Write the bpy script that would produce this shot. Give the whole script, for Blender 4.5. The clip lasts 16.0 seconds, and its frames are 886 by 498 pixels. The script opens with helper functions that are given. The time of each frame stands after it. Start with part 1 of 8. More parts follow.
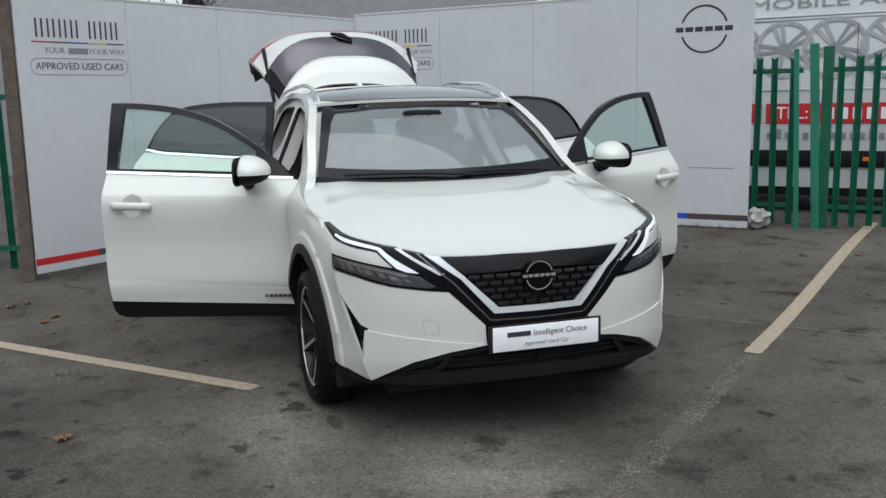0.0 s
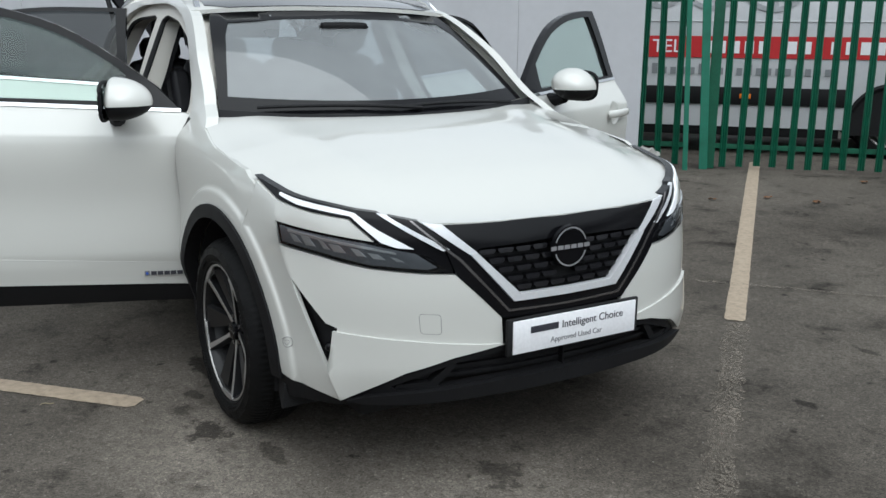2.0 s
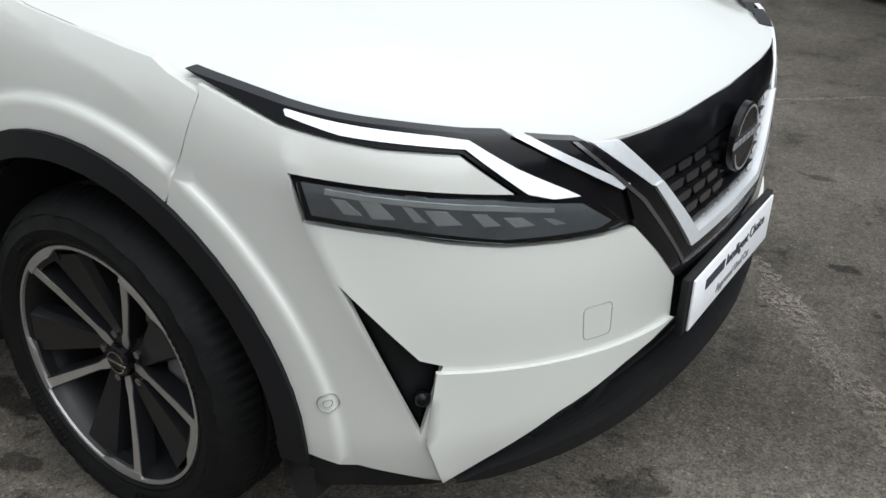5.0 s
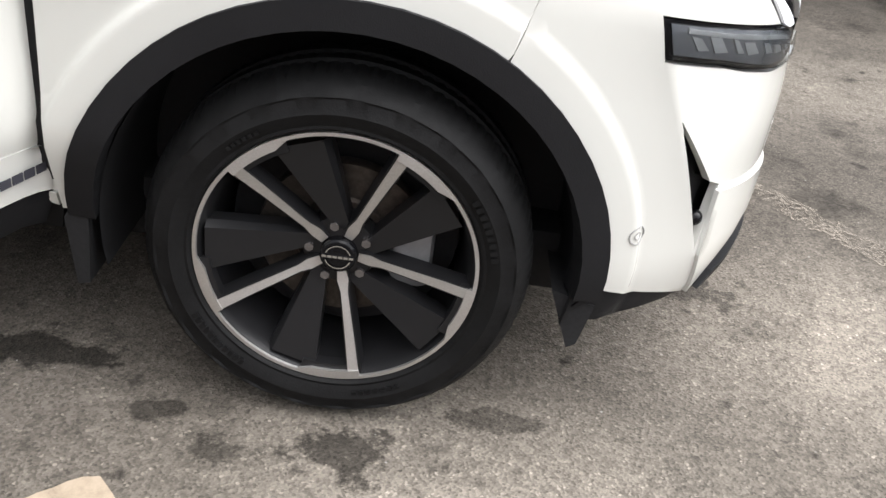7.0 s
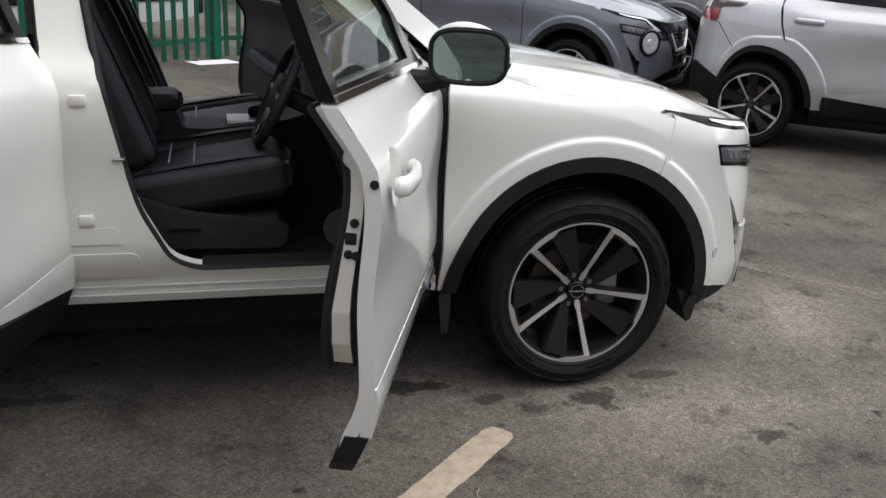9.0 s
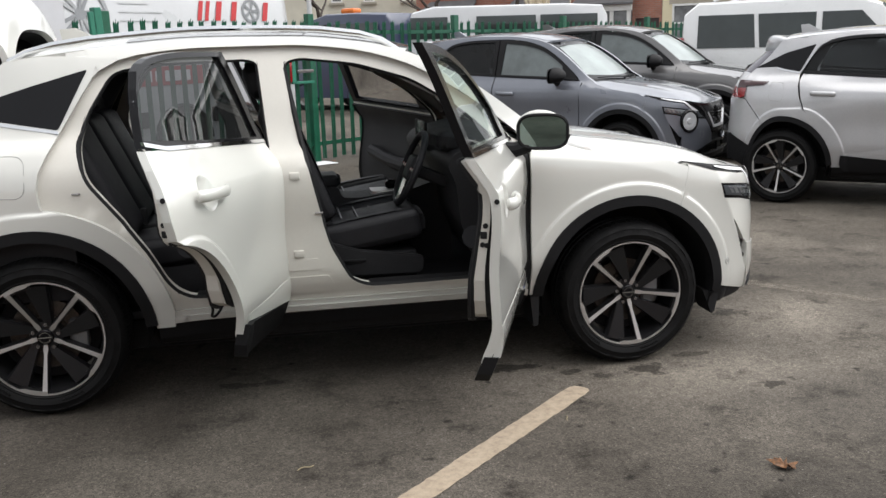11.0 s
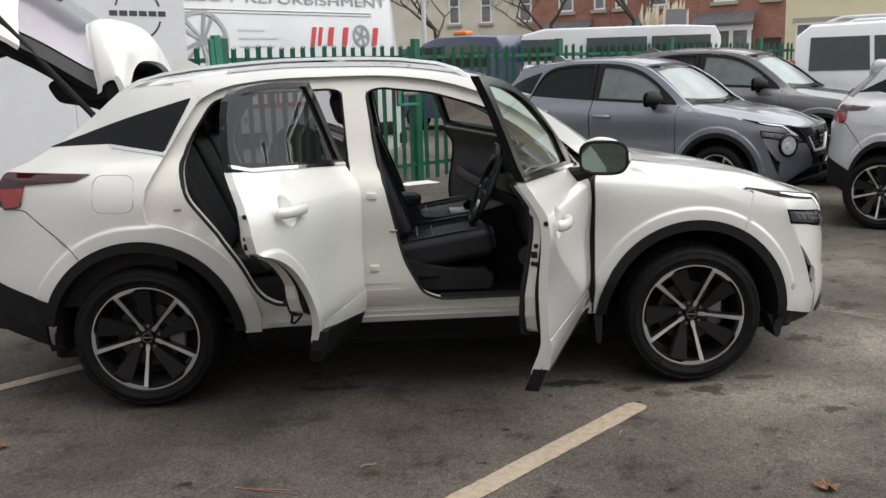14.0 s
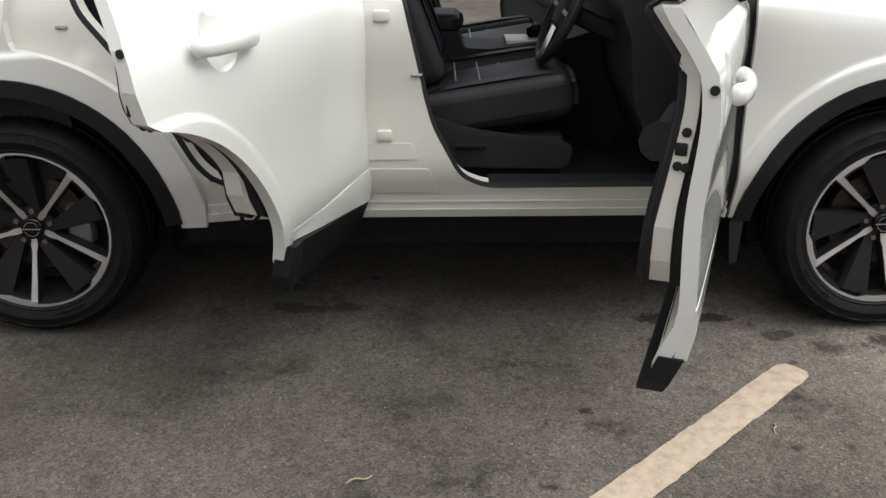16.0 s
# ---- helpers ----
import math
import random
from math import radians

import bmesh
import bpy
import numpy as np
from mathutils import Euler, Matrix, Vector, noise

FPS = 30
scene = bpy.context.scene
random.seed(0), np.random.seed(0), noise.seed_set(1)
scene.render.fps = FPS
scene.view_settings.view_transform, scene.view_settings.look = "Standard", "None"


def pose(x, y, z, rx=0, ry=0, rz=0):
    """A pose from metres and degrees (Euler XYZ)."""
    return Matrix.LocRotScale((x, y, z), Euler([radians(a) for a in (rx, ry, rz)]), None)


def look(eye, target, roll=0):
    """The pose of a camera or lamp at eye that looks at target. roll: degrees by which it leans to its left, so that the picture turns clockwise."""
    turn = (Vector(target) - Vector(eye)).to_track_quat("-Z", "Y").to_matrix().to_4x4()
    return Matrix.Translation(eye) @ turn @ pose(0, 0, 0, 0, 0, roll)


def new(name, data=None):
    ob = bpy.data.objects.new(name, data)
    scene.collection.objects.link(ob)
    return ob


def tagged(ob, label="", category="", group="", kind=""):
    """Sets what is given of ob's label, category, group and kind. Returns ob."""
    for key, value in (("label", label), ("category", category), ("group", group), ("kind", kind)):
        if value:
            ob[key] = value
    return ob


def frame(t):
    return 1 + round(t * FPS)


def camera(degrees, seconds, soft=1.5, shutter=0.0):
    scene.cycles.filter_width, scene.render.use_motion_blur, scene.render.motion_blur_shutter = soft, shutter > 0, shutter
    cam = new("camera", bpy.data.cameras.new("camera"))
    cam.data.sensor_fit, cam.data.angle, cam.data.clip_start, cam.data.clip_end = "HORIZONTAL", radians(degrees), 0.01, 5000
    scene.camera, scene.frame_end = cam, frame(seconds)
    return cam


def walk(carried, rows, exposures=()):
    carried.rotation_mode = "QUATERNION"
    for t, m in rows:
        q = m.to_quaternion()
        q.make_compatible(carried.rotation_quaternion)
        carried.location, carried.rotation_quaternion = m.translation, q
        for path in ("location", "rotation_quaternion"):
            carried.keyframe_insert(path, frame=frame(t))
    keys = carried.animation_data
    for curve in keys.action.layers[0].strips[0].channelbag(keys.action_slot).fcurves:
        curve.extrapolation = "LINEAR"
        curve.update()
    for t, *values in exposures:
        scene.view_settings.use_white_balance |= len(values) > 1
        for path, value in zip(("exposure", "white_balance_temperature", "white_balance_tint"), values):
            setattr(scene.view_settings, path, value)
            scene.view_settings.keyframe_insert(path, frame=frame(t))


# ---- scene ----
cam = camera(51.7, 16.0)
PATH = [
    (0, (4.564, -1.627, 1.561), (2.686, -1.024, 1.229), -1.2),
    (0.5, (4.26, -1.72, 1.555), (2.389, -1.097, 1.221), -2.2),
    (1, (3.869, -1.748, 1.526), (2.017, -1.07, 1.194), -1.8),
    (1.5, (3.505, -1.828, 1.5), (1.729, -1.0, 1.103), -0.1),
    (2, (3.176, -1.846, 1.456), (1.506, -0.851, 0.984), 0.4),
    (2.5, (2.823, -1.706, 1.443), (1.241, -0.601, 0.919), 1.4),
    (3, (2.491, -1.657, 1.435), (1.014, -0.44, 0.853), 3.4),
    (3.2, (2.352, -1.65, 1.44), (0.919, -0.387, 0.847), 3.7),
    (5.3, (1.159, -1.794, 1.322), (0.23, -0.302, 0.368), 0.6),
    (5.5, (1.031, -1.817, 1.287), (0.131, -0.323, 0.309), 0.2),
    (6, (0.695, -1.93, 1.238), (0.026, -0.339, 0.229), 3.0),
    (6.5, (0.451, -2.131, 1.232), (0.104, -0.443, 0.216), 5.9),
    (7, (0.142, -2.262, 1.229), (0.195, -0.544, 0.206), 8.6),
    (7.5, (-0.253, -2.497, 1.324), (0.117, -0.757, 0.41), 8.3),
    (8, (-0.539, -2.899, 1.402), (-0.106, -1.133, 0.57), 5.3),
    (8.5, (-0.931, -3.217, 1.398), (-0.472, -1.409, 0.675), 3.4),
    (8.7, (-1.049, -3.362, 1.426), (-0.575, -1.542, 0.744), 3.3),
    (10.8, (-1.643, -4.796, 1.532), (-1.175, -2.906, 1.072), -1.5),
    (11, (-1.631, -4.903, 1.541), (-1.285, -2.982, 1.106), -1.6),
    (11.5, (-1.584, -5.167, 1.577), (-1.52, -3.226, 1.099), -1.7),
    (12, (-1.528, -5.306, 1.592), (-1.53, -3.357, 1.141), -2.3),
    (12.5, (-1.501, -5.368, 1.602), (-1.455, -3.396, 1.275), -2.7),
    (13, (-1.49, -5.379, 1.605), (-1.414, -3.402, 1.31), -2.3),
    (13.5, (-1.49, -5.347, 1.608), (-1.406, -3.372, 1.301), -2.0),
    (14, (-1.444, -5.184, 1.585), (-1.345, -3.225, 1.197), -1.7),
    (14.5, (-1.306, -4.808, 1.501), (-1.192, -2.873, 1.009), -0.5),
    (15, (-1.269, -4.451, 1.484), (-1.19, -2.552, 0.859), -1.1),
    (15.5, (-1.337, -3.994, 1.426), (-1.12, -2.104, 0.81), 1.1),
    (16, (-1.403, -3.528, 1.387), (-1.39, -1.682, 0.617), -0.2),
]
EXPOSURES = [(0.0, 0.20, 6030, 5), (0.5, 0.24, 6030, 5), (1.5, 0.26, 6030, 5), (3.0, 0.52, 5990, 5), (5.3, 0.56, 6180, 6), (5.5, 0.63, 6200, 6), (6.0, 1.02, 6330, 8), (7.0, 1.74, 6440, 11), (7.5, 1.30, 6390, 11), (8.0, 0.88, 6350, 10), (8.7, 0.80, 6290, 10), (11.0, 0.92, 6520, 10), (13.0, 0.65, 6420, 10), (14.0, 0.77, 6540, 10), (15.0, 1.16, 6520, 10), (16.0, 1.20, 6490, 10)]
walk(cam, [(t, look(eye, target, roll)) for t, eye, target, roll in PATH], EXPOSURES)

# ---------------------------------------------------------------- light: an overcast winter day
world = bpy.data.worlds.new("overcast")
scene.world = world
world.use_nodes = True
wn = world.node_tree.nodes
sky = wn.new("ShaderNodeTexSky")
sky.sky_type, sky.sun_disc = "NISHITA", False
sky.sun_elevation, sky.sun_rotation = radians(42), radians(90)
sky.air_density, sky.dust_density, sky.ozone_density = 1.0, 1.2, 1.0
grey = wn.new("ShaderNodeHueSaturation")
grey.inputs["Saturation"].default_value = 0.12
world.node_tree.links.new(sky.outputs["Color"], grey.inputs["Color"])
height = wn.new("ShaderNodeSeparateXYZ")
world.node_tree.links.new(wn.new("ShaderNodeTexCoord").outputs["Generated"], height.inputs[0])
deck = wn.new("ShaderNodeMapRange")
deck.inputs["From Max"].default_value, deck.inputs["To Min"].default_value, deck.inputs["To Max"].default_value = 1.0, 0.55, 1.9
world.node_tree.links.new(height.outputs["Z"], deck.inputs["Value"])
cloud = wn.new("ShaderNodeVectorMath")
cloud.operation = "SCALE"
world.node_tree.links.new(grey.outputs["Color"], cloud.inputs[0])
world.node_tree.links.new(deck.outputs["Result"], cloud.inputs["Scale"])
world.node_tree.links.new(cloud.outputs["Vector"], wn["Background"].inputs["Color"])
wn["Background"].inputs["Strength"].default_value = 0.15
sun = new("sun", bpy.data.lights.new("sun", "SUN"))
sun.data.energy, sun.data.angle, sun.data.color = 1.5, radians(75), (1.0, 0.98, 0.95)
sun.matrix_world = look((0, 0, 30), (-8.0, 3.0, 0))

# ---------------------------------------------------------------- materials
def shader(name):
    m = bpy.data.materials.new(name)
    m.use_nodes = True
    n, l = m.node_tree.nodes, m.node_tree.links
    return m, n, l, n["Principled BSDF"]


def noise_node(n, l, coord, scale, detail=3.0, rough=0.6):
    t = n.new("ShaderNodeTexNoise")
    t.inputs["Scale"].default_value, t.inputs["Detail"].default_value, t.inputs["Roughness"].default_value = scale, detail, rough
    l.new(coord, t.inputs["Vector"])
    return t.outputs["Fac"]


def ramp_node(n, l, fac, stops):
    r = n.new("ShaderNodeValToRGB")
    while len(r.color_ramp.elements) < len(stops):
        r.color_ramp.elements.new(0.5)
    for e, (p, c) in zip(r.color_ramp.elements, stops):
        e.position, e.color = p, (*c, 1) if len(c) == 3 else c
    l.new(fac, r.inputs["Fac"])
    return r.outputs["Color"]


def grey3(v):
    return (v, v, v)


def blend_node(n, l, kind, fac, a, b):
    m = n.new("ShaderNodeMix")
    m.data_type, m.blend_type = "RGBA", kind
    for sock, v in ((m.inputs[0], fac), (m.inputs[6], a), (m.inputs[7], b)):
        if isinstance(v, (int, float)):
            sock.default_value = v
        elif isinstance(v, tuple):
            sock.default_value = (*v, 1)
        else:
            l.new(v, sock)
    return m.outputs[2]


def coord_node(n, kind="Object"):
    return n.new("ShaderNodeTexCoord").outputs[kind]


def mat(name, col, rough=0.5, metal=0.0, var=0.12, vscale=6.0, grain=0.06, gscale=90.0, bump=0.0, bscale=150.0, coat=0.0, rvar=0.1, spec=0.5):
    """A plain surface with soft blotches, fine grain, uneven gloss and, with bump, fine relief."""
    m, n, l, b = shader(name)
    c = coord_node(n)
    big, fine = noise_node(n, l, c, vscale, 4), noise_node(n, l, c, gscale, 2)
    x = blend_node(n, l, "MULTIPLY", 1.0, col, ramp_node(n, l, big, [(0.3, grey3(1 - var)), (0.7, grey3(1.0 + 0 * var))]))
    x = blend_node(n, l, "MULTIPLY", 1.0, x, ramp_node(n, l, fine, [(0.35, grey3(1 - grain)), (0.65, grey3(1.0))]))
    l.new(x, b.inputs["Base Color"])
    l.new(ramp_node(n, l, big, [(0.3, grey3(max(rough - rvar * rough, 0.01))), (0.7, grey3(min(rough + rvar * rough, 1)))]), b.inputs["Roughness"])
    b.inputs["Metallic"].default_value, b.inputs["Coat Weight"].default_value = metal, coat
    b.inputs["Coat Roughness"].default_value = 0.04
    b.inputs["Specular IOR Level"].default_value = spec
    if bump:
        k = n.new("ShaderNodeBump")
        k.inputs["Strength"].default_value, k.inputs["Distance"].default_value = bump, 0.004
        l.new(noise_node(n, l, c, bscale, 3), k.inputs["Height"])
        l.new(k.outputs["Normal"], b.inputs["Normal"])
    return m


def glass_mat(name, tint, gloss_rough=0.0, ior=1.52, film=0.0):
    """A thin pane: tinted see-through, with a mirror gloss that grows towards grazing, and a pale diffuse film
    imitating sky glare.
    """
    m, n, l, b = shader(name)
    n.remove(b)
    t, gl, mix, fr = n.new("ShaderNodeBsdfTransparent"), n.new("ShaderNodeBsdfGlossy"), n.new("ShaderNodeMixShader"), n.new("ShaderNodeFresnel")
    t.inputs["Color"].default_value = (*tint, 1)
    gl.inputs["Roughness"].default_value = gloss_rough
    fr.inputs["IOR"].default_value = ior
    l.new(fr.outputs[0], mix.inputs[0])
    l.new(t.outputs[0], mix.inputs[1])
    l.new(gl.outputs[0], mix.inputs[2])
    last = mix
    if film:
        glare, last = n.new("ShaderNodeBsdfDiffuse"), n.new("ShaderNodeMixShader")
        glare.inputs["Color"].default_value = (0.52, 0.55, 0.56, 1)
        l.new(ramp_node(n, l, noise_node(n, l, coord_node(n), 1.5, 3), [(0.3, grey3(film * 0.8)), (0.7, grey3(film * 1.2))]), last.inputs[0])
        l.new(mix.outputs[0], last.inputs[1])
        l.new(glare.outputs[0], last.inputs[2])
    l.new(last.outputs[0], n["Material Output"].inputs["Surface"])
    return m


def lit_mat(name, col, strength):
    m, n, l, b = shader(name)
    b.inputs["Base Color"].default_value = (*col, 1)
    b.inputs["Emission Color"].default_value, b.inputs["Emission Strength"].default_value = (*col, 1), strength
    b.inputs["Roughness"].default_value = 0.15
    return m


def brick_mat(name, c1, c2, mortar, bw=0.225, bh=0.075):
    m, n, l, b = shader(name)
    mp = n.new("ShaderNodeMapping")
    mp.inputs["Rotation"].default_value = (radians(90), 0, 0)
    l.new(coord_node(n), mp.inputs["Vector"])
    t = n.new("ShaderNodeTexBrick")
    for k, v in (("Color1", c1), ("Color2", c2), ("Mortar", mortar)):
        t.inputs[k].default_value = (*v, 1)
    for k, v in (("Scale", 1.0), ("Brick Width", bw), ("Row Height", bh), ("Mortar Size", 0.008)):
        t.inputs[k].default_value = v
    l.new(mp.outputs[0], t.inputs["Vector"])
    x = blend_node(n, l, "MULTIPLY", 1.0, t.outputs["Color"], ramp_node(n, l, noise_node(n, l, coord_node(n), 1.2, 5), [(0.3, grey3(0.7)), (0.7, grey3(1.0))]))
    l.new(x, b.inputs["Base Color"])
    b.inputs["Roughness"].default_value = 0.85
    return m


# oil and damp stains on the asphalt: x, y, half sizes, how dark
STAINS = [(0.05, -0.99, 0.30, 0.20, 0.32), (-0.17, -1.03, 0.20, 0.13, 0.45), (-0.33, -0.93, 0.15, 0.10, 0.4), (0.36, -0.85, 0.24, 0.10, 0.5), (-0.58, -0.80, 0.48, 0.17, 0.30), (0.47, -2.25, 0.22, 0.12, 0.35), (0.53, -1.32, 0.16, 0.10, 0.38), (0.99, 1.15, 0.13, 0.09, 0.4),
          (0.85, -0.25, 0.30, 0.22, 0.45), (-2.89, 4.22, 0.5, 0.25, 0.45), (-2.28, -1.91, 0.16, 0.10, 0.5), (-1.8, -0.72, 0.5, 0.12, 0.5), (-0.06, -2.35, 0.2, 0.16, 0.45), (1.4, 0.4, 0.5, 0.35, 0.75), (0.72, 1.92, 0.24, 0.07, 0.5), (-0.135, -2.05, 0.10, 0.06, 0.5)]


# broad areas of paler and of darker asphalt: x, y, half sizes, tone
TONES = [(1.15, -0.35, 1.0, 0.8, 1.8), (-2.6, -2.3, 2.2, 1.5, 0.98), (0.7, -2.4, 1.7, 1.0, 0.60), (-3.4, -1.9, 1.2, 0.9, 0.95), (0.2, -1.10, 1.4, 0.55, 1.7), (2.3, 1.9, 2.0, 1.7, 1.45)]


def asphalt_mat():
    m, n, l, b = shader("asphalt")
    c = coord_node(n)
    patches = ramp_node(n, l, noise_node(n, l, c, 0.55, 5, 0.65), [(0.30, (0.044, 0.0385, 0.032)), (0.5, (0.088, 0.078, 0.066)), (0.72, (0.135, 0.120, 0.102))])
    spots = ramp_node(n, l, noise_node(n, l, c, 3.2, 6, 0.7), [(0.30, grey3(0.28)), (0.39, grey3(0.75)), (0.47, grey3(1.0)), (0.6, grey3(1.05)), (0.74, grey3(1.35))])
    ragged = n.new("ShaderNodeMath")
    ragged.operation = "SUBTRACT"
    l.new(noise_node(n, l, c, 9, 5, 0.7), ragged.inputs[0])
    ragged.inputs[1].default_value = 0.15
    ragged = ragged.outputs[0]
    v = n.new("ShaderNodeTexVoronoi")
    v.inputs["Scale"].default_value = 185
    l.new(c, v.inputs["Vector"])
    stones = ramp_node(n, l, v.outputs["Color"], [(0.0, grey3(0.48)), (0.5, grey3(0.97)), (0.85, grey3(1.2)), (1.0, grey3(2.1))])
    x = blend_node(n, l, "MULTIPLY", 1.0, patches, spots)
    chips = n.new("ShaderNodeTexVoronoi")
    chips.inputs["Scale"].default_value = 58
    l.new(c, chips.inputs["Vector"])
    x = blend_node(n, l, "MULTIPLY", 1.0, x, ramp_node(n, l, chips.outputs["Color"], [(0.0, grey3(0.80)), (0.5, grey3(1.0)), (1.0, grey3(1.2))]))
    x = blend_node(n, l, "MULTIPLY", 1.0, x, stones)
    # oil drips and tyre scuffs at a middle scale, pale grit at a fine one
    drips = ramp_node(n, l, noise_node(n, l, c, 7.5, 3, 0.5), [(0.27, grey3(0.30)), (0.33, grey3(1.0))])
    x = blend_node(n, l, "MULTIPLY", 1.0, x, drips)
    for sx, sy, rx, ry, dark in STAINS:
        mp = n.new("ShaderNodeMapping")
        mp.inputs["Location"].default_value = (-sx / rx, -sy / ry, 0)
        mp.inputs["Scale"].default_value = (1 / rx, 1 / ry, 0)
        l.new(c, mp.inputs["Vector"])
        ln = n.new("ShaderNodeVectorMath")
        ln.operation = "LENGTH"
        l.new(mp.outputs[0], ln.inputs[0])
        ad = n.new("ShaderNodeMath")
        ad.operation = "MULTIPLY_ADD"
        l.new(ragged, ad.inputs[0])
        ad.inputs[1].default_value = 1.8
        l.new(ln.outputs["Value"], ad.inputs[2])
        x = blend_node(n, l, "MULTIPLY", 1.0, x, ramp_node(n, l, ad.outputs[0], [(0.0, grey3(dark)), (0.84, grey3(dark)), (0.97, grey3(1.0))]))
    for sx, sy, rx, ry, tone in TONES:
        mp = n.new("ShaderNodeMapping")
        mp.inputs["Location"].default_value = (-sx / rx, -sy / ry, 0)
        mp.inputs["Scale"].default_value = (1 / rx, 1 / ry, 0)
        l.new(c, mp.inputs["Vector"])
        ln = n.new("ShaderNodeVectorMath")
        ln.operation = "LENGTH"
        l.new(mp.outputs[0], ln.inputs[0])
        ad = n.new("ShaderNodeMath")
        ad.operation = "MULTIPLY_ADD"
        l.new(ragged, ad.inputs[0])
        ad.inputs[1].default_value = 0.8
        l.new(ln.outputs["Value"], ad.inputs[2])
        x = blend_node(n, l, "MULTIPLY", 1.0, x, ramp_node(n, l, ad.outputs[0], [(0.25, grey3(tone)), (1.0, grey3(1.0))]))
    g = n.new("ShaderNodeTexVoronoi")
    g.inputs["Scale"].default_value = 26
    l.new(c, g.inputs["Vector"])
    grit = ramp_node(n, l, g.outputs["Distance"], [(0.0, grey3(1.0)), (0.07, grey3(1.0)), (0.09, grey3(0.0))])
    x = blend_node(n, l, "MIX", blend_node(n, l, "MULTIPLY", 1.0, grit, ramp_node(n, l, g.outputs["Color"], [(0.7, grey3(0.0)), (0.8, grey3(0.55))])), x, (0.33, 0.32, 0.30))
    l.new(x, b.inputs["Base Color"])
    l.new(ramp_node(n, l, noise_node(n, l, c, 1.1, 4), [(0.35, grey3(0.62)), (0.65, grey3(0.9))]), b.inputs["Roughness"])
    k = n.new("ShaderNodeBump")
    b.inputs["Specular IOR Level"].default_value = 0.08
    k.inputs["Strength"].default_value, k.inputs["Distance"].default_value = 0.5, 0.005
    l.new(v.outputs["Distance"], k.inputs["Height"])
    l.new(k.outputs["Normal"], b.inputs["Normal"])
    return m


def worn_paint_mat():
    m, n, l, b = shader("worn_line_paint")
    c = coord_node(n)
    wear = noise_node(n, l, c, 26, 6, 0.75)
    x = ramp_node(n, l, wear, [(0.28, (0.12, 0.10, 0.078)), (0.37, (0.25, 0.20, 0.146)), (0.55, (0.325, 0.262, 0.192)), (0.8, (0.39, 0.325, 0.25))])
    l.new(x, b.inputs["Base Color"])
    b.inputs["Roughness"].default_value = 0.8
    k = n.new("ShaderNodeBump")
    k.inputs["Strength"].default_value, k.inputs["Distance"].default_value = 0.5, 0.003
    l.new(wear, k.inputs["Height"])
    l.new(k.outputs["Normal"], b.inputs["Normal"])
    return m


ASPHALT, LINE = asphalt_mat(), worn_paint_mat()


def faded_mat():
    """Line paint worn down to scattered flakes, with bare asphalt between them."""
    m, n, l, b = shader("faded_line_paint")
    b.inputs["Base Color"].default_value = (0.215, 0.185, 0.15, 1)
    b.inputs["Roughness"].default_value = 0.85
    t, mix, c = n.new("ShaderNodeBsdfTransparent"), n.new("ShaderNodeMixShader"), coord_node(n)
    fl = blend_node(n, l, "MULTIPLY", 1.0, ramp_node(n, l, noise_node(n, l, c, 60, 4, 0.8), [(0.44, grey3(0)), (0.56, grey3(0.7))]), ramp_node(n, l, noise_node(n, l, c, 4, 3), [(0.35, grey3(0.3)), (0.65, grey3(1))]))
    l.new(fl, mix.inputs[0])
    l.new(t.outputs[0], mix.inputs[1])
    l.new(b.outputs[0], mix.inputs[2])
    l.new(mix.outputs[0], n["Material Output"].inputs["Surface"])
    return m


FADED = faded_mat()
WHITE = mat("pearl_white_paint", (0.555, 0.555, 0.522), 0.3, var=0.015, vscale=0.7, grain=0.0, coat=1.0, rvar=0.0)
JAMB = mat("cream_jamb_paint", (0.60, 0.58, 0.53), 0.5, var=0.06, vscale=2, grain=0.02, coat=0.2)
BLACK = mat("textured_black_plastic", (0.011, 0.011, 0.012), 0.6, var=0.2, bump=0.12, bscale=400, spec=0.16)
GLOSS = mat("gloss_black_trim", (0.005, 0.005, 0.006), 0.16, var=0.1, spec=0.2)
PIANO = mat("piano_black_slat", (0.012, 0.012, 0.014), 0.2, var=0.1, spec=0.6, coat=0.4)
ROOFGLASS = mat("panoramic_roof_glass", (0.006, 0.007, 0.010), 0.06, var=0.1, coat=0.6, spec=0.5)
RUBBER = mat("black_rubber", (0.018, 0.018, 0.019), 0.7, var=0.3, grain=0.2, bump=0.1, spec=0.2)
TYRE = mat("tyre_rubber", (0.0095, 0.0095, 0.0098), 0.55, var=0.35, vscale=9, grain=0.25, bump=0.2, bscale=300, spec=0.12)
CHROME = mat("bright_chrome", (0.75, 0.76, 0.77), 0.10, 1.0, var=0.05)
SILVER = mat("machined_alloy", (0.60, 0.59, 0.575), 0.52, 1.0, var=0.1, grain=0.1, gscale=300)
DARKALLOY = mat("dark_grey_alloy", (0.013, 0.013, 0.014), 0.30, 0.1, var=0.15, spec=0.28)
DARKCHROME = mat("dark_chrome", (0.20, 0.19, 0.19), 0.22, 0.8, var=0.1)
SMOKED = mat("smoked_chrome", (0.50, 0.50, 0.52), 0.3, 0.6, var=0.1)
SATIN = mat("satin_silver_trim", (0.72, 0.73, 0.75), 0.38, 0.35, var=0.05)
QGLASS = mat("black_quarter_glass", (0.004, 0.004, 0.005), 0.10, var=0.1, spec=0.25)
REARGLASS = mat("tinted_rear_glass", (0.17, 0.16, 0.178), 0.2, 1.0, var=0.1)
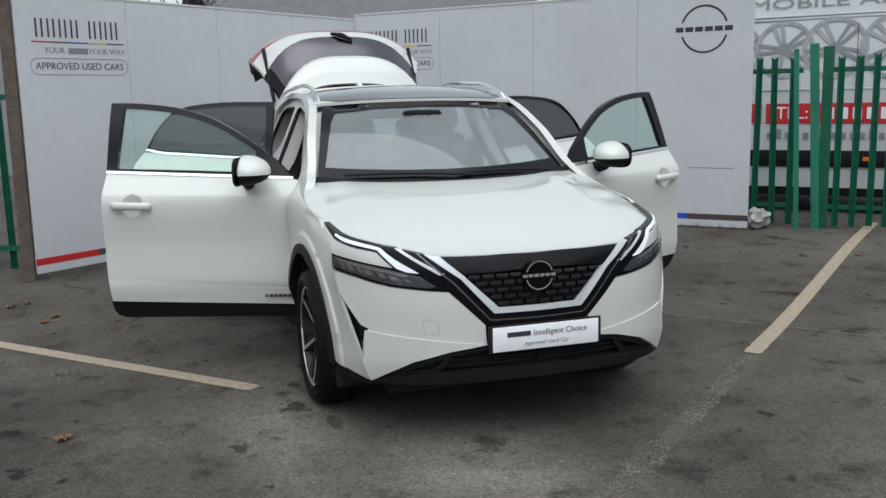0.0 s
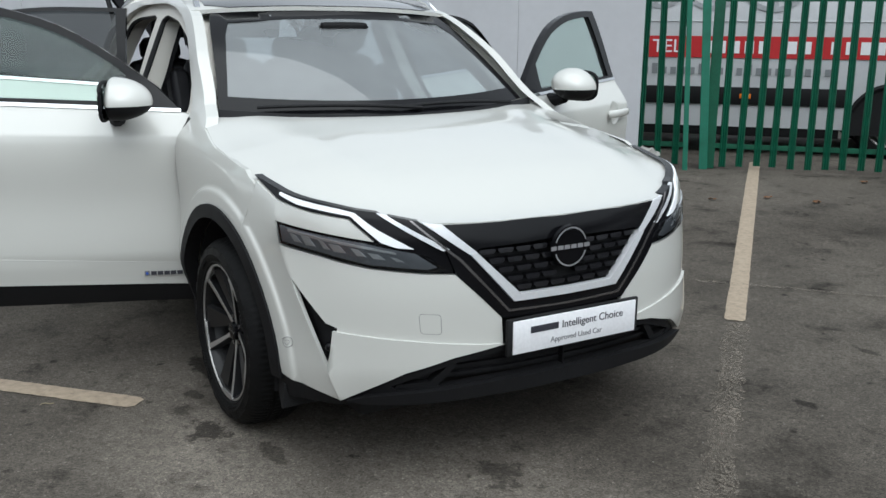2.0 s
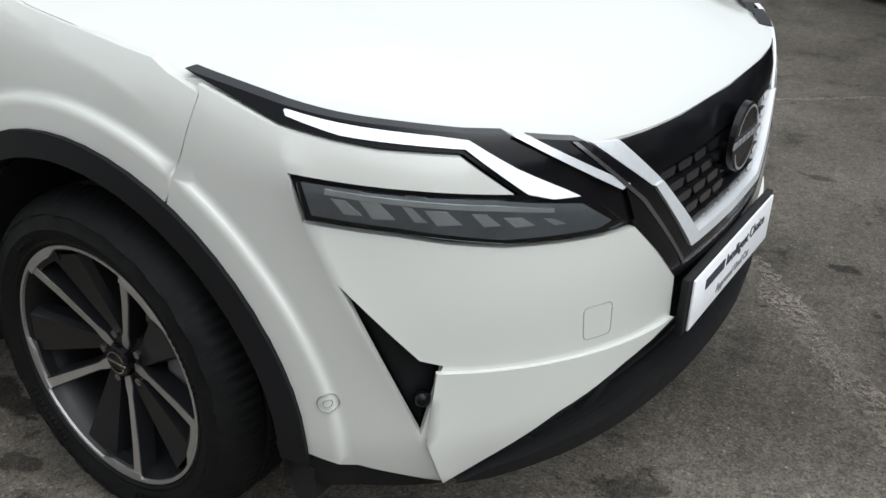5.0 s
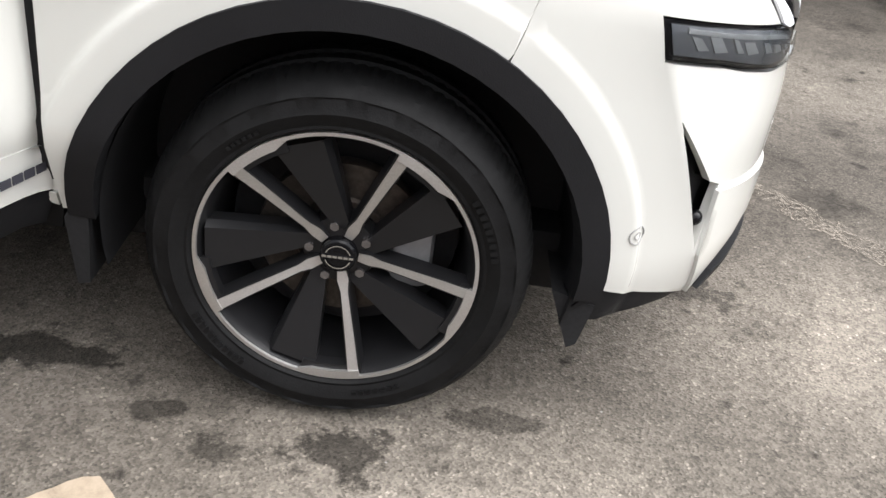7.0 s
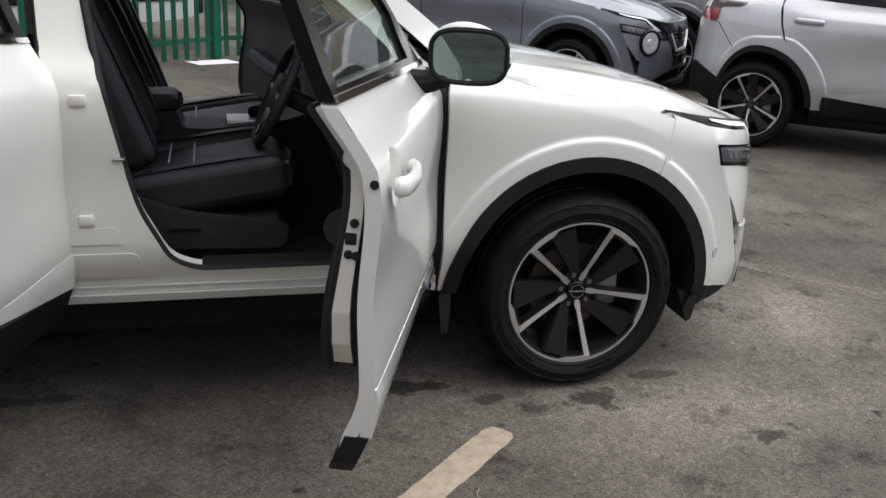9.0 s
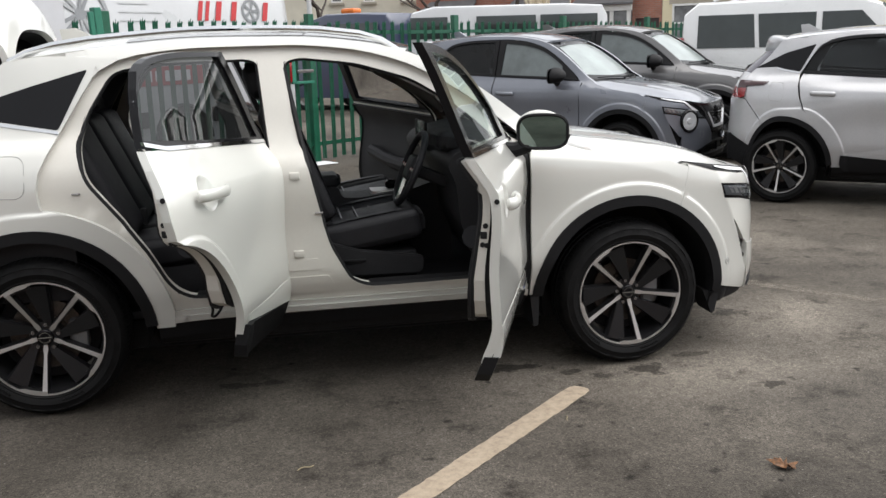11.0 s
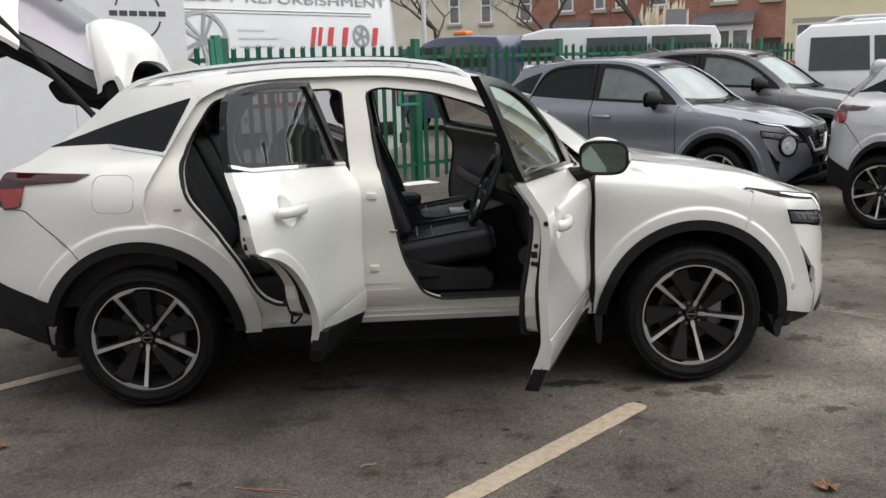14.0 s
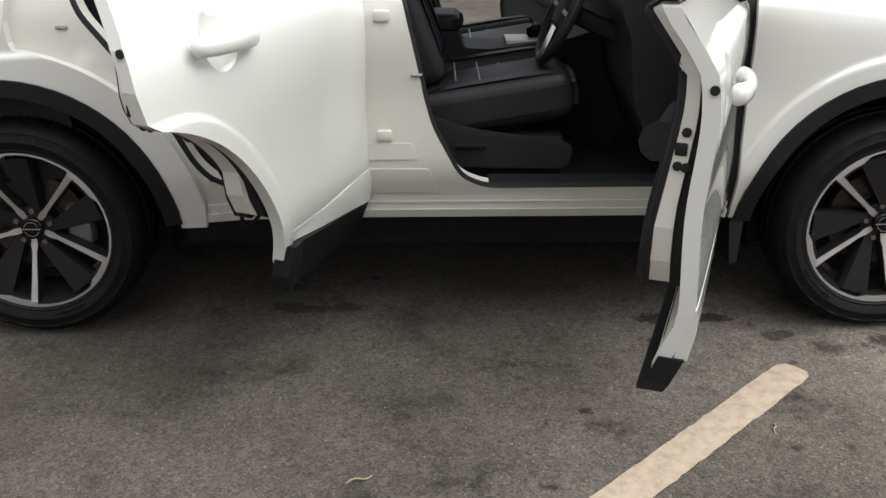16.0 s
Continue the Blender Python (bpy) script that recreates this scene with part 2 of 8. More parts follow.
STEEL = mat("brake_steel", (0.28, 0.27, 0.26), 0.4, 0.9, var=0.35, vscale=30)
DISC = mat("worn_brake_disc", (0.115, 0.098, 0.085), 0.42, 0.75, var=0.4, vscale=25, grain=0.3)
CALIPER = mat("grey_caliper", (0.23, 0.23, 0.235), 0.45, 0.3, var=0.2, vscale=20)
SEAT = mat("black_leather", (0.018, 0.018, 0.021), 0.55, spec=0.26, var=0.25, grain=0.15, bump=0.35, bscale=260)
TRIM = mat("soft_black_trim", (0.021, 0.021, 0.023), 0.62, spec=0.24, var=0.2, grain=0.15, bump=0.25, bscale=350)
LINING = mat("grey_headliner", (0.38, 0.38, 0.36), 0.95, var=0.1, bump=0.2, bscale=500)
GLASS = glass_mat("clear_car_glass", (0.72, 0.88, 0.82), ior=1.42, film=0.02)
# strong film here: the sky's reflection is put into the screen as pale colour
SCREEN = glass_mat("windscreen_glass", (0.37, 0.44, 0.46), ior=2.0, film=0.25)
DARKGLASS = glass_mat("privacy_glass", (0.15, 0.16, 0.165), ior=1.33, film=0.012)
LENS = glass_mat("lamp_lens", (0.85, 0.87, 0.88))
LAMPGREY = mat("lamp_reflector", (0.24, 0.25, 0.27), 0.2, 0.3, var=0.3, vscale=6, coat=0.6)
# pale mottled base colour stands in for sky reflected in parked cars' windows
PARKGLASS = mat("sky_pale_side_glass", (0.15, 0.175, 0.175), 0.12, var=0.5, vscale=2.0, coat=0.4)
FACET = mat("lamp_facet", (0.85, 0.86, 0.87), 0.22, 0.6, var=0.2, vscale=20)
DEWY = mat("dew_covered_glass", (0.27, 0.315, 0.305), 0.3, var=0.45, vscale=2.5, coat=0.3)
DRL = lit_mat("daytime_light", (0.80, 0.81, 0.83), 0.12)
DARKRED = mat("dark_red_lens", (0.035, 0.004, 0.006), 0.12, var=0.2, coat=0.6)
REDLAMP = mat("red_lamp_lens", (0.30, 0.012, 0.016), 0.12, var=0.3, vscale=20, coat=1.0)
MIRROR = mat("mirror_silver", (0.24, 0.33, 0.31), 0.02, 1.0, var=0.0, grain=0.0, rvar=0)
PLATE = mat("white_plate", (0.80, 0.80, 0.82), 0.35, var=0.03)
SEAM = mat("shaded_panel_seam", (0.30, 0.30, 0.29), 0.6, var=0.1)
INK = mat("dark_print", (0.03, 0.03, 0.04), 0.6, var=0.1)
GREYINK = mat("grey_print", (0.20, 0.20, 0.21), 0.6, var=0.1)
BOARD = mat("white_hoarding_board", (0.53, 0.535, 0.555), 0.45, var=0.09, vscale=0.9, grain=0.03, gscale=12)
BLUE = mat("blue_print", (0.02, 0.08, 0.42), 0.5)
REDINK = mat("red_print", (0.48, 0.018, 0.022), 0.5)
GREENINK = mat("green_print", (0.015, 0.20, 0.07), 0.5)
BEIGE = mat("beige_print", (0.50, 0.42, 0.30), 0.5)
BROWN = mat("brown_print", (0.075, 0.05, 0.045), 0.5)
YELLOW = mat("yellow_print", (0.65, 0.42, 0.05), 0.5)
GREEN = mat("green_fence_paint", (0.008, 0.115, 0.062), 0.42, var=0.35, vscale=5, grain=0.2, coat=0.1)
PALEGREEN = mat("faded_green_paint", (0.022, 0.19, 0.12), 0.5, var=0.3, vscale=5)
VANWHITE = mat("van_white_paint", (0.52, 0.53, 0.54), 0.3, var=0.12, vscale=1.5, coat=0.5)
TIMBER = mat("weathered_timber", (0.12, 0.09, 0.07), 0.85, var=0.5, vscale=12, bump=0.4)
LEAF = mat("dead_leaf", (0.24, 0.115, 0.05), 0.75, var=0.6, vscale=45, grain=0.3)

# ---------------------------------------------------------------- building helpers
class Verts(list):
    """Places of a mesh, with the normals of the first of them where they are known."""
    normals = ()


def mesh_ob(name, verts, faces, material, parent=None, label="", smooth=True, angle=35):
    me = bpy.data.meshes.new(name)
    me.from_pydata([tuple(v) for v in verts], [], [tuple(f) for f in faces])
    for m in (material if isinstance(material, (list, tuple)) else [material]):
        me.materials.append(m)
    if smooth:
        me.polygons.foreach_set("use_smooth", [True] * len(me.polygons))
        me.set_sharp_from_angle(angle=radians(angle))
    if isinstance(verts, Verts) and verts.normals:
        k, custom = len(verts.normals), []
        for f in me.polygons:
            top = all(i < k for i in f.vertices) and f.loop_total == 3
            for i in f.vertices:
                custom.append(verts.normals[i] if top else f.normal)
        me.normals_split_custom_set([tuple(n) for n in custom])
    ob = new(name, me)
    if parent:
        ob.parent = parent
    if label:
        ob["label"] = label
    return ob


def part(name, bm, material, parent, label="", smooth=True, angle=35):
    """Links a bmesh as one mesh object under a thing or under a part."""
    me = bpy.data.meshes.new(name)
    bm.to_mesh(me)
    bm.free()
    me.materials.append(material)
    if smooth and len(me.polygons):
        me.polygons.foreach_set("use_smooth", [True] * len(me.polygons))
        me.set_sharp_from_angle(angle=radians(angle))
    ob = new(name, me)
    if parent:
        ob.parent = parent
    if label:
        ob["label"] = label
    return ob


def thing(name, label, category, group="", at=None):
    ob = new(name)
    ob.empty_display_size = 0.2
    if at is not None:
        ob.matrix_world = at
    return tagged(ob, label, category, group)


def box(bm, lo, hi, bevel=0.0, m=None, segments=2):
    """A box between two corners, with rounded edges, added to bm."""
    lo, hi = Vector(lo), Vector(hi)
    q = Matrix.LocRotScale((lo + hi) / 2, None, hi - lo)
    vs = bmesh.ops.create_cube(bm, size=1.0, matrix=(m @ q) if m else q)["verts"]
    if bevel:
        es = list({e for v in vs for e in v.link_edges})
        bmesh.ops.bevel(bm, geom=es, offset=bevel, segments=segments, profile=0.5, affect="EDGES")


def one_box(lo, hi, bevel=0.0, m=None, segments=2):
    bm = bmesh.new()
    box(bm, lo, hi, bevel, m, segments)
    return bm


def tube(points, radius, sides=8, closed=False, radii=None, caps=True):
    """Verts and faces of a round bar along points."""
    pts = [Vector(p) for p in points]
    vs, fs, k = [], [], len(points)
    up = Vector((0, 0, 1))
    for i, p in enumerate(pts):
        d = (pts[(i + 1) % k] - pts[i - 1]) if closed else (pts[min(i + 1, k - 1)] - pts[max(i - 1, 0)])
        d.normalize()
        a = d.cross(up if abs(d.z) < 0.95 else Vector((1, 0, 0))).normalized()
        b = d.cross(a)
        r = radii[i] if radii else radius
        for j in range(sides):
            w = 2 * math.pi * j / sides
            vs.append(p + r * (math.cos(w) * a + math.sin(w) * b))
    for i in range(k if closed else k - 1):
        for j in range(sides):
            n2 = (i + 1) % k
            fs.append((i * sides + j, i * sides + (j + 1) % sides, n2 * sides + (j + 1) % sides, n2 * sides + j))
    if caps and not closed:
        fs.append(tuple(range(sides)))
        fs.append(tuple(range((k - 1) * sides, k * sides))[::-1])
    return vs, fs


def add(bm, vf, m=None):
    vs = [bm.verts.new((m @ Vector(v)) if m else v) for v in vf[0]]
    for f in vf[1]:
        try:
            bm.faces.new([vs[i] for i in f])
        except ValueError:
            pass
    return vs


def lathe(profile, seg=64, axis="y"):
    """Verts and faces of a closed ring: (radius, along) pairs turned round an axis."""
    vs, fs, k = [], [], len(profile)
    for i in range(seg):
        w = 2 * math.pi * i / seg
        for r, h in profile:
            vs.append((r * math.cos(w), h, r * math.sin(w)) if axis == "y" else (r * math.cos(w), r * math.sin(w), h))
    for i in range(seg):
        n2 = (i + 1) % seg
        for j in range(k - 1):
            fs.append((i * k + j, n2 * k + j, n2 * k + j + 1, i * k + j + 1))
    return vs, fs


def prism(outline, y0, y1, m=None, bm=None):
    """An outline in x and z, drawn out from y0 to y1."""
    bm = bm or bmesh.new()
    a = [bm.verts.new((m or Matrix()) @ Vector((x, y0, z))) for x, z in outline]
    b = [bm.verts.new((m or Matrix()) @ Vector((x, y1, z))) for x, z in outline]
    k = len(outline)
    bm.faces.new(a)
    bm.faces.new(b[::-1])
    for i in range(k):
        bm.faces.new((a[i], b[i], b[(i + 1) % k], a[(i + 1) % k]))
    bmesh.ops.recalc_face_normals(bm, faces=bm.faces[:])
    return bm


def words(text, size, material, parent, m, name="lettering", depth=0.001, width=None):
    """Raised letters in the built-in font, turned into a mesh."""
    cu = bpy.data.curves.new(name, "FONT")
    cu.body, cu.size, cu.extrude, cu.align_x, cu.align_y = text, size, depth, "CENTER", "CENTER"
    tmp = bpy.data.objects.new("tmp", cu)
    scene.collection.objects.link(tmp)
    me = bpy.data.meshes.new_from_object(tmp.evaluated_get(bpy.context.evaluated_depsgraph_get()))
    bpy.data.objects.remove(tmp)
    bpy.data.curves.remove(cu)
    me.materials.clear()
    me.materials.append(material)
    if width:
        xs = [v.co.x for v in me.vertices]
        k = width / (max(xs) - min(xs))
        for v in me.vertices:
            v.co.x *= k
    ob = new(name, me)
    ob.parent = parent
    ob.matrix_local = m
    return ob


def bars(rows, material, parent, m, name="print_bar"):
    """Flat printed bars (x0, y0, x1, y1) in the plane of m, standing for words."""
    bm = bmesh.new()
    for x0, y0, x1, y1 in rows:
        box(bm, (x0, y0, -0.0006), (x1, y1, 0.0012))
    ob = part(name, bm, material, parent, smooth=False)
    ob.matrix_local = m
    return ob


# ---------------------------------------------------------------- ground
LOT = radians(43.5)
EX, EY = math.cos(LOT), math.sin(LOT)


def lot(s, n):
    """A place by its way along the fence line and its way towards the fence."""
    return (s * EX - n * EY, s * EY + n * EX)


def ground_z(x, y):
    n = -x * EY + y * EX
    t = min(max((n - 1.6) / 3.9, 0), 1)
    return 0.11 * t * t * (3 - 2 * t)


def make_ground():
    near = [i * 0.25 - 8 for i in range(85)]
    ticks = [-420, -200, -100, -60, -40, -30, -24, -20, -16, -13, -11, -9.5] + near + [14.5, 17, 20, 24, 30, 40, 60, 100, 200, 420]
    k = len(ticks)
    vs = [(x, y, ground_z(x, y)) for x in ticks for y in ticks]
    fs = [(i * k + j, (i + 1) * k + j, (i + 1) * k + j + 1, i * k + j + 1) for i in range(k - 1) for j in range(k - 1)]
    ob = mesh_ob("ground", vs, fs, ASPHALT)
    return tagged(ob, "worn grey asphalt of a car park, stained and gritty", "ground", kind="structure")


ground = make_ground()


def painted_line(a, b, width, material, label, rag=0.006, seed=1):
    rnd = random.Random(seed)
    a, b = Vector((*a, 0)), Vector((*b, 0))
    d = b - a
    k = max(int(d.length / 0.025), 4)
    side = Vector((-d.y, d.x, 0)).normalized() * width / 2
    vs, fs = [], []
    for i in range(k + 1):
        t = i / k
        near = min(1.0, (min(i, k - i) * d.length / k + 0.012) / (width * 0.5))
        w = math.sqrt(1 - (1 - near) ** 2)
        for sgn in (1, 0.33, -0.33, -1):
            p = a + d * t + side * sgn * w + side.normalized() * rnd.uniform(-rag, rag) * (abs(sgn) == 1)
            vs.append((p.x, p.y, ground_z(p.x, p.y) + 0.004 + 0.0015 * (abs(sgn) < 1)))
    for i in range(k):
        for j in range(3):
            fs.append((i * 4 + j, i * 4 + j + 1, i * 4 + 5 + j, i * 4 + 4 + j))
    return tagged(mesh_ob("parking_line", vs, fs, material), label, "road marking", "bay lines", kind="structure")


painted_line((-0.33, -1.15), (-4.9, -5.48), 0.105, LINE, "thick worn cream bay line with a ragged end", 0.0025, 1)
painted_line((0.10, 1.73), (-3.28, 5.76), 0.105, LINE, "long worn cream bay line running to the fence", 0.0025, 2)
painted_line((2.6, -1.22), (0.14, 1.70), 0.11, FADED, "faded, almost worn away bay line", 0.02, 3)
painted_line((-6.2, -2.87), (-2.3, 0.64), 0.095, LINE, "worn cream bay line under the parked crossover", 0.0025, 4)
painted_line((-0.95, 1.78), (1.75, 4.13), 0.04, FADED, "thin faded line scuffed into the asphalt", 0.012, 5)


# ---------------------------------------------------------------- hoarding boards
def board_frame(a, b, z0):
    """A pose whose x runs along the board from a to b, y up, z out towards the car."""
    a, b = Vector((*a, z0)), Vector((*b, z0))
    x = (b - a).normalized()
    z = x.cross(Vector((0, 0, 1)))
    return Matrix(((x.x, 0, z.x, a.x), (x.y, 0, z.y, a.y), (0, 1, 0, a.z), (0, 0, 0, 1)))


CORNER, LEFT_END, RIGHT_END = lot(-4.38, 5.5), (-4.16, -2.62), lot(0.447, 5.5)
BOARD_H, BOARD_Z = 2.44, 0.12


def make_board(name, a, b, z0, stripes, label, seams=2):
    m = board_frame(a, b, z0)
    ob = thing(name, label, "hoarding", at=m)
    ob["kind"] = "structure"
    length = (Vector(b) - Vector(a)).length
    w = length / (seams * 2)
    for i in range(seams * 2):
        p = part("board_panel", one_box((i * w + 0.0015, 0, -0.02), ((i + 1) * w - 0.0015, BOARD_H, 0), 0.002, segments=1), BOARD, ob, smooth=False)
    x = 0.0
    for share, material in stripes:
        part("colour_stripe", one_box((x * length, 0.075, -0.001), ((x + share) * length, 0.135, 0.0015)), material, ob, smooth=False)
        x += share
    part("top_capping", one_box((0, BOARD_H, -0.03), (length, BOARD_H + 0.02, 0.006), 0.003), BOARD, ob, smooth=False)
    for i in range(seams * 2 + 1):
        for j in range(4):
            bm = bmesh.new()
            bmesh.ops.create_cone(bm, segments=8, radius1=0.008, radius2=0.006, depth=0.004, cap_ends=True,
                                  matrix=Matrix.Translation((min(max(i * w + 0.03, 0.03), length - 0.03), 0.3 + j * 0.65, 0.001)))
            part("screw_head", bm, BOARD, ob)
    return ob, length


left_board, left_len = make_board("wall_hoarding_left", LEFT_END, CORNER, 0.06,
                                  [(0.14, REDINK), (0.10, BROWN), (0.2, BEIGE), (0.2, GREENINK), (0.18, BLUE), (0.18, BROWN)],
                                  "white hoarding boards with dealer print and a coloured base stripe")
right_board, right_len = make_board("wall_hoarding_right", CORNER, RIGHT_END, BOARD_Z,
                                    [(0.12, REDINK), (0.13, BROWN), (0.35, BEIGE), (0.15, GREENINK), (0.12, BLUE), (0.13, BROWN)],
                                    "white hoarding boards with a round emblem and a scuff")


def dealer_print(board, cx, cy, s):
    """The dealer's block: its name as plain letter bars, a coloured rule, a motto and a framed line."""
    def at(x, y):
        return Matrix.Translation((cx + x * s, cy + y * s, 0.0015))
    # heavy name: one upright pair of bars for each of seven letters
    rows, x = [], -0.46
    for i in range(8):
        if i == 4:
            x += 0.075
            continue
        for q in (0.008, 0.066):
            bars([((x + q) * s, 0.10 * s, (x + q + 0.019) * s, 0.27 * s)], INK, board, at(0, 0), "dealer_name_bar")
        x += 0.122
    for i, material in enumerate((REDINK, BROWN, BLUE, YELLOW, BROWN)):
        bars([((-0.5 + i * 0.2) * s, 0.052 * s, (-0.3 + i * 0.2) * s, 0.064 * s)], material, board, at(0, 0), "coloured_rule")
    words("YOUR", 0.078 * s, GREYINK, board, at(-0.27, -0.02))
    bars([(-0.125 * s, -0.028 * s, 0.085 * s, 0.028 * s)], GREYINK, board, at(0, -0.02), "brand_bar")
    words("YOUR WAY", 0.078 * s, GREYINK, board, at(0.30, -0.02))
    words("APPROVED USED CARS", 0.092 * s, INK, board, at(0, -0.165))
    ring = [(0.45 + 0.075 * math.cos(w), 0.075 * math.sin(w)) for w in np.linspace(-math.pi / 2, math.pi / 2, 10)]
    ring = ring + [(-x, -y) for x, y in ring]
    bm = bmesh.new()
    add(bm, tube([(x * s, y * s, 0) for x, y in ring], 0.003 * s, 4, closed=True))
    fr = part("print_frame", bm, GREYINK, board)
    fr.matrix_local = at(0, -0.165)


dealer_print(left_board, 0.62, 1.98, 0.95)
dealer_print(right_board, 0.62, 1.98, 0.95)


def emblem(parent, m, r, material, bar=True):
    """A round emblem of two open arcs with a plain bar across."""
    for a0 in (0.30, math.pi + 0.30):
        bm = bmesh.new()
        arc = np.linspace(a0, a0 + math.pi - 0.6, 24)
        for i in range(23):
            q = [Vector((rr * math.cos(w), rr * math.sin(w), 0.0015)) for rr, w in ((r, arc[i]), (r, arc[i + 1]), (r * 0.92, arc[i + 1]), (r * 0.92, arc[i]))]
            bm.faces.new([bm.verts.new(v) for v in q])
        bmesh.ops.remove_doubles(bm, verts=bm.verts[:], dist=1e-6)
        ob = part("emblem_arc", bm, material, parent, smooth=False)
        ob.matrix_local = m
    for i in range(6):
        x = (-1.2 + i * 0.41) * r
        bars([(x, -0.10 * r, x + 0.33 * r, 0.10 * r)], material, parent, m, "emblem_bar")


emblem(right_board, Matrix.Translation((right_len - 0.50, 2.06, 0.0015)), 0.245, INK)
part("scuff_mark", one_box((right_len - 0.62, 0.62, 0.0), (right_len - 0.16, 0.628, 0.0012)), GREYINK, right_board, smooth=False)
post = part("timber_post", one_box((-0.05, -0.12, 0), (0.05, -0.02, 2.6), 0.004), TIMBER, None, smooth=False)
post.matrix_world = Matrix.Translation((LEFT_END[0] - 0.03, LEFT_END[1] - 0.0, ground_z(*LEFT_END)))
tagged(post, "weathered brown timber post at the hoarding's end", "post", kind="structure")
# ---------------------------------------------------------------- body surfaces of the crossover
# The car's own frame: x forward from the front axle, y to its left, z up; the right-hand side has y < 0.
def smooth_curve(keys):
    """A smooth function through (a, b) keys, with flat ends and no overshoot."""
    ka = np.array([k[0] for k in keys], float)
    kb = np.array([k[1] for k in keys], float)
    h, dl = np.diff(ka), np.diff(kb) / np.diff(ka)
    m = np.zeros(len(ka))
    m[0], m[-1] = dl[0], dl[-1]
    for i in range(1, len(ka) - 1):
        if dl[i - 1] * dl[i] > 0:
            w1, w2 = 2 * h[i] + h[i - 1], h[i] + 2 * h[i - 1]
            m[i] = (w1 + w2) / (w1 / dl[i - 1] + w2 / dl[i])

    def f(a):
        a = min(max(float(a), ka[0]), ka[-1])
        i = min(max(int(np.searchsorted(ka, a)) - 1, 0), len(h) - 1)
        t = (a - ka[i]) / h[i]
        return float(kb[i] * (1 + 2 * t) * (1 - t) ** 2 + m[i] * h[i] * t * (1 - t) ** 2
                     + kb[i + 1] * t * t * (3 - 2 * t) + m[i + 1] * h[i] * t * t * (t - 1))
    return f


def spline(pts, n=8, closed=False):
    """Catmull-Rom points through pts."""
    p = [np.array(q, float) for q in pts]
    k, out = len(p), []
    for i in range(k if closed else k - 1):
        if closed:
            a, b, c, d = p[i - 1], p[i], p[(i + 1) % k], p[(i + 2) % k]
        else:
            a, b, c, d = p[max(i - 1, 0)], p[i], p[i + 1], p[min(i + 2, k - 1)]
        for j in range(n):
            t = j / n
            out.append(tuple(0.5 * (2 * b + (c - a) * t + (2 * a - 5 * b + 4 * c - d) * t * t + (3 * b - a - 3 * c + d) * t ** 3)))
    if not closed:
        out.append(tuple(p[-1]))
    return out


PLAN = spline([(0.885, 0), (0.878, -0.2), (0.85, -0.4), (0.795, -0.56), (0.705, -0.70), (0.59, -0.80), (0.46, -0.855), (0.28, -0.885),
               (0, -0.902), (-0.5, -0.912), (-1.2, -0.917), (-2.0, -0.917), (-2.6, -0.912), (-2.95, -0.893), (-3.26, -0.835), (-3.44, -0.715),
               (-3.525, -0.45), (-3.54, -0.2), (-3.545, 0)], 12)
PX, PY = np.array([p[0] for p in PLAN]), np.array([p[1] for p in PLAN])
PU = np.concatenate([[0], np.cumsum(np.hypot(np.diff(PX), np.diff(PY)))])
NX, NY = np.gradient(PY, PU), -np.gradient(PX, PU)
NL = np.hypot(NX, NY)
NX, NY = -NX / NL, -NY / NL


def us(x):
    """Way round the plan to the place x on the flank."""
    return float(np.interp(-x, -PX, PU))


def uf(y):
    """Way round the plan to the place y (0 to 0.8) on the nose."""
    return float(np.interp(abs(y), -PY[:90], PU[:90]))


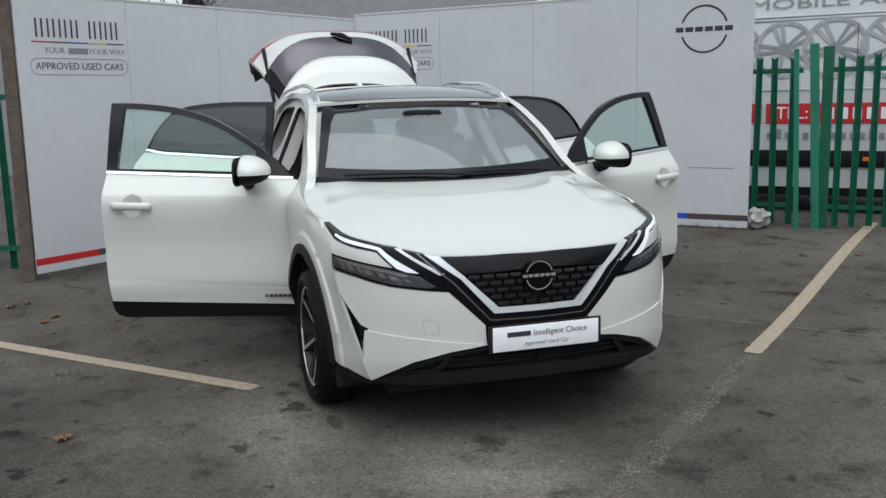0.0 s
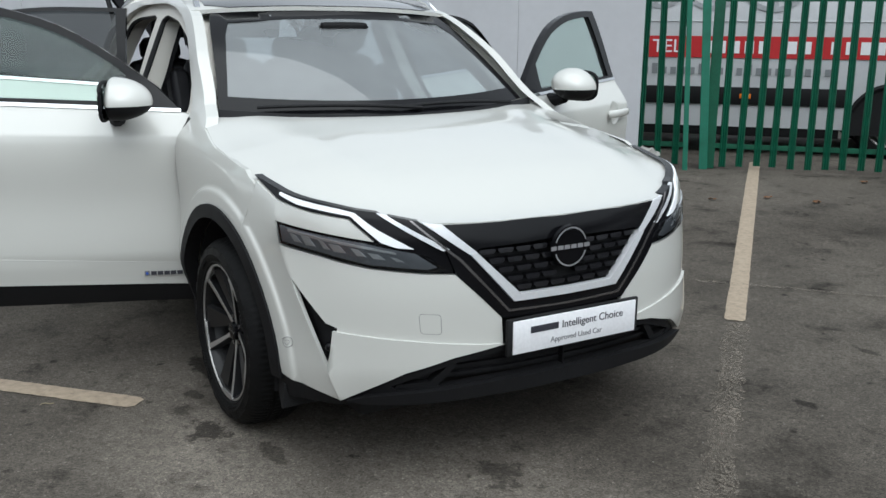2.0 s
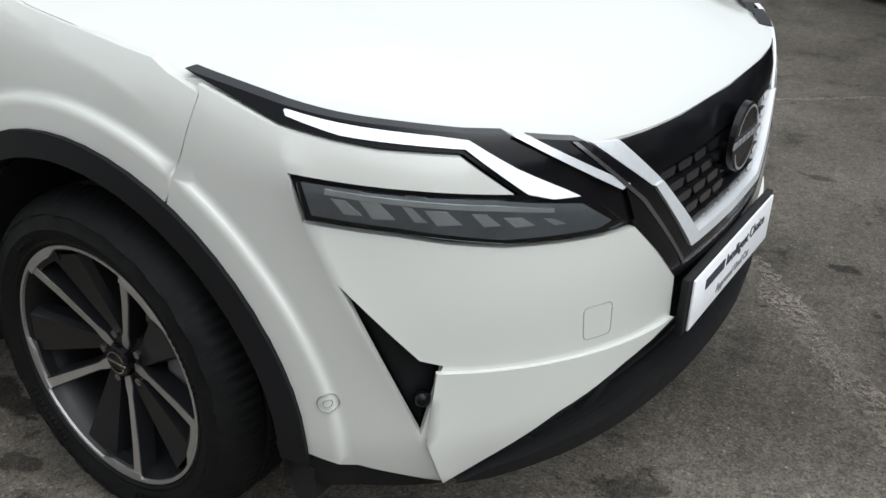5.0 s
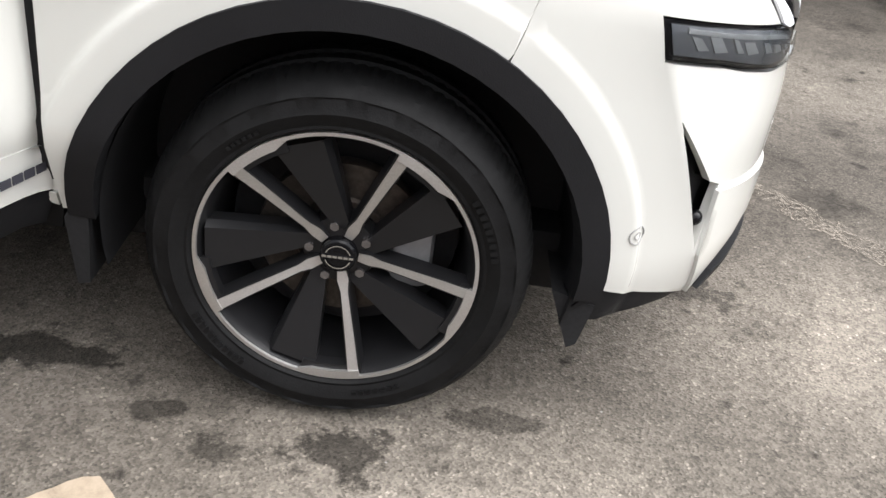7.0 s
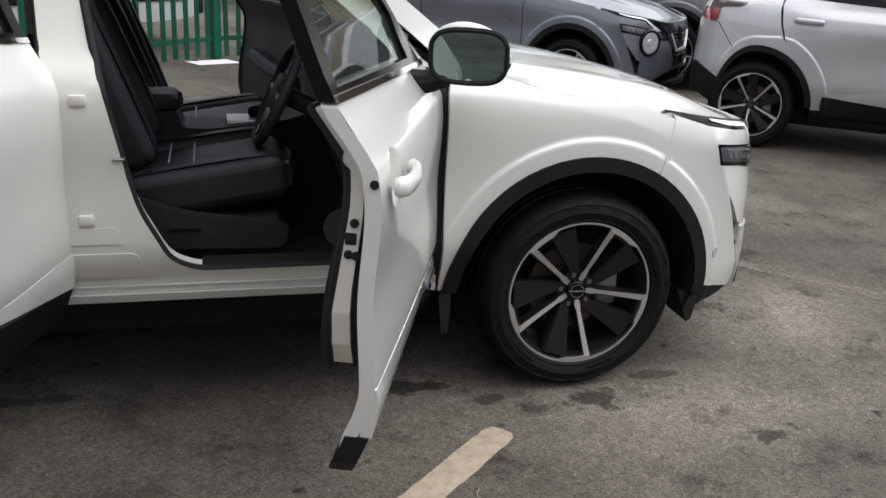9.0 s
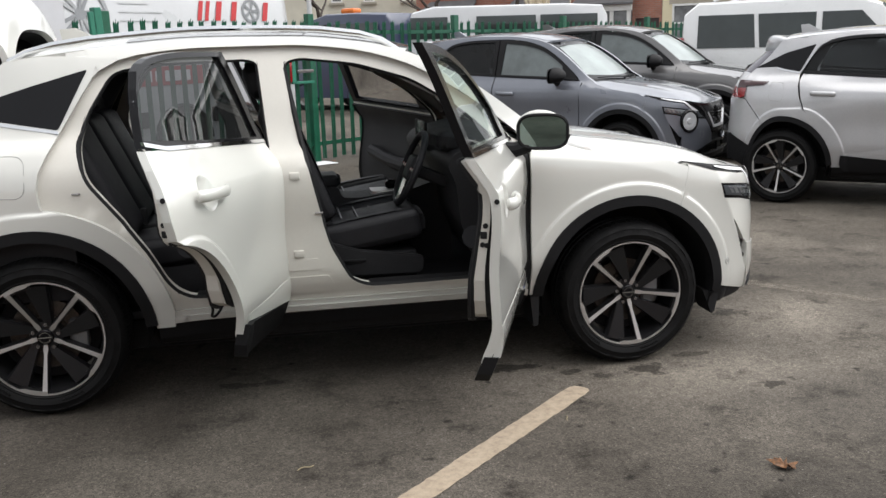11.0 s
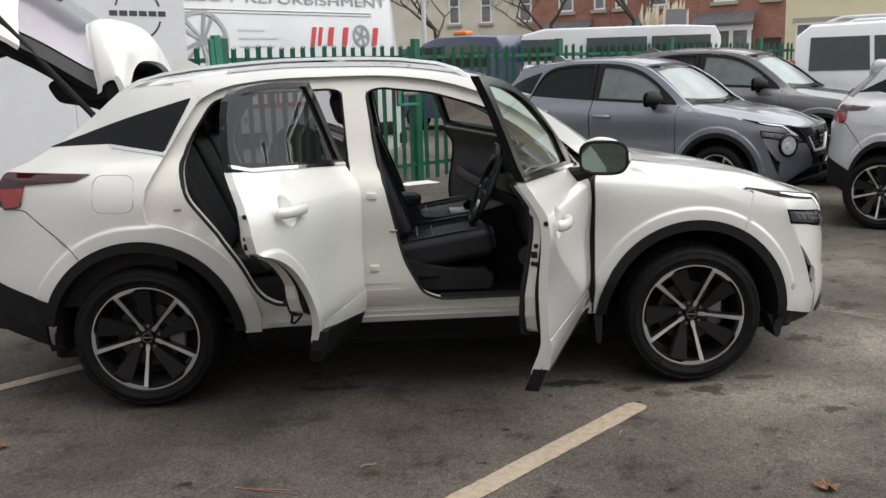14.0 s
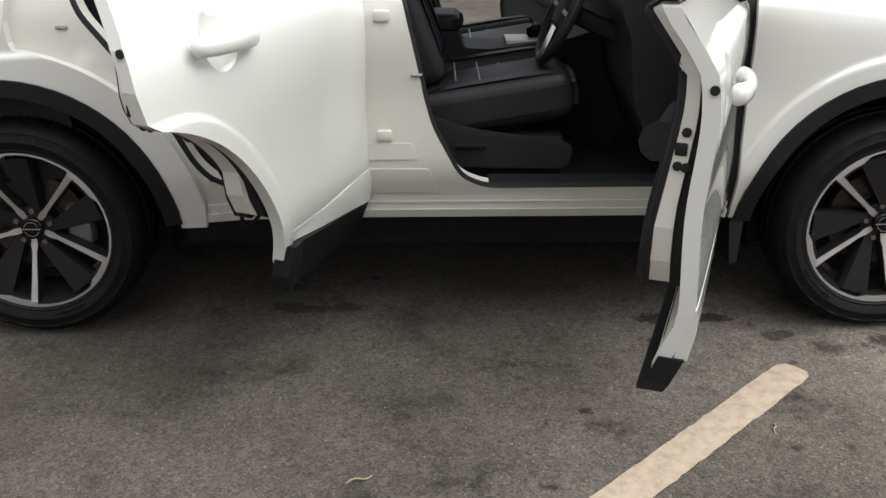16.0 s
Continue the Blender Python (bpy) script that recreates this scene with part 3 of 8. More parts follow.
STATIONS = [
    (0.0, smooth_curve([(0.1, 0.14), (0.2, 0.06), (0.3, 0.005), (0.42, 0.0), (0.6, 0.0), (0.75, 0.012), (0.86, 0.04), (0.93, 0.10), (1.02, 0.22), (1.6, 0.6)])),
    (uf(0.65), smooth_curve([(0.1, 0.14), (0.2, 0.06), (0.3, 0.02), (0.42, 0.0), (0.6, 0.0), (0.75, 0.012), (0.86, 0.03), (0.93, 0.07), (1.02, 0.2), (1.6, 0.6)])),
    (us(0.47), smooth_curve([(0.1, 0.10), (0.25, 0.03), (0.4, 0.002), (0.55, 0.0), (0.75, 0.006), (0.86, 0.012), (0.93, 0.03), (1.0, 0.08), (1.1, 0.2), (1.6, 0.5)])),
    (us(0.1), smooth_curve([(0.1, 0.10), (0.25, 0.04), (0.4, 0.01), (0.6, 0.0), (0.8, 0.004), (0.92, 0.010), (0.97, 0.018), (1.02, 0.036), (1.08, 0.085), (1.2, 0.2), (1.6, 0.45)])),
    (us(-0.7), smooth_curve([(0.1, 0.20), (0.2, 0.15), (0.33, 0.090), (0.42, 0.052), (0.56, 0.006), (0.75, 0.012), (0.95, 0.0), (1.02, 0.006), (1.08, 0.03), (1.15, 0.068), (1.20, 0.092), (1.35, 0.15), (1.55, 0.24), (1.64, 0.30)])),
    (us(-1.6), smooth_curve([(0.1, 0.20), (0.2, 0.15), (0.33, 0.090), (0.42, 0.052), (0.56, 0.006), (0.75, 0.012), (0.95, 0.0), (1.02, 0.006), (1.08, 0.03), (1.15, 0.068), (1.20, 0.092), (1.35, 0.15), (1.55, 0.24), (1.64, 0.30)])),
    (us(-2.6), smooth_curve([(0.1, 0.10), (0.25, 0.05), (0.4, 0.015), (0.6, 0.0), (0.8, 0.0), (0.97, 0.008), (1.05, 0.025), (1.14, 0.075), (1.22, 0.135), (1.35, 0.185), (1.5, 0.245), (1.64, 0.32)])),
    (us(-3.15), smooth_curve([(0.1, 0.14), (0.3, 0.04), (0.45, 0.01), (0.62, 0.0), (0.8, 0.01), (1.0, 0.025), (1.12, 0.05), (1.2, 0.14), (1.35, 0.25), (1.6, 0.36)])),
    (us(-3.45), smooth_curve([(0.1, 0.14), (0.3, 0.04), (0.45, 0.005), (0.62, 0.0), (0.8, 0.02), (1.0, 0.035), (1.15, 0.06), (1.25, 0.12), (1.5, 0.34), (1.6, 0.42)])),
]
WHEEL_R, AXLES = 0.352, (0.0, -2.665)


# the fold that runs down the bumper's corner from the headlamp
fold_u = smooth_curve([(0.25, 0.77), (0.293, 0.785), (0.412, 0.823), (0.688, 0.949), (0.853, 1.022), (0.95, 1.05)])


# the crease along the shoulder, and the outer edge of the flare round each wheel arch
shoulder_z = smooth_curve([(-2.45, 1.060), (-1.6, 1.046), (-0.5, 1.022), (-0.2, 0.998), (0.1, 0.950), (0.3, 0.872)])


def flare_r(ax, x):
    if ax == 0:
        return 0.528
    t = min(max((x + 2.66) / 0.30, 0), 1)
    return 0.538 + 0.055 * t * t * (3 - 2 * t)


def inset(u, z, x):
    for i in range(len(STATIONS) - 1):
        if u <= STATIONS[i + 1][0] or i == len(STATIONS) - 2:
            t = min(max((u - STATIONS[i][0]) / (STATIONS[i + 1][0] - STATIONS[i][0]), 0), 1)
            t = t * t * (3 - 2 * t)
            d = STATIONS[i][1](z) * (1 - t) + STATIONS[i + 1][1](z) * t
            break
    for ax in AXLES:
        r = math.hypot(x - ax, z - WHEEL_R)
        if 0.40 < r < 0.72:
            q = min(max((r - flare_r(ax, x)) / 0.016, 0), 1)
            d -= 0.013 * (1 - q * q * (3 - 2 * q))
    if -2.45 < x < 0.30:
        t = z - shoulder_z(x)
        rise = 0.5 * (t + math.sqrt(t * t + 0.00004))
        d += 0.24 * min(rise, 0.085) * min((0.30 - x) / 0.2, 1) * min((x + 2.45) / 0.3, 1)
    if 0.6 < u < 1.3 and 0.25 < z < 0.95:
        fade = min(max((0.95 - z) / 0.1, 0), 1) * min(max((z - 0.25) / 0.05, 0), 1)
        d -= 0.016 * fade * math.exp(-abs(u - fold_u(z)) / 0.06)
    return d


def body(u, z, deep=0.0):
    """A place on the lower body, deep metres below its skin."""
    x, y = float(np.interp(u, PU, PX)), float(np.interp(u, PU, PY))
    nx, ny = float(np.interp(u, PU, NX)), float(np.interp(u, PU, NY))
    d = inset(u, z, x) + deep
    return (x - nx * d, y - ny * d, z)


# edges of the bonnet and the roof, and the crown between them
hood_edge_z = smooth_curve([(-0.5, 1.125), (-0.3, 1.075), (-0.1, 1.025), (0.1, 1.0), (0.24, 0.98), (0.5, 0.93), (0.7, 0.885), (0.86, 0.862)])
hood_mid_z = smooth_curve([(-0.5, 1.14), (-0.25, 1.107), (0.0, 1.076), (0.3, 1.03), (0.55, 0.970), (0.75, 0.905), (0.86, 0.862)])


# ---------------------------------------------------------------- panels cut from those surfaces
from mathutils.geometry import delaunay_2d_cdt


def inside(px, py, poly):
    """Which points lie in a polygon."""
    res = np.zeros(len(px), bool)
    k = len(poly)
    for i in range(k):
        (x0, y0), (x1, y1) = poly[i], poly[(i + 1) % k]
        if y0 == y1:
            continue
        hit = ((y0 > py) != (y1 > py)) & (px < (x1 - x0) * (py - y0) / (y1 - y0) + x0)
        res ^= hit
    return res


def cut(loop, step):
    out = []
    for i in range(len(loop)):
        a, b = np.array(loop[i], float), np.array(loop[(i + 1) % len(loop)], float)
        k = max(1, int(math.ceil(np.hypot(*(b - a)) / step)))
        out += [tuple(a + (b - a) * j / k) for j in range(k)]
    return out


def fold_lines():
    """Creases of the body, as lines on its surface."""
    out = [[(fold_u(z) + du, z) for z in np.linspace(0.29, 0.93, 26)] for du in (-0.011, 0.0, 0.011)]
    for ax in AXLES:
        for dr in (-0.008, 0.0, 0.008, 0.016, 0.024):
            line = []
            for i in range(45):
                w = radians(180 * i / 44)
                r = flare_r(ax, ax + 0.56 * math.cos(w)) + dr
                line.append((us(ax + r * math.cos(w)), WHEEL_R + r * math.sin(w)))
            out.append(line)
    for dz in (-0.010, -0.003, 0.003, 0.010):
        out.append([(us(x), shoulder_z(x) + dz) for x in np.linspace(-2.44, 0.28, 70)])
    return out


def flat_mesh(outer, holes, step, folds=()):
    loops = [cut(outer, step)] + [cut(h, step) for h in holes]
    pts, edges, rims = [], [], []
    for lp in loops:
        s = len(pts)
        pts += lp
        rims.append(list(range(s, s + len(lp))))
        edges += [(s + i, s + (i + 1) % len(lp)) for i in range(len(lp))]
    bp = np.array(pts)
    for line in folds:
        q = np.array(line)
        ok = inside(q[:, 0], q[:, 1], outer)
        for h in holes:
            ok &= ~inside(q[:, 0], q[:, 1], h)
        ok &= np.min((q[:, None, 0] - bp[None, :, 0]) ** 2 + (q[:, None, 1] - bp[None, :, 1]) ** 2, axis=1) > 0.006 ** 2
        for i in range(len(line)):
            if ok[i]:
                pts.append(line[i])
                if i and ok[i - 1]:
                    edges.append((len(pts) - 2, len(pts) - 1))
    bp = np.array(pts)
    gx, gy = np.arange(bp[:, 0].min() + step / 2, bp[:, 0].max(), step), np.arange(bp[:, 1].min() + step / 2, bp[:, 1].max(), step)
    if len(gx) and len(gy):
        xx, yy = [a.ravel() for a in np.meshgrid(gx, gy)]
        ok = inside(xx, yy, outer)
        for h in holes:
            ok &= ~inside(xx, yy, h)
        xx, yy = xx[ok], yy[ok]
        if len(xx):
            near = np.min((xx[:, None] - bp[None, :, 0]) ** 2 + (yy[:, None] - bp[None, :, 1]) ** 2, axis=1)
            keep = near > (0.45 * step) ** 2
            pts += list(zip(xx[keep], yy[keep]))
    v2, _, tris, ov, _, _ = delaunay_2d_cdt([Vector(p) for p in pts], edges, [], 0, 1e-6)
    back = {}
    for i, src in enumerate(ov):
        for s in src:
            back[s] = i
    c = np.array([[(v2[t[0]][k] + v2[t[1]][k] + v2[t[2]][k]) / 3 for k in (0, 1)] for t in tris])
    ok = inside(c[:, 0], c[:, 1], outer)
    for h in holes:
        ok &= ~inside(c[:, 0], c[:, 1], h)
    return [tuple(v) for v in v2], [t for t, o in zip(tris, ok) if o], [[back[i] for i in r] for r in rims]


def skin(outer, surf, deep=0.02, step=0.05, holes=(), back=False, lift=0.0, soft=0.004, folds=()):
    """Verts and faces of a panel: outline cut from surf(u, v, depth), with turned-in, slightly rounded edges."""
    v2, tris, rims = flat_mesh(outer, holes, step, folds)
    edge = set(i for r in rims for i in r)
    top = [Vector(surf(a, b, -lift + (soft * 0.5 if i in edge else 0))) for i, (a, b) in enumerate(v2)]
    low = [Vector(surf(a, b, deep)) for a, b in v2] if back else None
    n = Vector((0, 0, 0))
    for t in tris:
        a, b, c = (top[i] for i in t)
        w = (b - a).cross(c - a)
        s = top[t[0]] - Vector(surf(*v2[t[0]], deep + 0.02))
        n += Vector((w.dot(s), 0, 0))
    flip = n.x < 0
    faces = [tuple(t[::-1]) if flip else tuple(t) for t in tris]
    vs = list(top)
    if back:
        s = len(vs)
        vs += low
        faces += [tuple(i + s for i in f[::-1]) for f in faces]
        for r in rims:
            for i in range(len(r)):
                a, b = r[i], r[(i + 1) % len(r)]
                faces.append((a, b, b + s, a + s))
    else:
        for r in rims:
            s = len(vs)
            vs += [Vector(surf(*v2[i], deep)) for i in r]
            k = len(r)
            for i in range(k):
                faces.append((r[i], r[(i + 1) % k], s + (i + 1) % k, s + i))
    # turn the rim faces outwards
    used = {}
    for f in faces[:len(tris)]:
        for i in range(3):
            used[(f[i], f[(i + 1) % 3])] = True
    out = []
    for f in faces:
        if len(f) == 4 and (f[0], f[1]) in used:
            f = f[::-1]
        out.append(f)
    # smooth normals straight from the surface
    named, h = Verts(vs), 0.004
    named.normals = []
    for a, b in v2:
        n = (Vector(surf(a + h, b, 0)) - Vector(surf(a - h, b, 0))).cross(Vector(surf(a, b + h, 0)) - Vector(surf(a, b - h, 0)))
        n.normalize()
        if n.dot(Vector(surf(a, b, 0)) - Vector(surf(a, b, 0.02))) < 0:
            n = -n
        named.normals.append(n)
    return named, out


def mirrored(vf):
    out = Verts(Vector((v[0], -v[1], v[2])) for v in vf[0])
    if isinstance(vf[0], Verts):
        out.normals = [Vector((n[0], -n[1], n[2])) for n in vf[0].normals]
    return out, [tuple(f[::-1]) for f in vf[1]]


def rounded(poly, r, n=4):
    """A polygon with its corners rounded; r one radius or one for each corner."""
    out, k = [], len(poly)
    rs = r if isinstance(r, (list, tuple)) else [r] * k
    for i in range(k):
        a, b, c = (np.array(poly[j % k], float) for j in (i - 1, i, i + 1))
        la, lc = np.hypot(*(a - b)), np.hypot(*(c - b))
        q = min(rs[i], la * 0.45, lc * 0.45)
        if q < 1e-4:
            out.append(tuple(b))
            continue
        p0, p1 = b + (a - b) / la * q, b + (c - b) / lc * q
        for j in range(n + 1):
            t = j / n
            out.append(tuple(p0 * (1 - t) ** 2 + 2 * b * t * (1 - t) + p1 * t * t))
    return out


def arc(cx, cz, r, a0, a1, n=14):
    return [(cx + r * math.cos(radians(a0 + (a1 - a0) * i / n)), cz + r * math.sin(radians(a0 + (a1 - a0) * i / n))) for i in range(n + 1)]


def flank(pts):
    return [(us(x), z) for x, z in pts]


def hood_ye(x):
    return -body(us(x), hood_edge_z(x))[1]


hx_y = smooth_curve([(0.0, 0.848), (0.2, 0.842), (0.35, 0.826), (0.434, 0.805), (0.5, 0.782), (0.61, 0.705), (0.66, 0.652), (0.742, 0.575), (0.815, 0.432), (0.845, 0.26)])


def hood(x, y, deep=0.0):
    a = abs(y)
    xe = hx_y(a)
    if x > 0.0:
        # blend from the edge height at this y to the middle height
        t = min(max((xe - x) / 0.34, 0), 1)
        q = 1 - (1 - t) ** 2
        ze = hood_edge_z(xe) if xe > 0.24 else hood_edge_z(x)
        zc = hood_mid_z(x) - 0.085 * (a / 0.87) ** 2.6
        z = ze + (max(zc, ze - 0.01) - ze) * q if a < 0.84 else zc
        t2 = min(max((0.22 - x) / 0.22, 0), 1)
        zb = hood_mid_z(x) + (hood_edge_z(x) - hood_mid_z(x)) * (a / hood_ye(x)) ** 2.6
        z = z * (1 - t2) + zb * t2
    else:
        z = hood_mid_z(x) + (hood_edge_z(x) - hood_mid_z(x)) * (a / hood_ye(x)) ** 2.6
    z += 0.010 * math.exp(-((a - 0.56 - 0.08 * (0.3 - x)) / 0.09) ** 2) * min(max((0.75 - x) / 0.4, 0), 1) * min(max((x + 0.5) / 0.3, 0), 1)
    return (x, y, z - deep)


roof_mid = smooth_curve([(-3.0, 1.535), (-2.7, 1.58), (-2.3, 1.617), (-1.9, 1.636), (-1.5, 1.63), (-1.2, 1.60), (-0.92, 1.545)])
roof_edge = smooth_curve([(-3.0, 1.47), (-2.7, 1.53), (-2.3, 1.575), (-1.9, 1.598), (-1.5, 1.592), (-1.2, 1.562), (-1.0, 1.515), (-0.75, 1.39), (-0.42, 1.145)])


def roof_ye(x):
    return -body(us(x), roof_edge(x))[1]


def roof(x, y, deep=0.0):
    t = (abs(y) / roof_ye(x)) ** 2.4
    z = roof_mid(x) + (roof_edge(x) - roof_mid(x)) * t
    return (x, y * (1 - 0.25 * deep), z - deep)


screen_x = smooth_curve([(1.09, -0.26), (1.2, -0.405), (1.3, -0.545), (1.4, -0.70), (1.5, -0.885), (1.545, -0.99)])


def screen(y, z, deep=0.0):
    bow = 0.24 + 0.1 * (z - 1.1)
    return (screen_x(z) - bow * y * y - deep * 0.8, y, z - deep * 0.6)


# outlines on the right-hand flank, as (x, z)
A_R = 0.474
FENDER = [(-0.492, 0.375), (-0.492, 1.03), (-0.47, 1.105)] + [(x, hood_edge_z(x) - 0.003) for x in (-0.42, -0.3, -0.2, -0.1, 0.0, 0.1, 0.2)] + \
         [(0.235, 0.966), (0.30, 0.945), (0.247, 0.778)] + arc(0, WHEEL_R, A_R, 60, 177, 26)
FRONT_DOOR = rounded([(-0.505, 0.340), (-0.50, 0.95), (-0.485, 1.10), (-0.52, 1.112), (-1.60, 1.160), (-1.608, 1.0), (-1.605, 0.6), (-1.582, 0.345)], [0.02, 0.2, 0.03, 0.02, 0.008, 0.1, 0.2, 0.05])
REAR_DOOR = [(-1.613, 0.325), (-1.618, 0.6), (-1.62, 0.95), (-1.615, 1.162), (-2.0, 1.182), (-2.50, 1.213), (-2.525, 1.15), (-2.50, 1.0), (-2.46, 0.88), (-2.44, 0.862)] + \
            arc(-2.665, WHEEL_R, 0.555, 66, 8, 14) + [(-2.105, 0.40), (-2.095, 0.345), (-2.07, 0.325)]
REAR_DOOR_OPEN = [(-1.613, 0.325), (-1.618, 0.6), (-1.62, 0.95), (-1.615, 1.148), (-2.0, 1.174), (-2.515, 1.213), (-2.555, 1.15), (-2.588, 1.06), (-2.592, 0.98), (-2.575, 0.912)] + \
                 arc(-2.665, WHEEL_R, 0.555, 78, 8, 18) + [(-2.105, 0.40), (-2.095, 0.345), (-2.07, 0.325)]
QUARTER_TOP = [(-2.36, 1.535), (-2.6, 1.54), (-2.76, 1.52), (-2.92, 1.395), (-3.07, 1.29), (-3.22, 1.205), (-3.33, 1.158)]


FOLDS = fold_lines()


DOOR_TOP = smooth_curve([(-2.52, 1.22), (-2.44, 1.36), (-2.34, 1.48), (-2.2, 1.528), (-1.9, 1.552), (-1.56, 1.553), (-1.3, 1.533), (-1.05, 1.472), (-0.85, 1.372), (-0.65, 1.232), (-0.52, 1.125)])


def sector(bm, a0, a1, r0, r1, y0, y1, steps=8, taper=0.0):
    """A curved bar on the wheel's face between two angles; taper narrows it towards a1."""
    rows = []
    for i in range(steps + 1):
        t = i / steps
        w = a0 + (a1 - a0) * t
        ri = r0 + (r1 - r0) * taper * max(0.0, t - 0.75) * 4
        rows.append([bm.verts.new((r * math.cos(w), y, r * math.sin(w))) for r, y in ((ri, y1), (ri, y0), (r1, y0), (r1, y1))])
    for a, b in zip(rows, rows[1:]):
        for k in range(3):
            bm.faces.new((a[k], a[k + 1], b[k + 1], b[k]))
    bm.faces.new(rows[0])
    bm.faces.new(rows[-1][::-1])


def wheel(parent, x, y, right, spin=66, rim_mat=None):
    """Tyre and five-spoke alloy wheel, its face towards -y, then turned for the left-hand side."""
    R = WHEEL_R
    root = new("wheel")
    root.parent = parent
    root.matrix_local = pose(x, y, R, 0, 0, 0 if right else 180)
    seg = 96
    prof = [(0.246, 0.10), (0.252, 0.016), (0.258, 0.001), (0.263, -0.004), (0.268, -0.003), (0.285, -0.012), (0.292, -0.0145), (0.296, -0.0125), (0.316, -0.009), (0.320, -0.0105), (0.326, -0.004), (0.338, 0.011), (0.3465, 0.028), (0.350, 0.045), (0.352, 0.07),
            (0.345, 0.074), (0.345, 0.082), (0.352, 0.086), (0.352, 0.115), (0.345, 0.119), (0.345, 0.127), (0.352, 0.131), (0.352, 0.165), (0.346, 0.18), (0.335, 0.2), (0.30, 0.215), (0.243, 0.21)]
    vs, fs = lathe(prof, seg * 3)
    k = len(prof)
    for i in range(seg * 3):
        for j in (12, 13, 14, 18, 22, 23):
            if i % 3 == 0 or (i % 12 == 1 and j in (11, 12)):
                v = Vector(vs[i * k + j])
                q = Vector((v.x, 0, v.z)).normalized() * (0.0035 if j > 11 else 0.001)
                vs[i * k + j] = (v.x - q.x, v.y + (0.004 if j in (9, 10, 11) else 0.0), v.z - q.z)
        for j in (8, 9, 10):
            if (i // 3 + j) % 4 < 2:
                v = vs[i * k + j]
                vs[i * k + j] = (v[0], v[1] + 0.002, v[2])
    tyre = mesh_ob("tyre", vs, fs, TYRE, root, "black rubber tyre with a blocked shoulder", angle=24)
    marks = bmesh.new()
    for c0, n, step in ((0.2, 9, 0.052), (math.pi + 0.5, 11, 0.045), (2.1, 6, 0.04), (4.9, 7, 0.05)):
        for i in range(n):
            sector(marks, c0 + i * step, c0 + (i + 0.62) * step, 0.276, 0.289 if n > 7 else 0.283, -0.0135, -0.006, 2)
    bmesh.ops.recalc_face_normals(marks, faces=marks.faces[:])
    part("tyre_marking", marks, TYRE, tyre, "raised marks on the sidewall", smooth=False)["kind"] = "stuff"
    rm = rim_mat or SILVER
    mesh_ob("rim", *lathe([(0.2535, 0.03), (0.2555, 0.010), (0.2548, 0.001), (0.2482, 0.001), (0.2472, 0.007)], seg), [rm], root, "machined rim edge")
    mesh_ob("rim_barrel", *lathe([(0.2472, 0.006), (0.243, 0.014), (0.236, 0.03), (0.226, 0.10), (0.222, 0.2)], seg), DARKALLOY, root)
    for i in range(5):
        a = radians(spin + 72 * i)
        ca, sa = math.cos(a), math.sin(a)

        def at(r, da, h):
            return (r * math.cos(a + da), h, r * math.sin(a + da))

        def pt(r, off, h):
            return (r * ca - off * sa, h, r * sa + off * ca)
        # dark blade between two spokes, a folded wedge that widens to the rim
        blade = bmesh.new()
        rows = []
        for k in range(6):
            f = k / 5
            h = 0.050 - 0.040 * f
            near = Vector(at(0.052, -0.60, h)).lerp(Vector(at(0.239, -0.31, h)), f)
            far = Vector(at(0.052, -1.24, h)).lerp(Vector(at(0.239, -0.72, h)), f)
            fold = near.lerp(far, 0.90)
            deep = Vector((0, 0.045, 0))
            rows.append([blade.verts.new(q) for q in (near + deep, near, fold, far + deep * 0.35, far + deep)])
        for u, v in zip(rows, rows[1:]):
            for c in range(4):
                blade.faces.new((u[c], u[c + 1], v[c + 1], v[c]))
        bmesh.ops.recalc_face_normals(blade, faces=blade.faces[:])
        part("blade", blade, DARKALLOY, root, "dark grey blade", angle=18)
        # web from the spoke's foot to the blade along the rim
        web = bmesh.new()
        sector(web, a + 0.06, a - 0.42, 0.226, 0.246, 0.007, 0.03, 8)
        bmesh.ops.recalc_face_normals(web, faces=web.faces[:])
        part("rim_web", web, DARKALLOY, root)
        # bright machined spoke with a dark body behind it
        for nm, grow, lift, material in (("spoke_body", 0.007, 0.0018, DARKALLOY), ("spoke", 0.0, 0.0, rm)):
            bm, rows = bmesh.new(), []
            for r, h, w in ((0.036, 0.044, 0.008), (0.058, 0.041, 0.0105), (0.080, 0.037, 0.0065), (0.125, 0.028, 0.0074), (0.180, 0.017, 0.0086), (0.242, 0.002, 0.0102)):
                h += lift
                rows.append([bm.verts.new(pt(r, o, hh)) for o, hh in ((-w - grow, h + (0.035 if grow else 0.004)), (-w - grow * 0.4, h), (w + grow * 0.4, h), (w + grow, h + (0.035 if grow else 0.004)))])
            for u, v in zip(rows, rows[1:]):
                for c in range(3):
                    bm.faces.new((u[c], u[c + 1], v[c + 1], v[c]))
            bmesh.ops.recalc_face_normals(bm, faces=bm.faces[:])
            part(nm, bm, material, root, "bright machined spoke" if not grow else "", angle=50)
        # machined arc that runs on along the rim from the spoke
        foot = bmesh.new()
        sector(foot, a + 0.045, a - 0.46, 0.2365, 0.2495, 0.0005, 0.012, 12, 1.0)
        bmesh.ops.recalc_face_normals(foot, faces=foot.faces[:])
        part("rim_arc", foot, rm, root, "machined arc at the spoke's foot", angle=50)
        bm = bmesh.new()
        bn = a + radians(36)
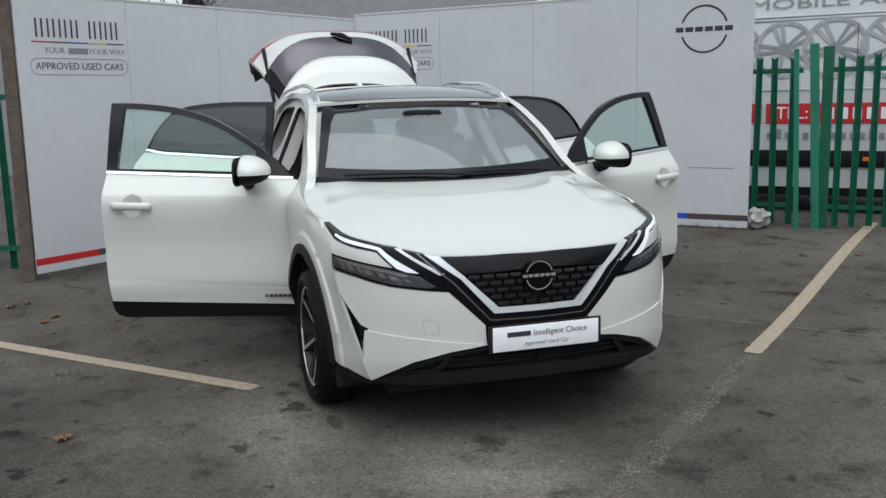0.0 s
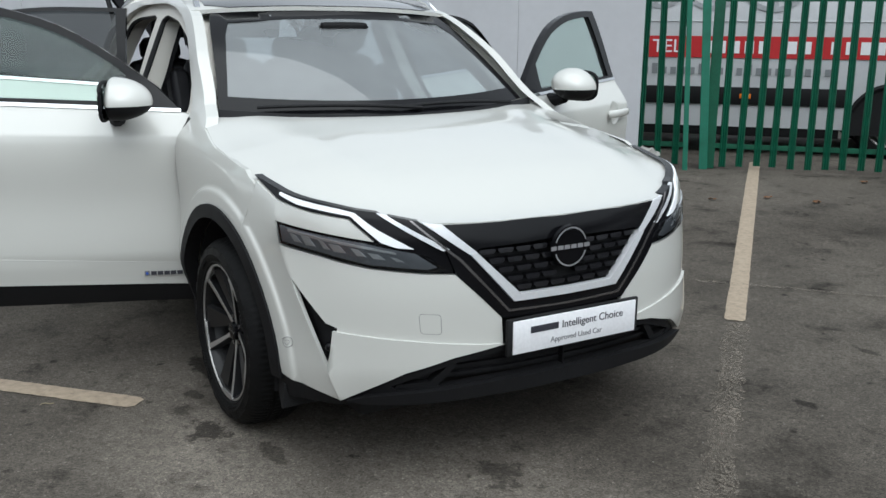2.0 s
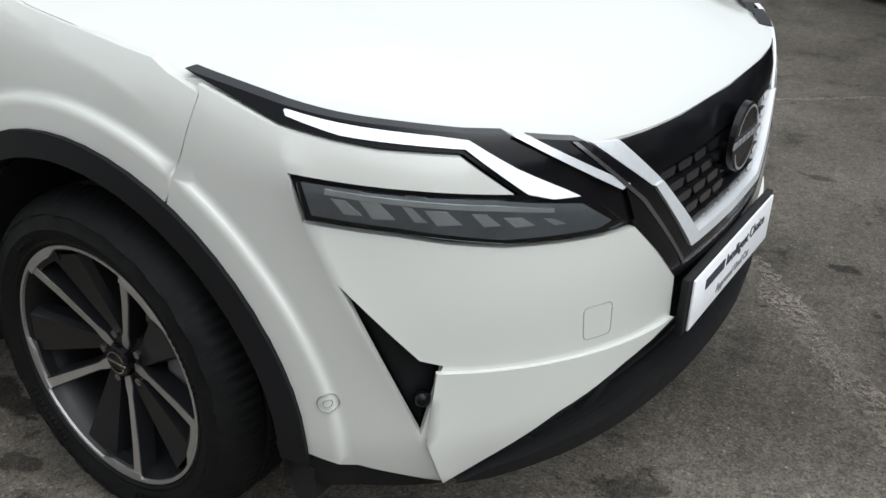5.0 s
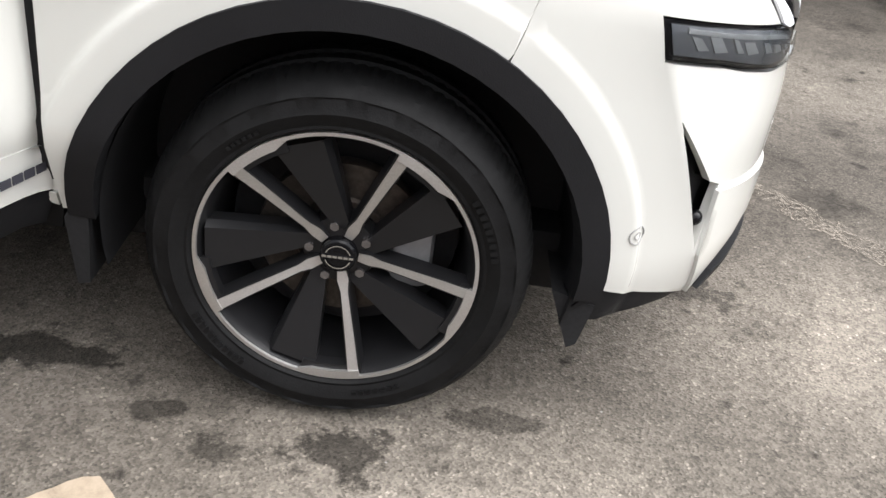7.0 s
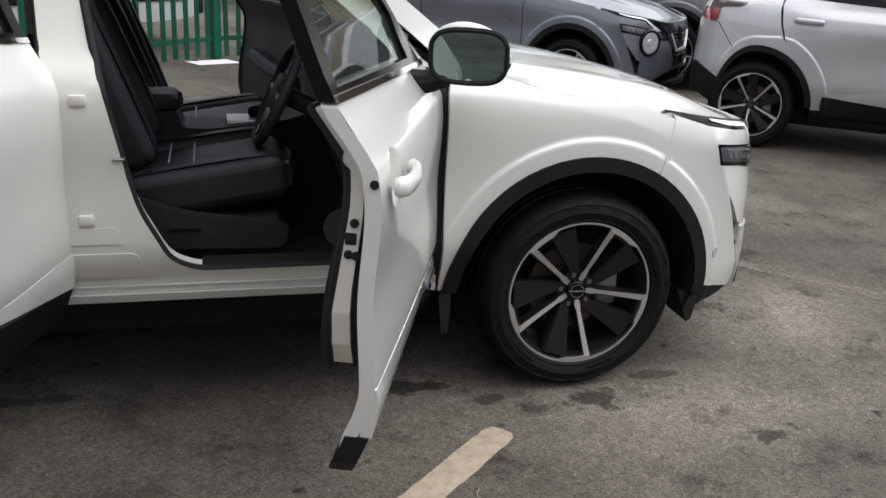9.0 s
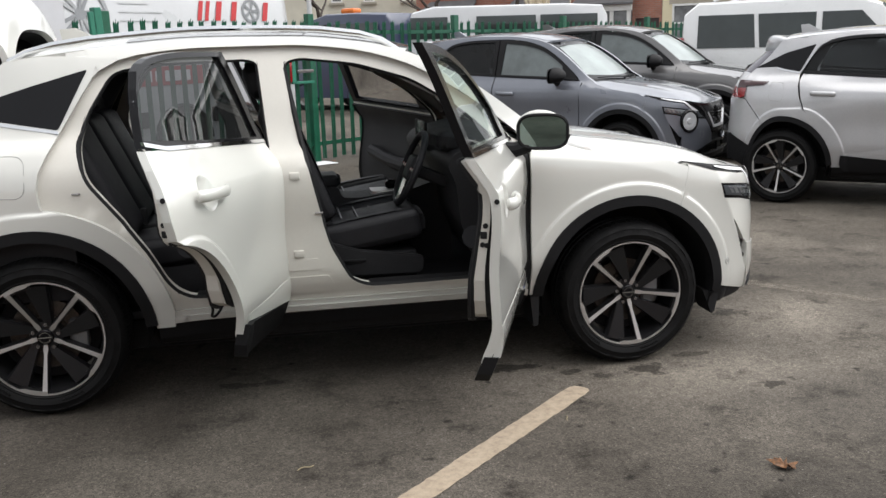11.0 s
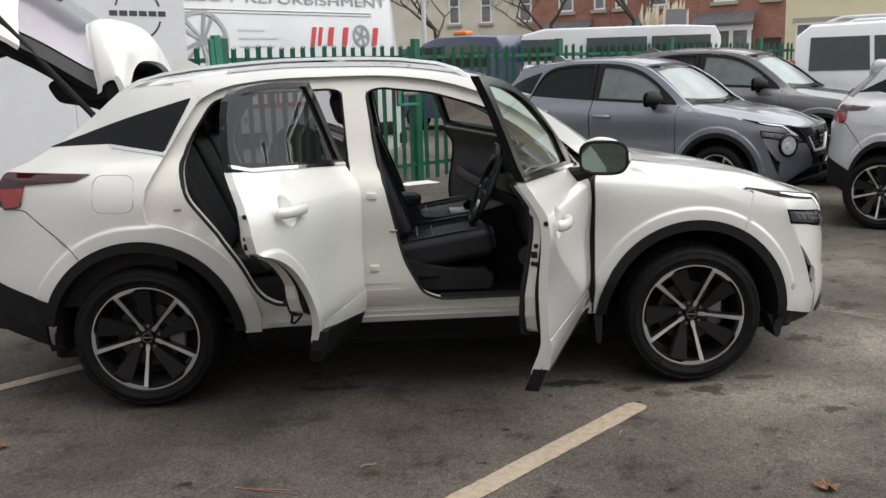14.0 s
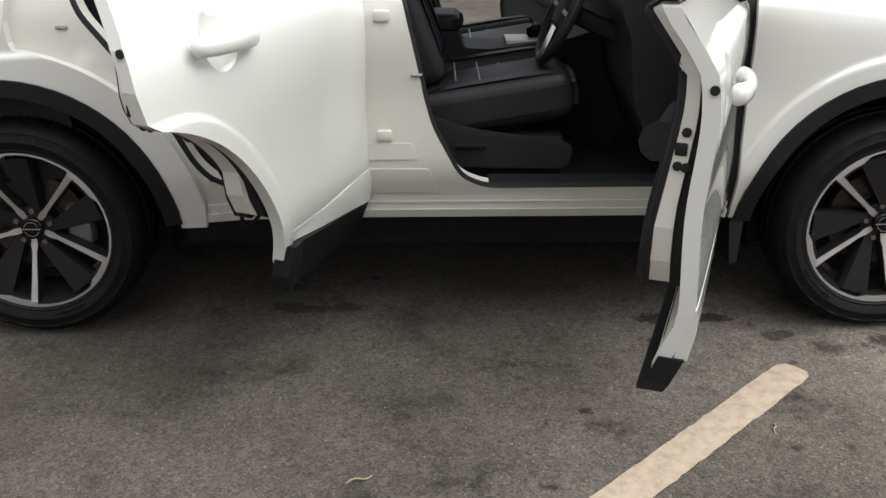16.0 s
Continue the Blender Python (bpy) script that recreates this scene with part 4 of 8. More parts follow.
        bmesh.ops.create_cone(bm, segments=6, radius1=0.010, radius2=0.009, depth=0.02, cap_ends=True, matrix=Matrix.Translation((0.055 * math.cos(bn), 0.052, 0.055 * math.sin(bn))) @ pose(0, 0, 0, 90))
        part("wheel_nut", bm, DARKCHROME, root)
    mesh_ob("hub", *lathe([(0.0, 0.046), (0.02, 0.046), (0.066, 0.056), (0.074, 0.078), (0.07, 0.10)], 32), DARKALLOY, root)
    cap = mesh_ob("centre_cap", *lathe([(0.0, 0.030), (0.030, 0.031), (0.0335, 0.034), (0.0345, 0.052)], 32), GLOSS, root)
    emblem(cap, pose(0, 0.0295, 0, 90), 0.024, CHROME)
    mesh_ob("brake_disc", *lathe([(0.07, 0.095), (0.075, 0.088), (0.085, 0.088), (0.09, 0.095), (0.155, 0.095), (0.158, 0.10), (0.158, 0.12), (0.07, 0.12)], 48), DISC, root, "worn steel brake disc")
    part("brake_caliper", one_box((0.09, 0.070, -0.075), (0.170, 0.14, 0.065), 0.02), CALIPER, root, "grey brake caliper")
    mesh_ob("brake_shield", *lathe([(0.0, 0.15), (0.215, 0.15)], 32), RUBBER, root)
    return root


def build_side(car, sg, paint, detail, opened):
    """Panels of one flank; sg -1: right-hand, 1: left-hand."""
    fix = (lambda vf: vf) if sg < 0 else mirrored

    def p(name, outline, material, parent=car, label="", deep=0.02, step=0.05, holes=(), lift=0.0, under=0.0, back=False):
        vf = skin(outline, lambda u, z, d: body(u, z, d + under), deep, step, holes, back, lift, folds=FOLDS if material is paint else ())
        return mesh_ob(name, *fix(vf), material, parent, label)

    p("front_wing", flank(FENDER), paint, label="painted front wing")
    # wheel arch cladding and liners
    for ax in AXLES:
        a0, a1 = (-3, 178) if ax == 0 else (3, 170)
        ring = arc(ax, WHEEL_R, 0.480, a0, a1, 30) + arc(ax, WHEEL_R, 0.431, a1, a0, 30)
        p("arch_cladding", flank(ring), BLACK, label="black wheel arch cladding", lift=0.010, deep=0.05, step=0.03)
        vs, fs = [], []
        for i in range(33):
            w = radians(-12 + 204 * i / 32)
            for r, y in ((0.43, -0.86), (0.43, -0.70), (0.425, -0.55), (0.10, -0.52)):
                vs.append((ax + r * math.cos(w), y, WHEEL_R + r * math.sin(w)))
        for i in range(32):
            for j in range(3):
                fs.append((i * 4 + j, i * 4 + j + 1, i * 4 + 5 + j, i * 4 + 4 + j))
        mesh_ob("arch_liner", *fix((vs, fs)), RUBBER, car, "black wheel arch liner")
    # quarter panel, rear bumper corner
    edge = arc(-2.665, WHEEL_R, 0.562, 8, 66, 14) + [(-2.452, 0.865), (-2.475, 0.89), (-2.515, 1.0), (-2.535, 1.10), (-2.53, 1.21)]
    if detail:
        edge = arc(-2.665, WHEEL_R, 0.562, 8, 84, 18) + [(-2.615, 0.93), (-2.622, 0.99), (-2.612, 1.06), (-2.580, 1.13), (-2.535, 1.21)]
    quarter = QUARTER_TOP + [(-3.32, 1.10), (-3.30, 1.0), (-3.19, 0.985), (-2.972, 0.80)] + arc(-2.665, WHEEL_R, A_R, 124, 6, 26) + \
        [(-2.192, 0.36), (-2.115, 0.36), (-2.11, 0.43)] + edge + [(-2.455, 1.34), (-2.385, 1.45)]
    p("quarter_panel", flank(quarter), paint, label="painted rear quarter", deep=0.04)
    bumper = [(us(-3.195), 0.978), (us(-3.31), 0.995), (PU[-1], 0.97), (PU[-1], 0.62), (us(-3.40), 0.655), (us(-3.10), 0.545)] + flank(arc(-2.665, WHEEL_R, A_R, 156, 125, 8)) + [(us(-2.9765), 0.795)]
    p("rear_bumper", bumper, paint, label="painted rear bumper corner")
    low = [(us(-3.10), 0.540), (us(-3.40), 0.650), (PU[-1], 0.615), (PU[-1], 0.33), (us(-3.36), 0.40), (us(-3.07), 0.31)] + flank(arc(-2.665, WHEEL_R, A_R, 187, 158, 8))
    p("lower_bumper", low, BLACK, label="black rear lower bumper", lift=0.004)
    lamp = rounded([(us(-2.87), 1.147), (us(-3.31), 1.162), (us(-3.345), 1.08), (us(-3.30), 0.985), (us(-3.21), 1.0), (us(-3.19), 1.105), (us(-2.95), 1.118)], 0.012)
    tl = p("tail_lamp", lamp, DARKRED, label="dark red tail lamp", lift=0.011, deep=0.02, step=0.03)
    red = rounded([(us(-3.19), 1.09), (us(-3.335), 1.085), (us(-3.295), 0.995), (us(-3.21), 1.006)], 0.01)
    vf = skin(red, lambda u, z, d: body(u, z, d), 0.01, 0.03, lift=0.0145)
    mesh_ob("red_lens", *fix(vf), REDLAMP, tl)
    qg = rounded([(-2.405, 1.482), (-2.535, 1.232), (-2.80, 1.277), (-3.13, 1.268), (-2.90, 1.340), (-2.66, 1.412)], 0.015)
    p("quarter_glass", flank(qg), QGLASS, label="dark quarter window", lift=0.003, deep=0.01)
    p("chrome_strip", flank([(-2.53, 1.216), (-2.535, 1.230), (-2.80, 1.276), (-2.79, 1.260)]), CHROME, label="chrome strip", lift=0.006, deep=0.01)
    if sg < 0:
        fuel = rounded([(-2.665, 0.965), (-2.665, 1.135), (-2.855, 1.14), (-2.86, 0.97)], 0.05, 6)
        mesh_ob("fuel_flap", *tube([Vector(body(us(x), z, 0.0006)) for x, z in fuel], 0.0018, 5, closed=True), SEAM, car, "fuel flap seam")
    # door ring with its openings, the rail above the doors and the sill
    ring = [(-0.49, 0.36), (-0.49, 1.08), (-0.56, 1.12)] + [(x, DOOR_TOP(x) + 0.012) for x in np.linspace(-0.66, -2.37, 16)] + [(-2.425, 1.42), (-2.50, 1.31), (-2.60, 1.16), (-2.66, 1.05), (-2.66, 0.92)] + \
        arc(-2.665, WHEEL_R, 0.50, 86, 12, 12) + [(-2.16, 0.36)]
    o1 = rounded([(-0.62, 0.475), (-0.60, 0.75), (-0.60, 1.0), (-0.65, 1.14), (-0.82, 1.29), (-1.0, 1.40), (-1.25, 1.475), (-1.50, 1.505), (-1.575, 1.485), (-1.50, 1.05), (-1.42, 0.68), (-1.33, 0.51), (-1.25, 0.472)], 0.05)
    o2 = rounded([(-1.655, 0.475), (-1.63, 0.8), (-1.66, 1.15), (-1.685, 1.49), (-1.74, 1.505), (-2.16, 1.495), (-2.315, 1.465), (-2.425, 1.29), (-2.465, 1.16), (-2.44, 1.02), (-2.30, 0.84), (-2.20, 0.69), (-2.13, 0.55), (-2.05, 0.475)], 0.05)
    if detail:
        p("door_ring", flank(ring), JAMB if paint is WHITE else paint, label="painted door frame of the body", deep=0.10, under=0.035, holes=[flank(o1), flank(o2)])
        for o in (o1, o2):
            pts = [Vector(body(us(x), z, 0.05)) for x, z in o]
            vf = tube(pts, 0.013, 6, closed=True)
            mesh_ob("door_seal", *fix(vf), RUBBER, car, "black rubber door seal")
        p("pillar_pressing", flank(rounded([(-1.395, 0.462), (-1.425, 0.545), (-1.66, 0.545), (-1.66, 0.462)], 0.02)), JAMB if paint is WHITE else paint, label="raised pressing in the door frame", under=0.0345, deep=0.01, lift=0.005)
        p("pillar_pressing", flank(rounded([(-1.46, 0.575), (-1.475, 0.625), (-1.66, 0.625), (-1.66, 0.575)], 0.012)), JAMB if paint is WHITE else paint, under=0.0345, deep=0.01, lift=0.004)
        p("b_pillar_trim", flank([(-1.44, 0.52), (-1.50, 0.8), (-1.545, 1.12), (-1.57, 1.46), (-1.67, 1.46), (-1.64, 1.1), (-1.62, 0.8), (-1.64, 0.52)]), TRIM, label="black inner pillar trim", under=0.13, deep=0.03)
    p("hinge_pillar", flank([(-0.494, 0.385), (-0.494, 1.08), (-0.55, 1.10), (-0.56, 0.39)]), RUBBER, label="black hinge pillar seal", under=0.02, deep=0.03)
    rail = [(x, roof_edge(x)) for x in np.linspace(-0.43, -2.42, 24)] + [(x, DOOR_TOP(x) + 0.008) for x in np.linspace(-2.36, -0.54, 24)] + [(-0.50, 1.10), (-0.47, 1.095), (-0.42, 1.07), (-0.33, 1.065), (-0.30, 1.075), (-0.35, 1.11)]
    p("roof_side_rail", flank(rail), paint, label="painted roof pillar and side rail", deep=0.05, step=0.04)
    joint = [(-2.33, DOOR_TOP(-2.33) + 0.016), (-2.345, roof_edge(-2.345) - 0.004), (-2.50, roof_edge(-2.50) - 0.004), (-2.455, 1.40), (-2.40, 1.435)]
    p("pillar_joint", flank(joint), paint, label="painted joint of rail and rear pillar", under=0.004, deep=0.02)
    sill = [(-0.50, 0.365), (-2.19, 0.365), (-2.185, 0.30), (-0.52, 0.30)]
    p("sill_cladding", flank(sill), BLACK, label="black sill cladding", under=0.02, deep=0.08)
    p("sill_panel", flank([(-0.50, 0.43), (-2.14, 0.43), (-2.16, 0.37), (-0.50, 0.37)]), paint, under=0.018, deep=0.04)
    p("sill_lip", flank([(-0.50, 0.404), (-2.15, 0.404), (-2.165, 0.376), (-0.50, 0.376)]), paint, label="rounded sill lip", under=0.006, deep=0.03)
    # roof rail bar
    if not detail:
        return
    pts = [Vector((x, -(roof_ye(x) - 0.045), roof(x, roof_ye(x) - 0.045)[2] + h)) for x, h in [(-1.05, -0.01), (-1.12, 0.02), (-1.22, 0.034)] + [(q, 0.036) for q in np.linspace(-1.4, -2.4, 8)] + [(-2.55, 0.03), (-2.66, 0.015), (-2.74, -0.01)]]
    mesh_ob("roof_rail", *fix(tube(pts, 0.014, 8)), CHROME if paint is WHITE else BLACK, car, "slim satin roof rail")


def mirror_parts(door, fix, paint):
    """Door mirror, built at its place on the closed door."""
    c = Vector((-0.76, -1.0, 1.172))
    bm = bmesh.new()
    bmesh.ops.create_uvsphere(bm, u_segments=24, v_segments=16, radius=1)
    for v in bm.verts:
        x, y, z = v.co
        x = x * (0.145 if x > 0 else 0.030)
        y *= 0.116
        z = z * (0.090 if z > 0 else 0.074)
        y += 0.015 * (z / 0.08)
        v.co = c + Vector((x, y, z))
    shell = bm
    vs = [v.co.copy() for v in shell.verts]
    fs = [[v.index for v in f.verts] for f in shell.faces]
    shell.verts.index_update()
    fs = [[v.index for v in f.verts] for f in shell.faces]
    shell.free()
    top = [f for f in fs if sum(vs[i].z for i in f) / len(f) > c.z - 0.014]
    low = [f for f in fs if sum(vs[i].z for i in f) / len(f) <= c.z - 0.014]
    a = mesh_ob("mirror_cover", *fix((vs, top)), paint, door, "painted mirror cover")
    mesh_ob("mirror_base", *fix((vs, low)), BLACK, door, "black lower mirror shell")
    arm = spline([(-0.775, -0.835, 1.095), (-0.772, -0.88, 1.095), (-0.765, -0.94, 1.115)], 4)
    mesh_ob("mirror_arm", *fix(tube(arm, 0.03, 10, radii=[0.036 - 0.0006 * i for i in range(len(arm))])), BLACK, door)
    face = [(c.x - 0.036, c.y + 0.104 * math.cos(w) * abs(math.cos(w)) ** -0.4 if abs(math.cos(w)) > 1e-6 else c.y, c.z + 0.071 * math.sin(w) * (abs(math.sin(w)) ** -0.4 if abs(math.sin(w)) > 1e-6 else 1)) for w in np.linspace(0, 2 * math.pi, 33)[:-1]]
    vs = face + [(c.x - 0.01, q[1] * 1 + (c.y - q[1]) * -0.02, q[2] + (c.z - q[2]) * -0.02) for q in face]
    k = len(face)
    mesh_ob("mirror_glass", *fix((face, [tuple(range(k))])), MIRROR, door, "mirror glass")
    rim = [(c.x - 0.034, q[1], q[2]) for q in face]
    mesh_ob("mirror_rim", *fix(tube(rim, 0.008, 6, closed=True)), BLACK, door)


def build_door(car, sg, front, paint, angle, detail):
    """A side door, hung on its hinge and swung open by angle."""
    fix = (lambda vf: vf) if sg < 0 else mirrored
    hx, hy = (-0.54, -0.875) if front else (-1.645, -0.875)
    outline = FRONT_DOOR if front else REAR_DOOR_OPEN if detail else REAR_DOOR
    slim = 0.0 if front else 0.045
    hinge = Matrix.Translation((hx, hy if sg < 0 else -hy, 0))
    swing = hinge @ Matrix.Rotation(radians(angle) * (1 if sg < 0 else -1), 4, "Z") @ hinge.inverted()
    door = new("front_door" if front else "rear_door")
    door.parent = car
    door.matrix_local = swing

    def p(name, pts, material, label="", deep=0.02, step=0.05, lift=0.0, under=0.0, back=False, holes=()):
        vf = skin(pts, lambda u, z, d: body(u, z, d + under), deep, step, holes, back, lift, folds=FOLDS if material is paint else ())
        return mesh_ob(name, *fix(vf), material, door, label)

    cx = -1.43 if front else -2.30
    z0 = 0.985 if front else 1.035
    oval = [(cx + 0.062 * math.cos(w), z0 + 0.066 * math.sin(w)) for w in np.linspace(0, 2 * math.pi, 29)[:-1]]

    def folded(u, z, d):
        """The skin, whose turned-in edge narrows to a lip below the sill."""
        k = min(max((z - 0.31) / 0.12, 0.15), 1.0)
        return body(u, z, d * k if d > 0 else d)

    def dish(u, z, d):
        x = float(np.interp(u, PU, PX))
        r = min(1, math.hypot((x - cx) / 0.062, (z - z0) / 0.066))
        return body(u, z, d + 0.026 * (1 - r * r))
    vf = skin(flank(outline), folded, 0.036 if detail else 0.02, 0.04, [flank(oval)] if detail else (), folds=FOLDS)
    mesh_ob("door_skin", *fix(vf), paint, door, "painted outer door panel")
    if detail:
        mesh_ob("handle_recess", *fix(skin(flank(oval), dish, 0.03, 0.012)), paint, door, "dished handle recess")
    # cladding along the foot, rising towards the back
    if front:
        clad = [(-0.508, 0.330), (-0.506, 0.405), (-1.596, 0.440), (-1.594, 0.375), (-1.575, 0.345), (-1.54, 0.330)]
        facet = [(-0.507, 0.50), (-0.507, 0.407), (-1.588, 0.437), (-1.598, 0.56)]
    else:
        clad = [(-1.612, 0.325), (-1.612, 0.435), (-1.90, 0.455), (-2.113, 0.475), (-2.120, 0.39), (-2.098, 0.338), (-2.07, 0.322)]
        facet = [(-1.617, 0.55), (-1.616, 0.437), (-1.90, 0.457), (-2.10, 0.477), (-2.10, 0.50), (-1.9, 0.51)]
    p("door_cladding", flank(clad), BLACK, "black lower cladding", lift=0.026, deep=0.030, step=0.04)
    top = ((-0.507, 0.50), (-1.598, 0.56)) if front else ((-1.617, 0.55), (-2.10, 0.49))

    def flared(u, z, d):
        x = float(np.interp(u, PU, PX))
        t = (x - top[0][0]) / (top[1][0] - top[0][0])
        return body(u, z, d - 0.003 - 0.24 * max(0.0, top[0][1] + (top[1][1] - top[0][1]) * t - z))
    mesh_ob("door_facet", *fix(skin(flank(facet), flared, 0.030, 0.03)), paint, door, "creased lower facet")
    # window frame and pane
    if front:
        outer = [(-0.525, 1.115), (-0.545, 1.135)] + [(x, DOOR_TOP(x)) for x in np.linspace(-0.62, -1.608, 14)] + [(-1.603, 1.164)]
        hole = [(-0.73, 1.152)] + [(x, DOOR_TOP(x) - 0.033) for x in np.linspace(-0.75, -1.528, 10)] + [(-1.543, 1.185), (-1.1, 1.168)]
    else:
        outer = [(-1.617, 1.166)] + [(x, DOOR_TOP(x)) for x in np.linspace(-1.62, -2.40, 14)] + [(-2.46, 1.33), (-2.51, 1.22)]
        hole = [(-1.655, 1.191)] + [(x, DOOR_TOP(x) - 0.020) for x in np.linspace(-1.672, -2.34, 10)] + [(-2.432, 1.375), (-2.494, 1.246), (-2.0, 1.207)]
        if detail:
            hole = [(x, z - 0.014 * max(0.0, 1 - (-1.62 - x) / 0.75)) for x, z in hole]
            outer = [(x, z - 0.014 * max(0.0, 1 - (-1.62 - x) / 0.75)) for x, z in outer]
    p("window_frame", flank(outer), GLOSS if detail else BLACK, "gloss black window frame", deep=0.035, step=0.05, holes=[flank(hole)], back=True)
    p("window_pane", flank([(x * 1.0, z) for x, z in hole]), (GLASS if detail else PARKGLASS) if front else DARKGLASS, "clear side glass" if front else "dark privacy glass", under=0.015, deep=0.001, step=0.08)
    strip = [(-0.53, 1.115), (-0.53, 1.128), (-1.60, 1.177), (-1.60, 1.163)] if front else [(-1.616, 1.164), (-1.616, 1.178), (-2.0, 1.198), (-2.505, 1.23), (-2.505, 1.216), (-2.0, 1.184)]
    if detail and not front:
        strip = [(-1.616, 1.150), (-1.616, 1.164), (-2.0, 1.190), (-2.38, 1.216), (-2.505, 1.243), (-2.505, 1.228), (-2.38, 1.201), (-2.0, 1.176)]
    p("chrome_strip", flank(strip), CHROME if detail else GLOSS, "bright belt strip", lift=0.006, deep=0.01, step=0.05)
    # handle with its dished recess
    h = [Vector(body(us(cx + dx), z0 + dz, -lift)) for dx, dz, lift in ((-0.105, 0.004, 0.012), (-0.095, 0.004, 0.030), (-0.05, 0.002, 0.038), (0.02, 0.0, 0.038), (0.085, -0.002, 0.028), (0.105, -0.003, 0.010))]
    pts = spline(h, 4)
    vs, fs = tube(pts, 0.014, 12, radii=[0.012, 0.016] + [0.0185] * 17 + [0.016, 0.012])
    for i, q in enumerate(pts):
        for j in range(12):
            v = Vector(vs[i * 12 + j])
            vs[i * 12 + j] = Vector((v.x, q[1] + (v.y - q[1]) * 0.75, q[2] + (v.z - q[2]) * 1.2))
    mesh_ob("door_handle", *fix((vs, fs)), paint, door, "painted pull handle")
    if front:
        mirror_parts(door, fix, paint if detail else BLACK)
    if detail:
        def shrink(pts, k):
            c = np.mean(np.array(pts), axis=0)
            return [tuple(c + (np.array(q) - c) * np.array([1 - k, 1 - k * 0.7])) for q in pts]

        def lifted(pts, z_min):
            """The outline cut off above the sill, with a rounded foot."""
            kept = [q for q in pts if q[1] > z_min + 0.13]
            i = max(range(len(kept)), key=lambda j: math.dist(kept[j], kept[(j + 1) % len(kept)]))
            a, b = kept[i], kept[(i + 1) % len(kept)]
            s = 1 if b[0] > a[0] else -1
            foot = [(a[0] + s * 0.018, z_min + 0.09), (a[0] + s * 0.055, z_min + 0.03), (a[0] + s * 0.12, z_min), (b[0] - s * 0.12, z_min), (b[0] - s * 0.055, z_min + 0.03), (b[0] - s * 0.018, z_min + 0.09)]
            return kept[:i + 1] + foot + kept[i + 1:]
        def slim_top(z):
            """The door is thinner at its waist than at its foot."""
            return 1 - 0.45 * min(max((z - 0.50) / 0.55, 0.0), 1.0)

        def layer(name, k, foot, material, label, under, deep):
            vf = skin(flank(lifted(shrink(outline, k + slim), foot)), lambda u, z, d: body(u, z, (d + under) * slim_top(z)), deep, 0.06)
            mesh_ob(name, *fix(vf), material, door, label)
        layer("door_shell", 0.058, 0.55, JAMB, "cream inner door shell", 0.070, 0.058)
        layer("door_card", 0.080, 0.53, TRIM, "black moulded door card", 0.126, 0.020)
        layer("gap_filler", 0.075, 0.54, RUBBER, "black rubber gap between skin and shell", 0.046, 0.026)
        # back of the shell, so that the skin is closed from inside
        if front:
            pts = [Vector(body(us(x), z, 0.126 * slim_top(z))) for x, z in lifted(shrink(outline, 0.066), 0.54)]
            mesh_ob("door_seal", *fix(tube(pts, 0.009, 6, closed=True)), RUBBER, door, "black door seal")
        mesh_ob("door_back", *fix(skin(flank(shrink(outline, 0.012)), lambda u, z, d: folded(u, z, 0.033 + d), 0.003, 0.08)), JAMB, door)
        xa, xb = (-0.80, -1.34) if front else (-1.72, -2.28)
        arm = [Vector(body(us(x), z, 0.133)) for x, z in ((xa, 0.76), ((xa + xb) / 2, 0.775), (xb, 0.83))]
        mesh_ob("armrest", *fix(tube(spline(arm, 5), 0.045, 10)), SEAT, door, "black padded armrest")
        spk = [Vector(body(us((xa if front else xb + 0.25) + 0.07 * math.cos(w)), 0.55 + 0.07 * math.sin(w), 0.156)) for w in np.linspace(0, 2 * math.pi, 21)[:-1]]
        mesh_ob("speaker_ring", *fix(tube(spk, 0.006, 5, closed=True)), BLACK, door)
        hb = [Vector(body(us(xa - 0.02 + dx), 0.90 + dz, 0.160 * slim_top(0.9))) for dx, dz in ((-0.06, -0.02), (0.04, -0.02), (0.04, 0.025), (-0.06, 0.025))]
        mesh_ob("inner_handle", *fix(tube(hb, 0.007, 6, closed=True)), CHROME, door, "chrome inner door handle")
        def rear_edge(pts, z):
            """Where an outline's rear edge lies at a height."""
            hit = [a[0] + (b[0] - a[0]) * (z - a[1]) / (b[1] - a[1]) for a, b in zip(pts, pts[1:] + pts[:1]) if (a[1] - z) * (b[1] - z) < 0]
            return min(hit)
        shell, zl = shrink(outline, 0.058 + slim), 0.885 if front else 0.93
        lk = Vector(body(us(rear_edge(shell, zl)), zl, 0.098 * slim_top(zl)))
        bm = bmesh.new()
        box(bm, lk - Vector((0.004, 0.012, 0.013)), lk + Vector((0.03, 0.012, 0.013)), 0.003)
        vs = [v.co.copy() for v in bm.verts]
        bm.verts.index_update()
        fs = [[v.index for v in f.verts] for f in bm.faces]
        bm.free()
        mesh_ob("door_latch", *fix((vs, fs)), RUBBER, door, "black door latch")
        for dz, du, edge in ((0.034, 0.094, shell), (-0.034, 0.096, shell), (-0.036, 0.074, shell), (0.125, 0.022, outline)):
            q = Vector(body(us(rear_edge(edge, zl + dz)), zl + dz, du * slim_top(zl + dz)))
            bm = bmesh.new()
            bmesh.ops.create_cone(bm, segments=12, radius1=0.0095, radius2=0.0095, depth=0.008, cap_ends=True, matrix=Matrix.Translation(q) @ pose(0, 0, 0, 0, 90, 0))
            bm.verts.index_update()
            vf = ([v.co.copy() for v in bm.verts], [[v.index for v in f.verts] for f in bm.faces])
            bm.free()
            mesh_ob("rubber_plug", *fix(vf), RUBBER, door)
    return door


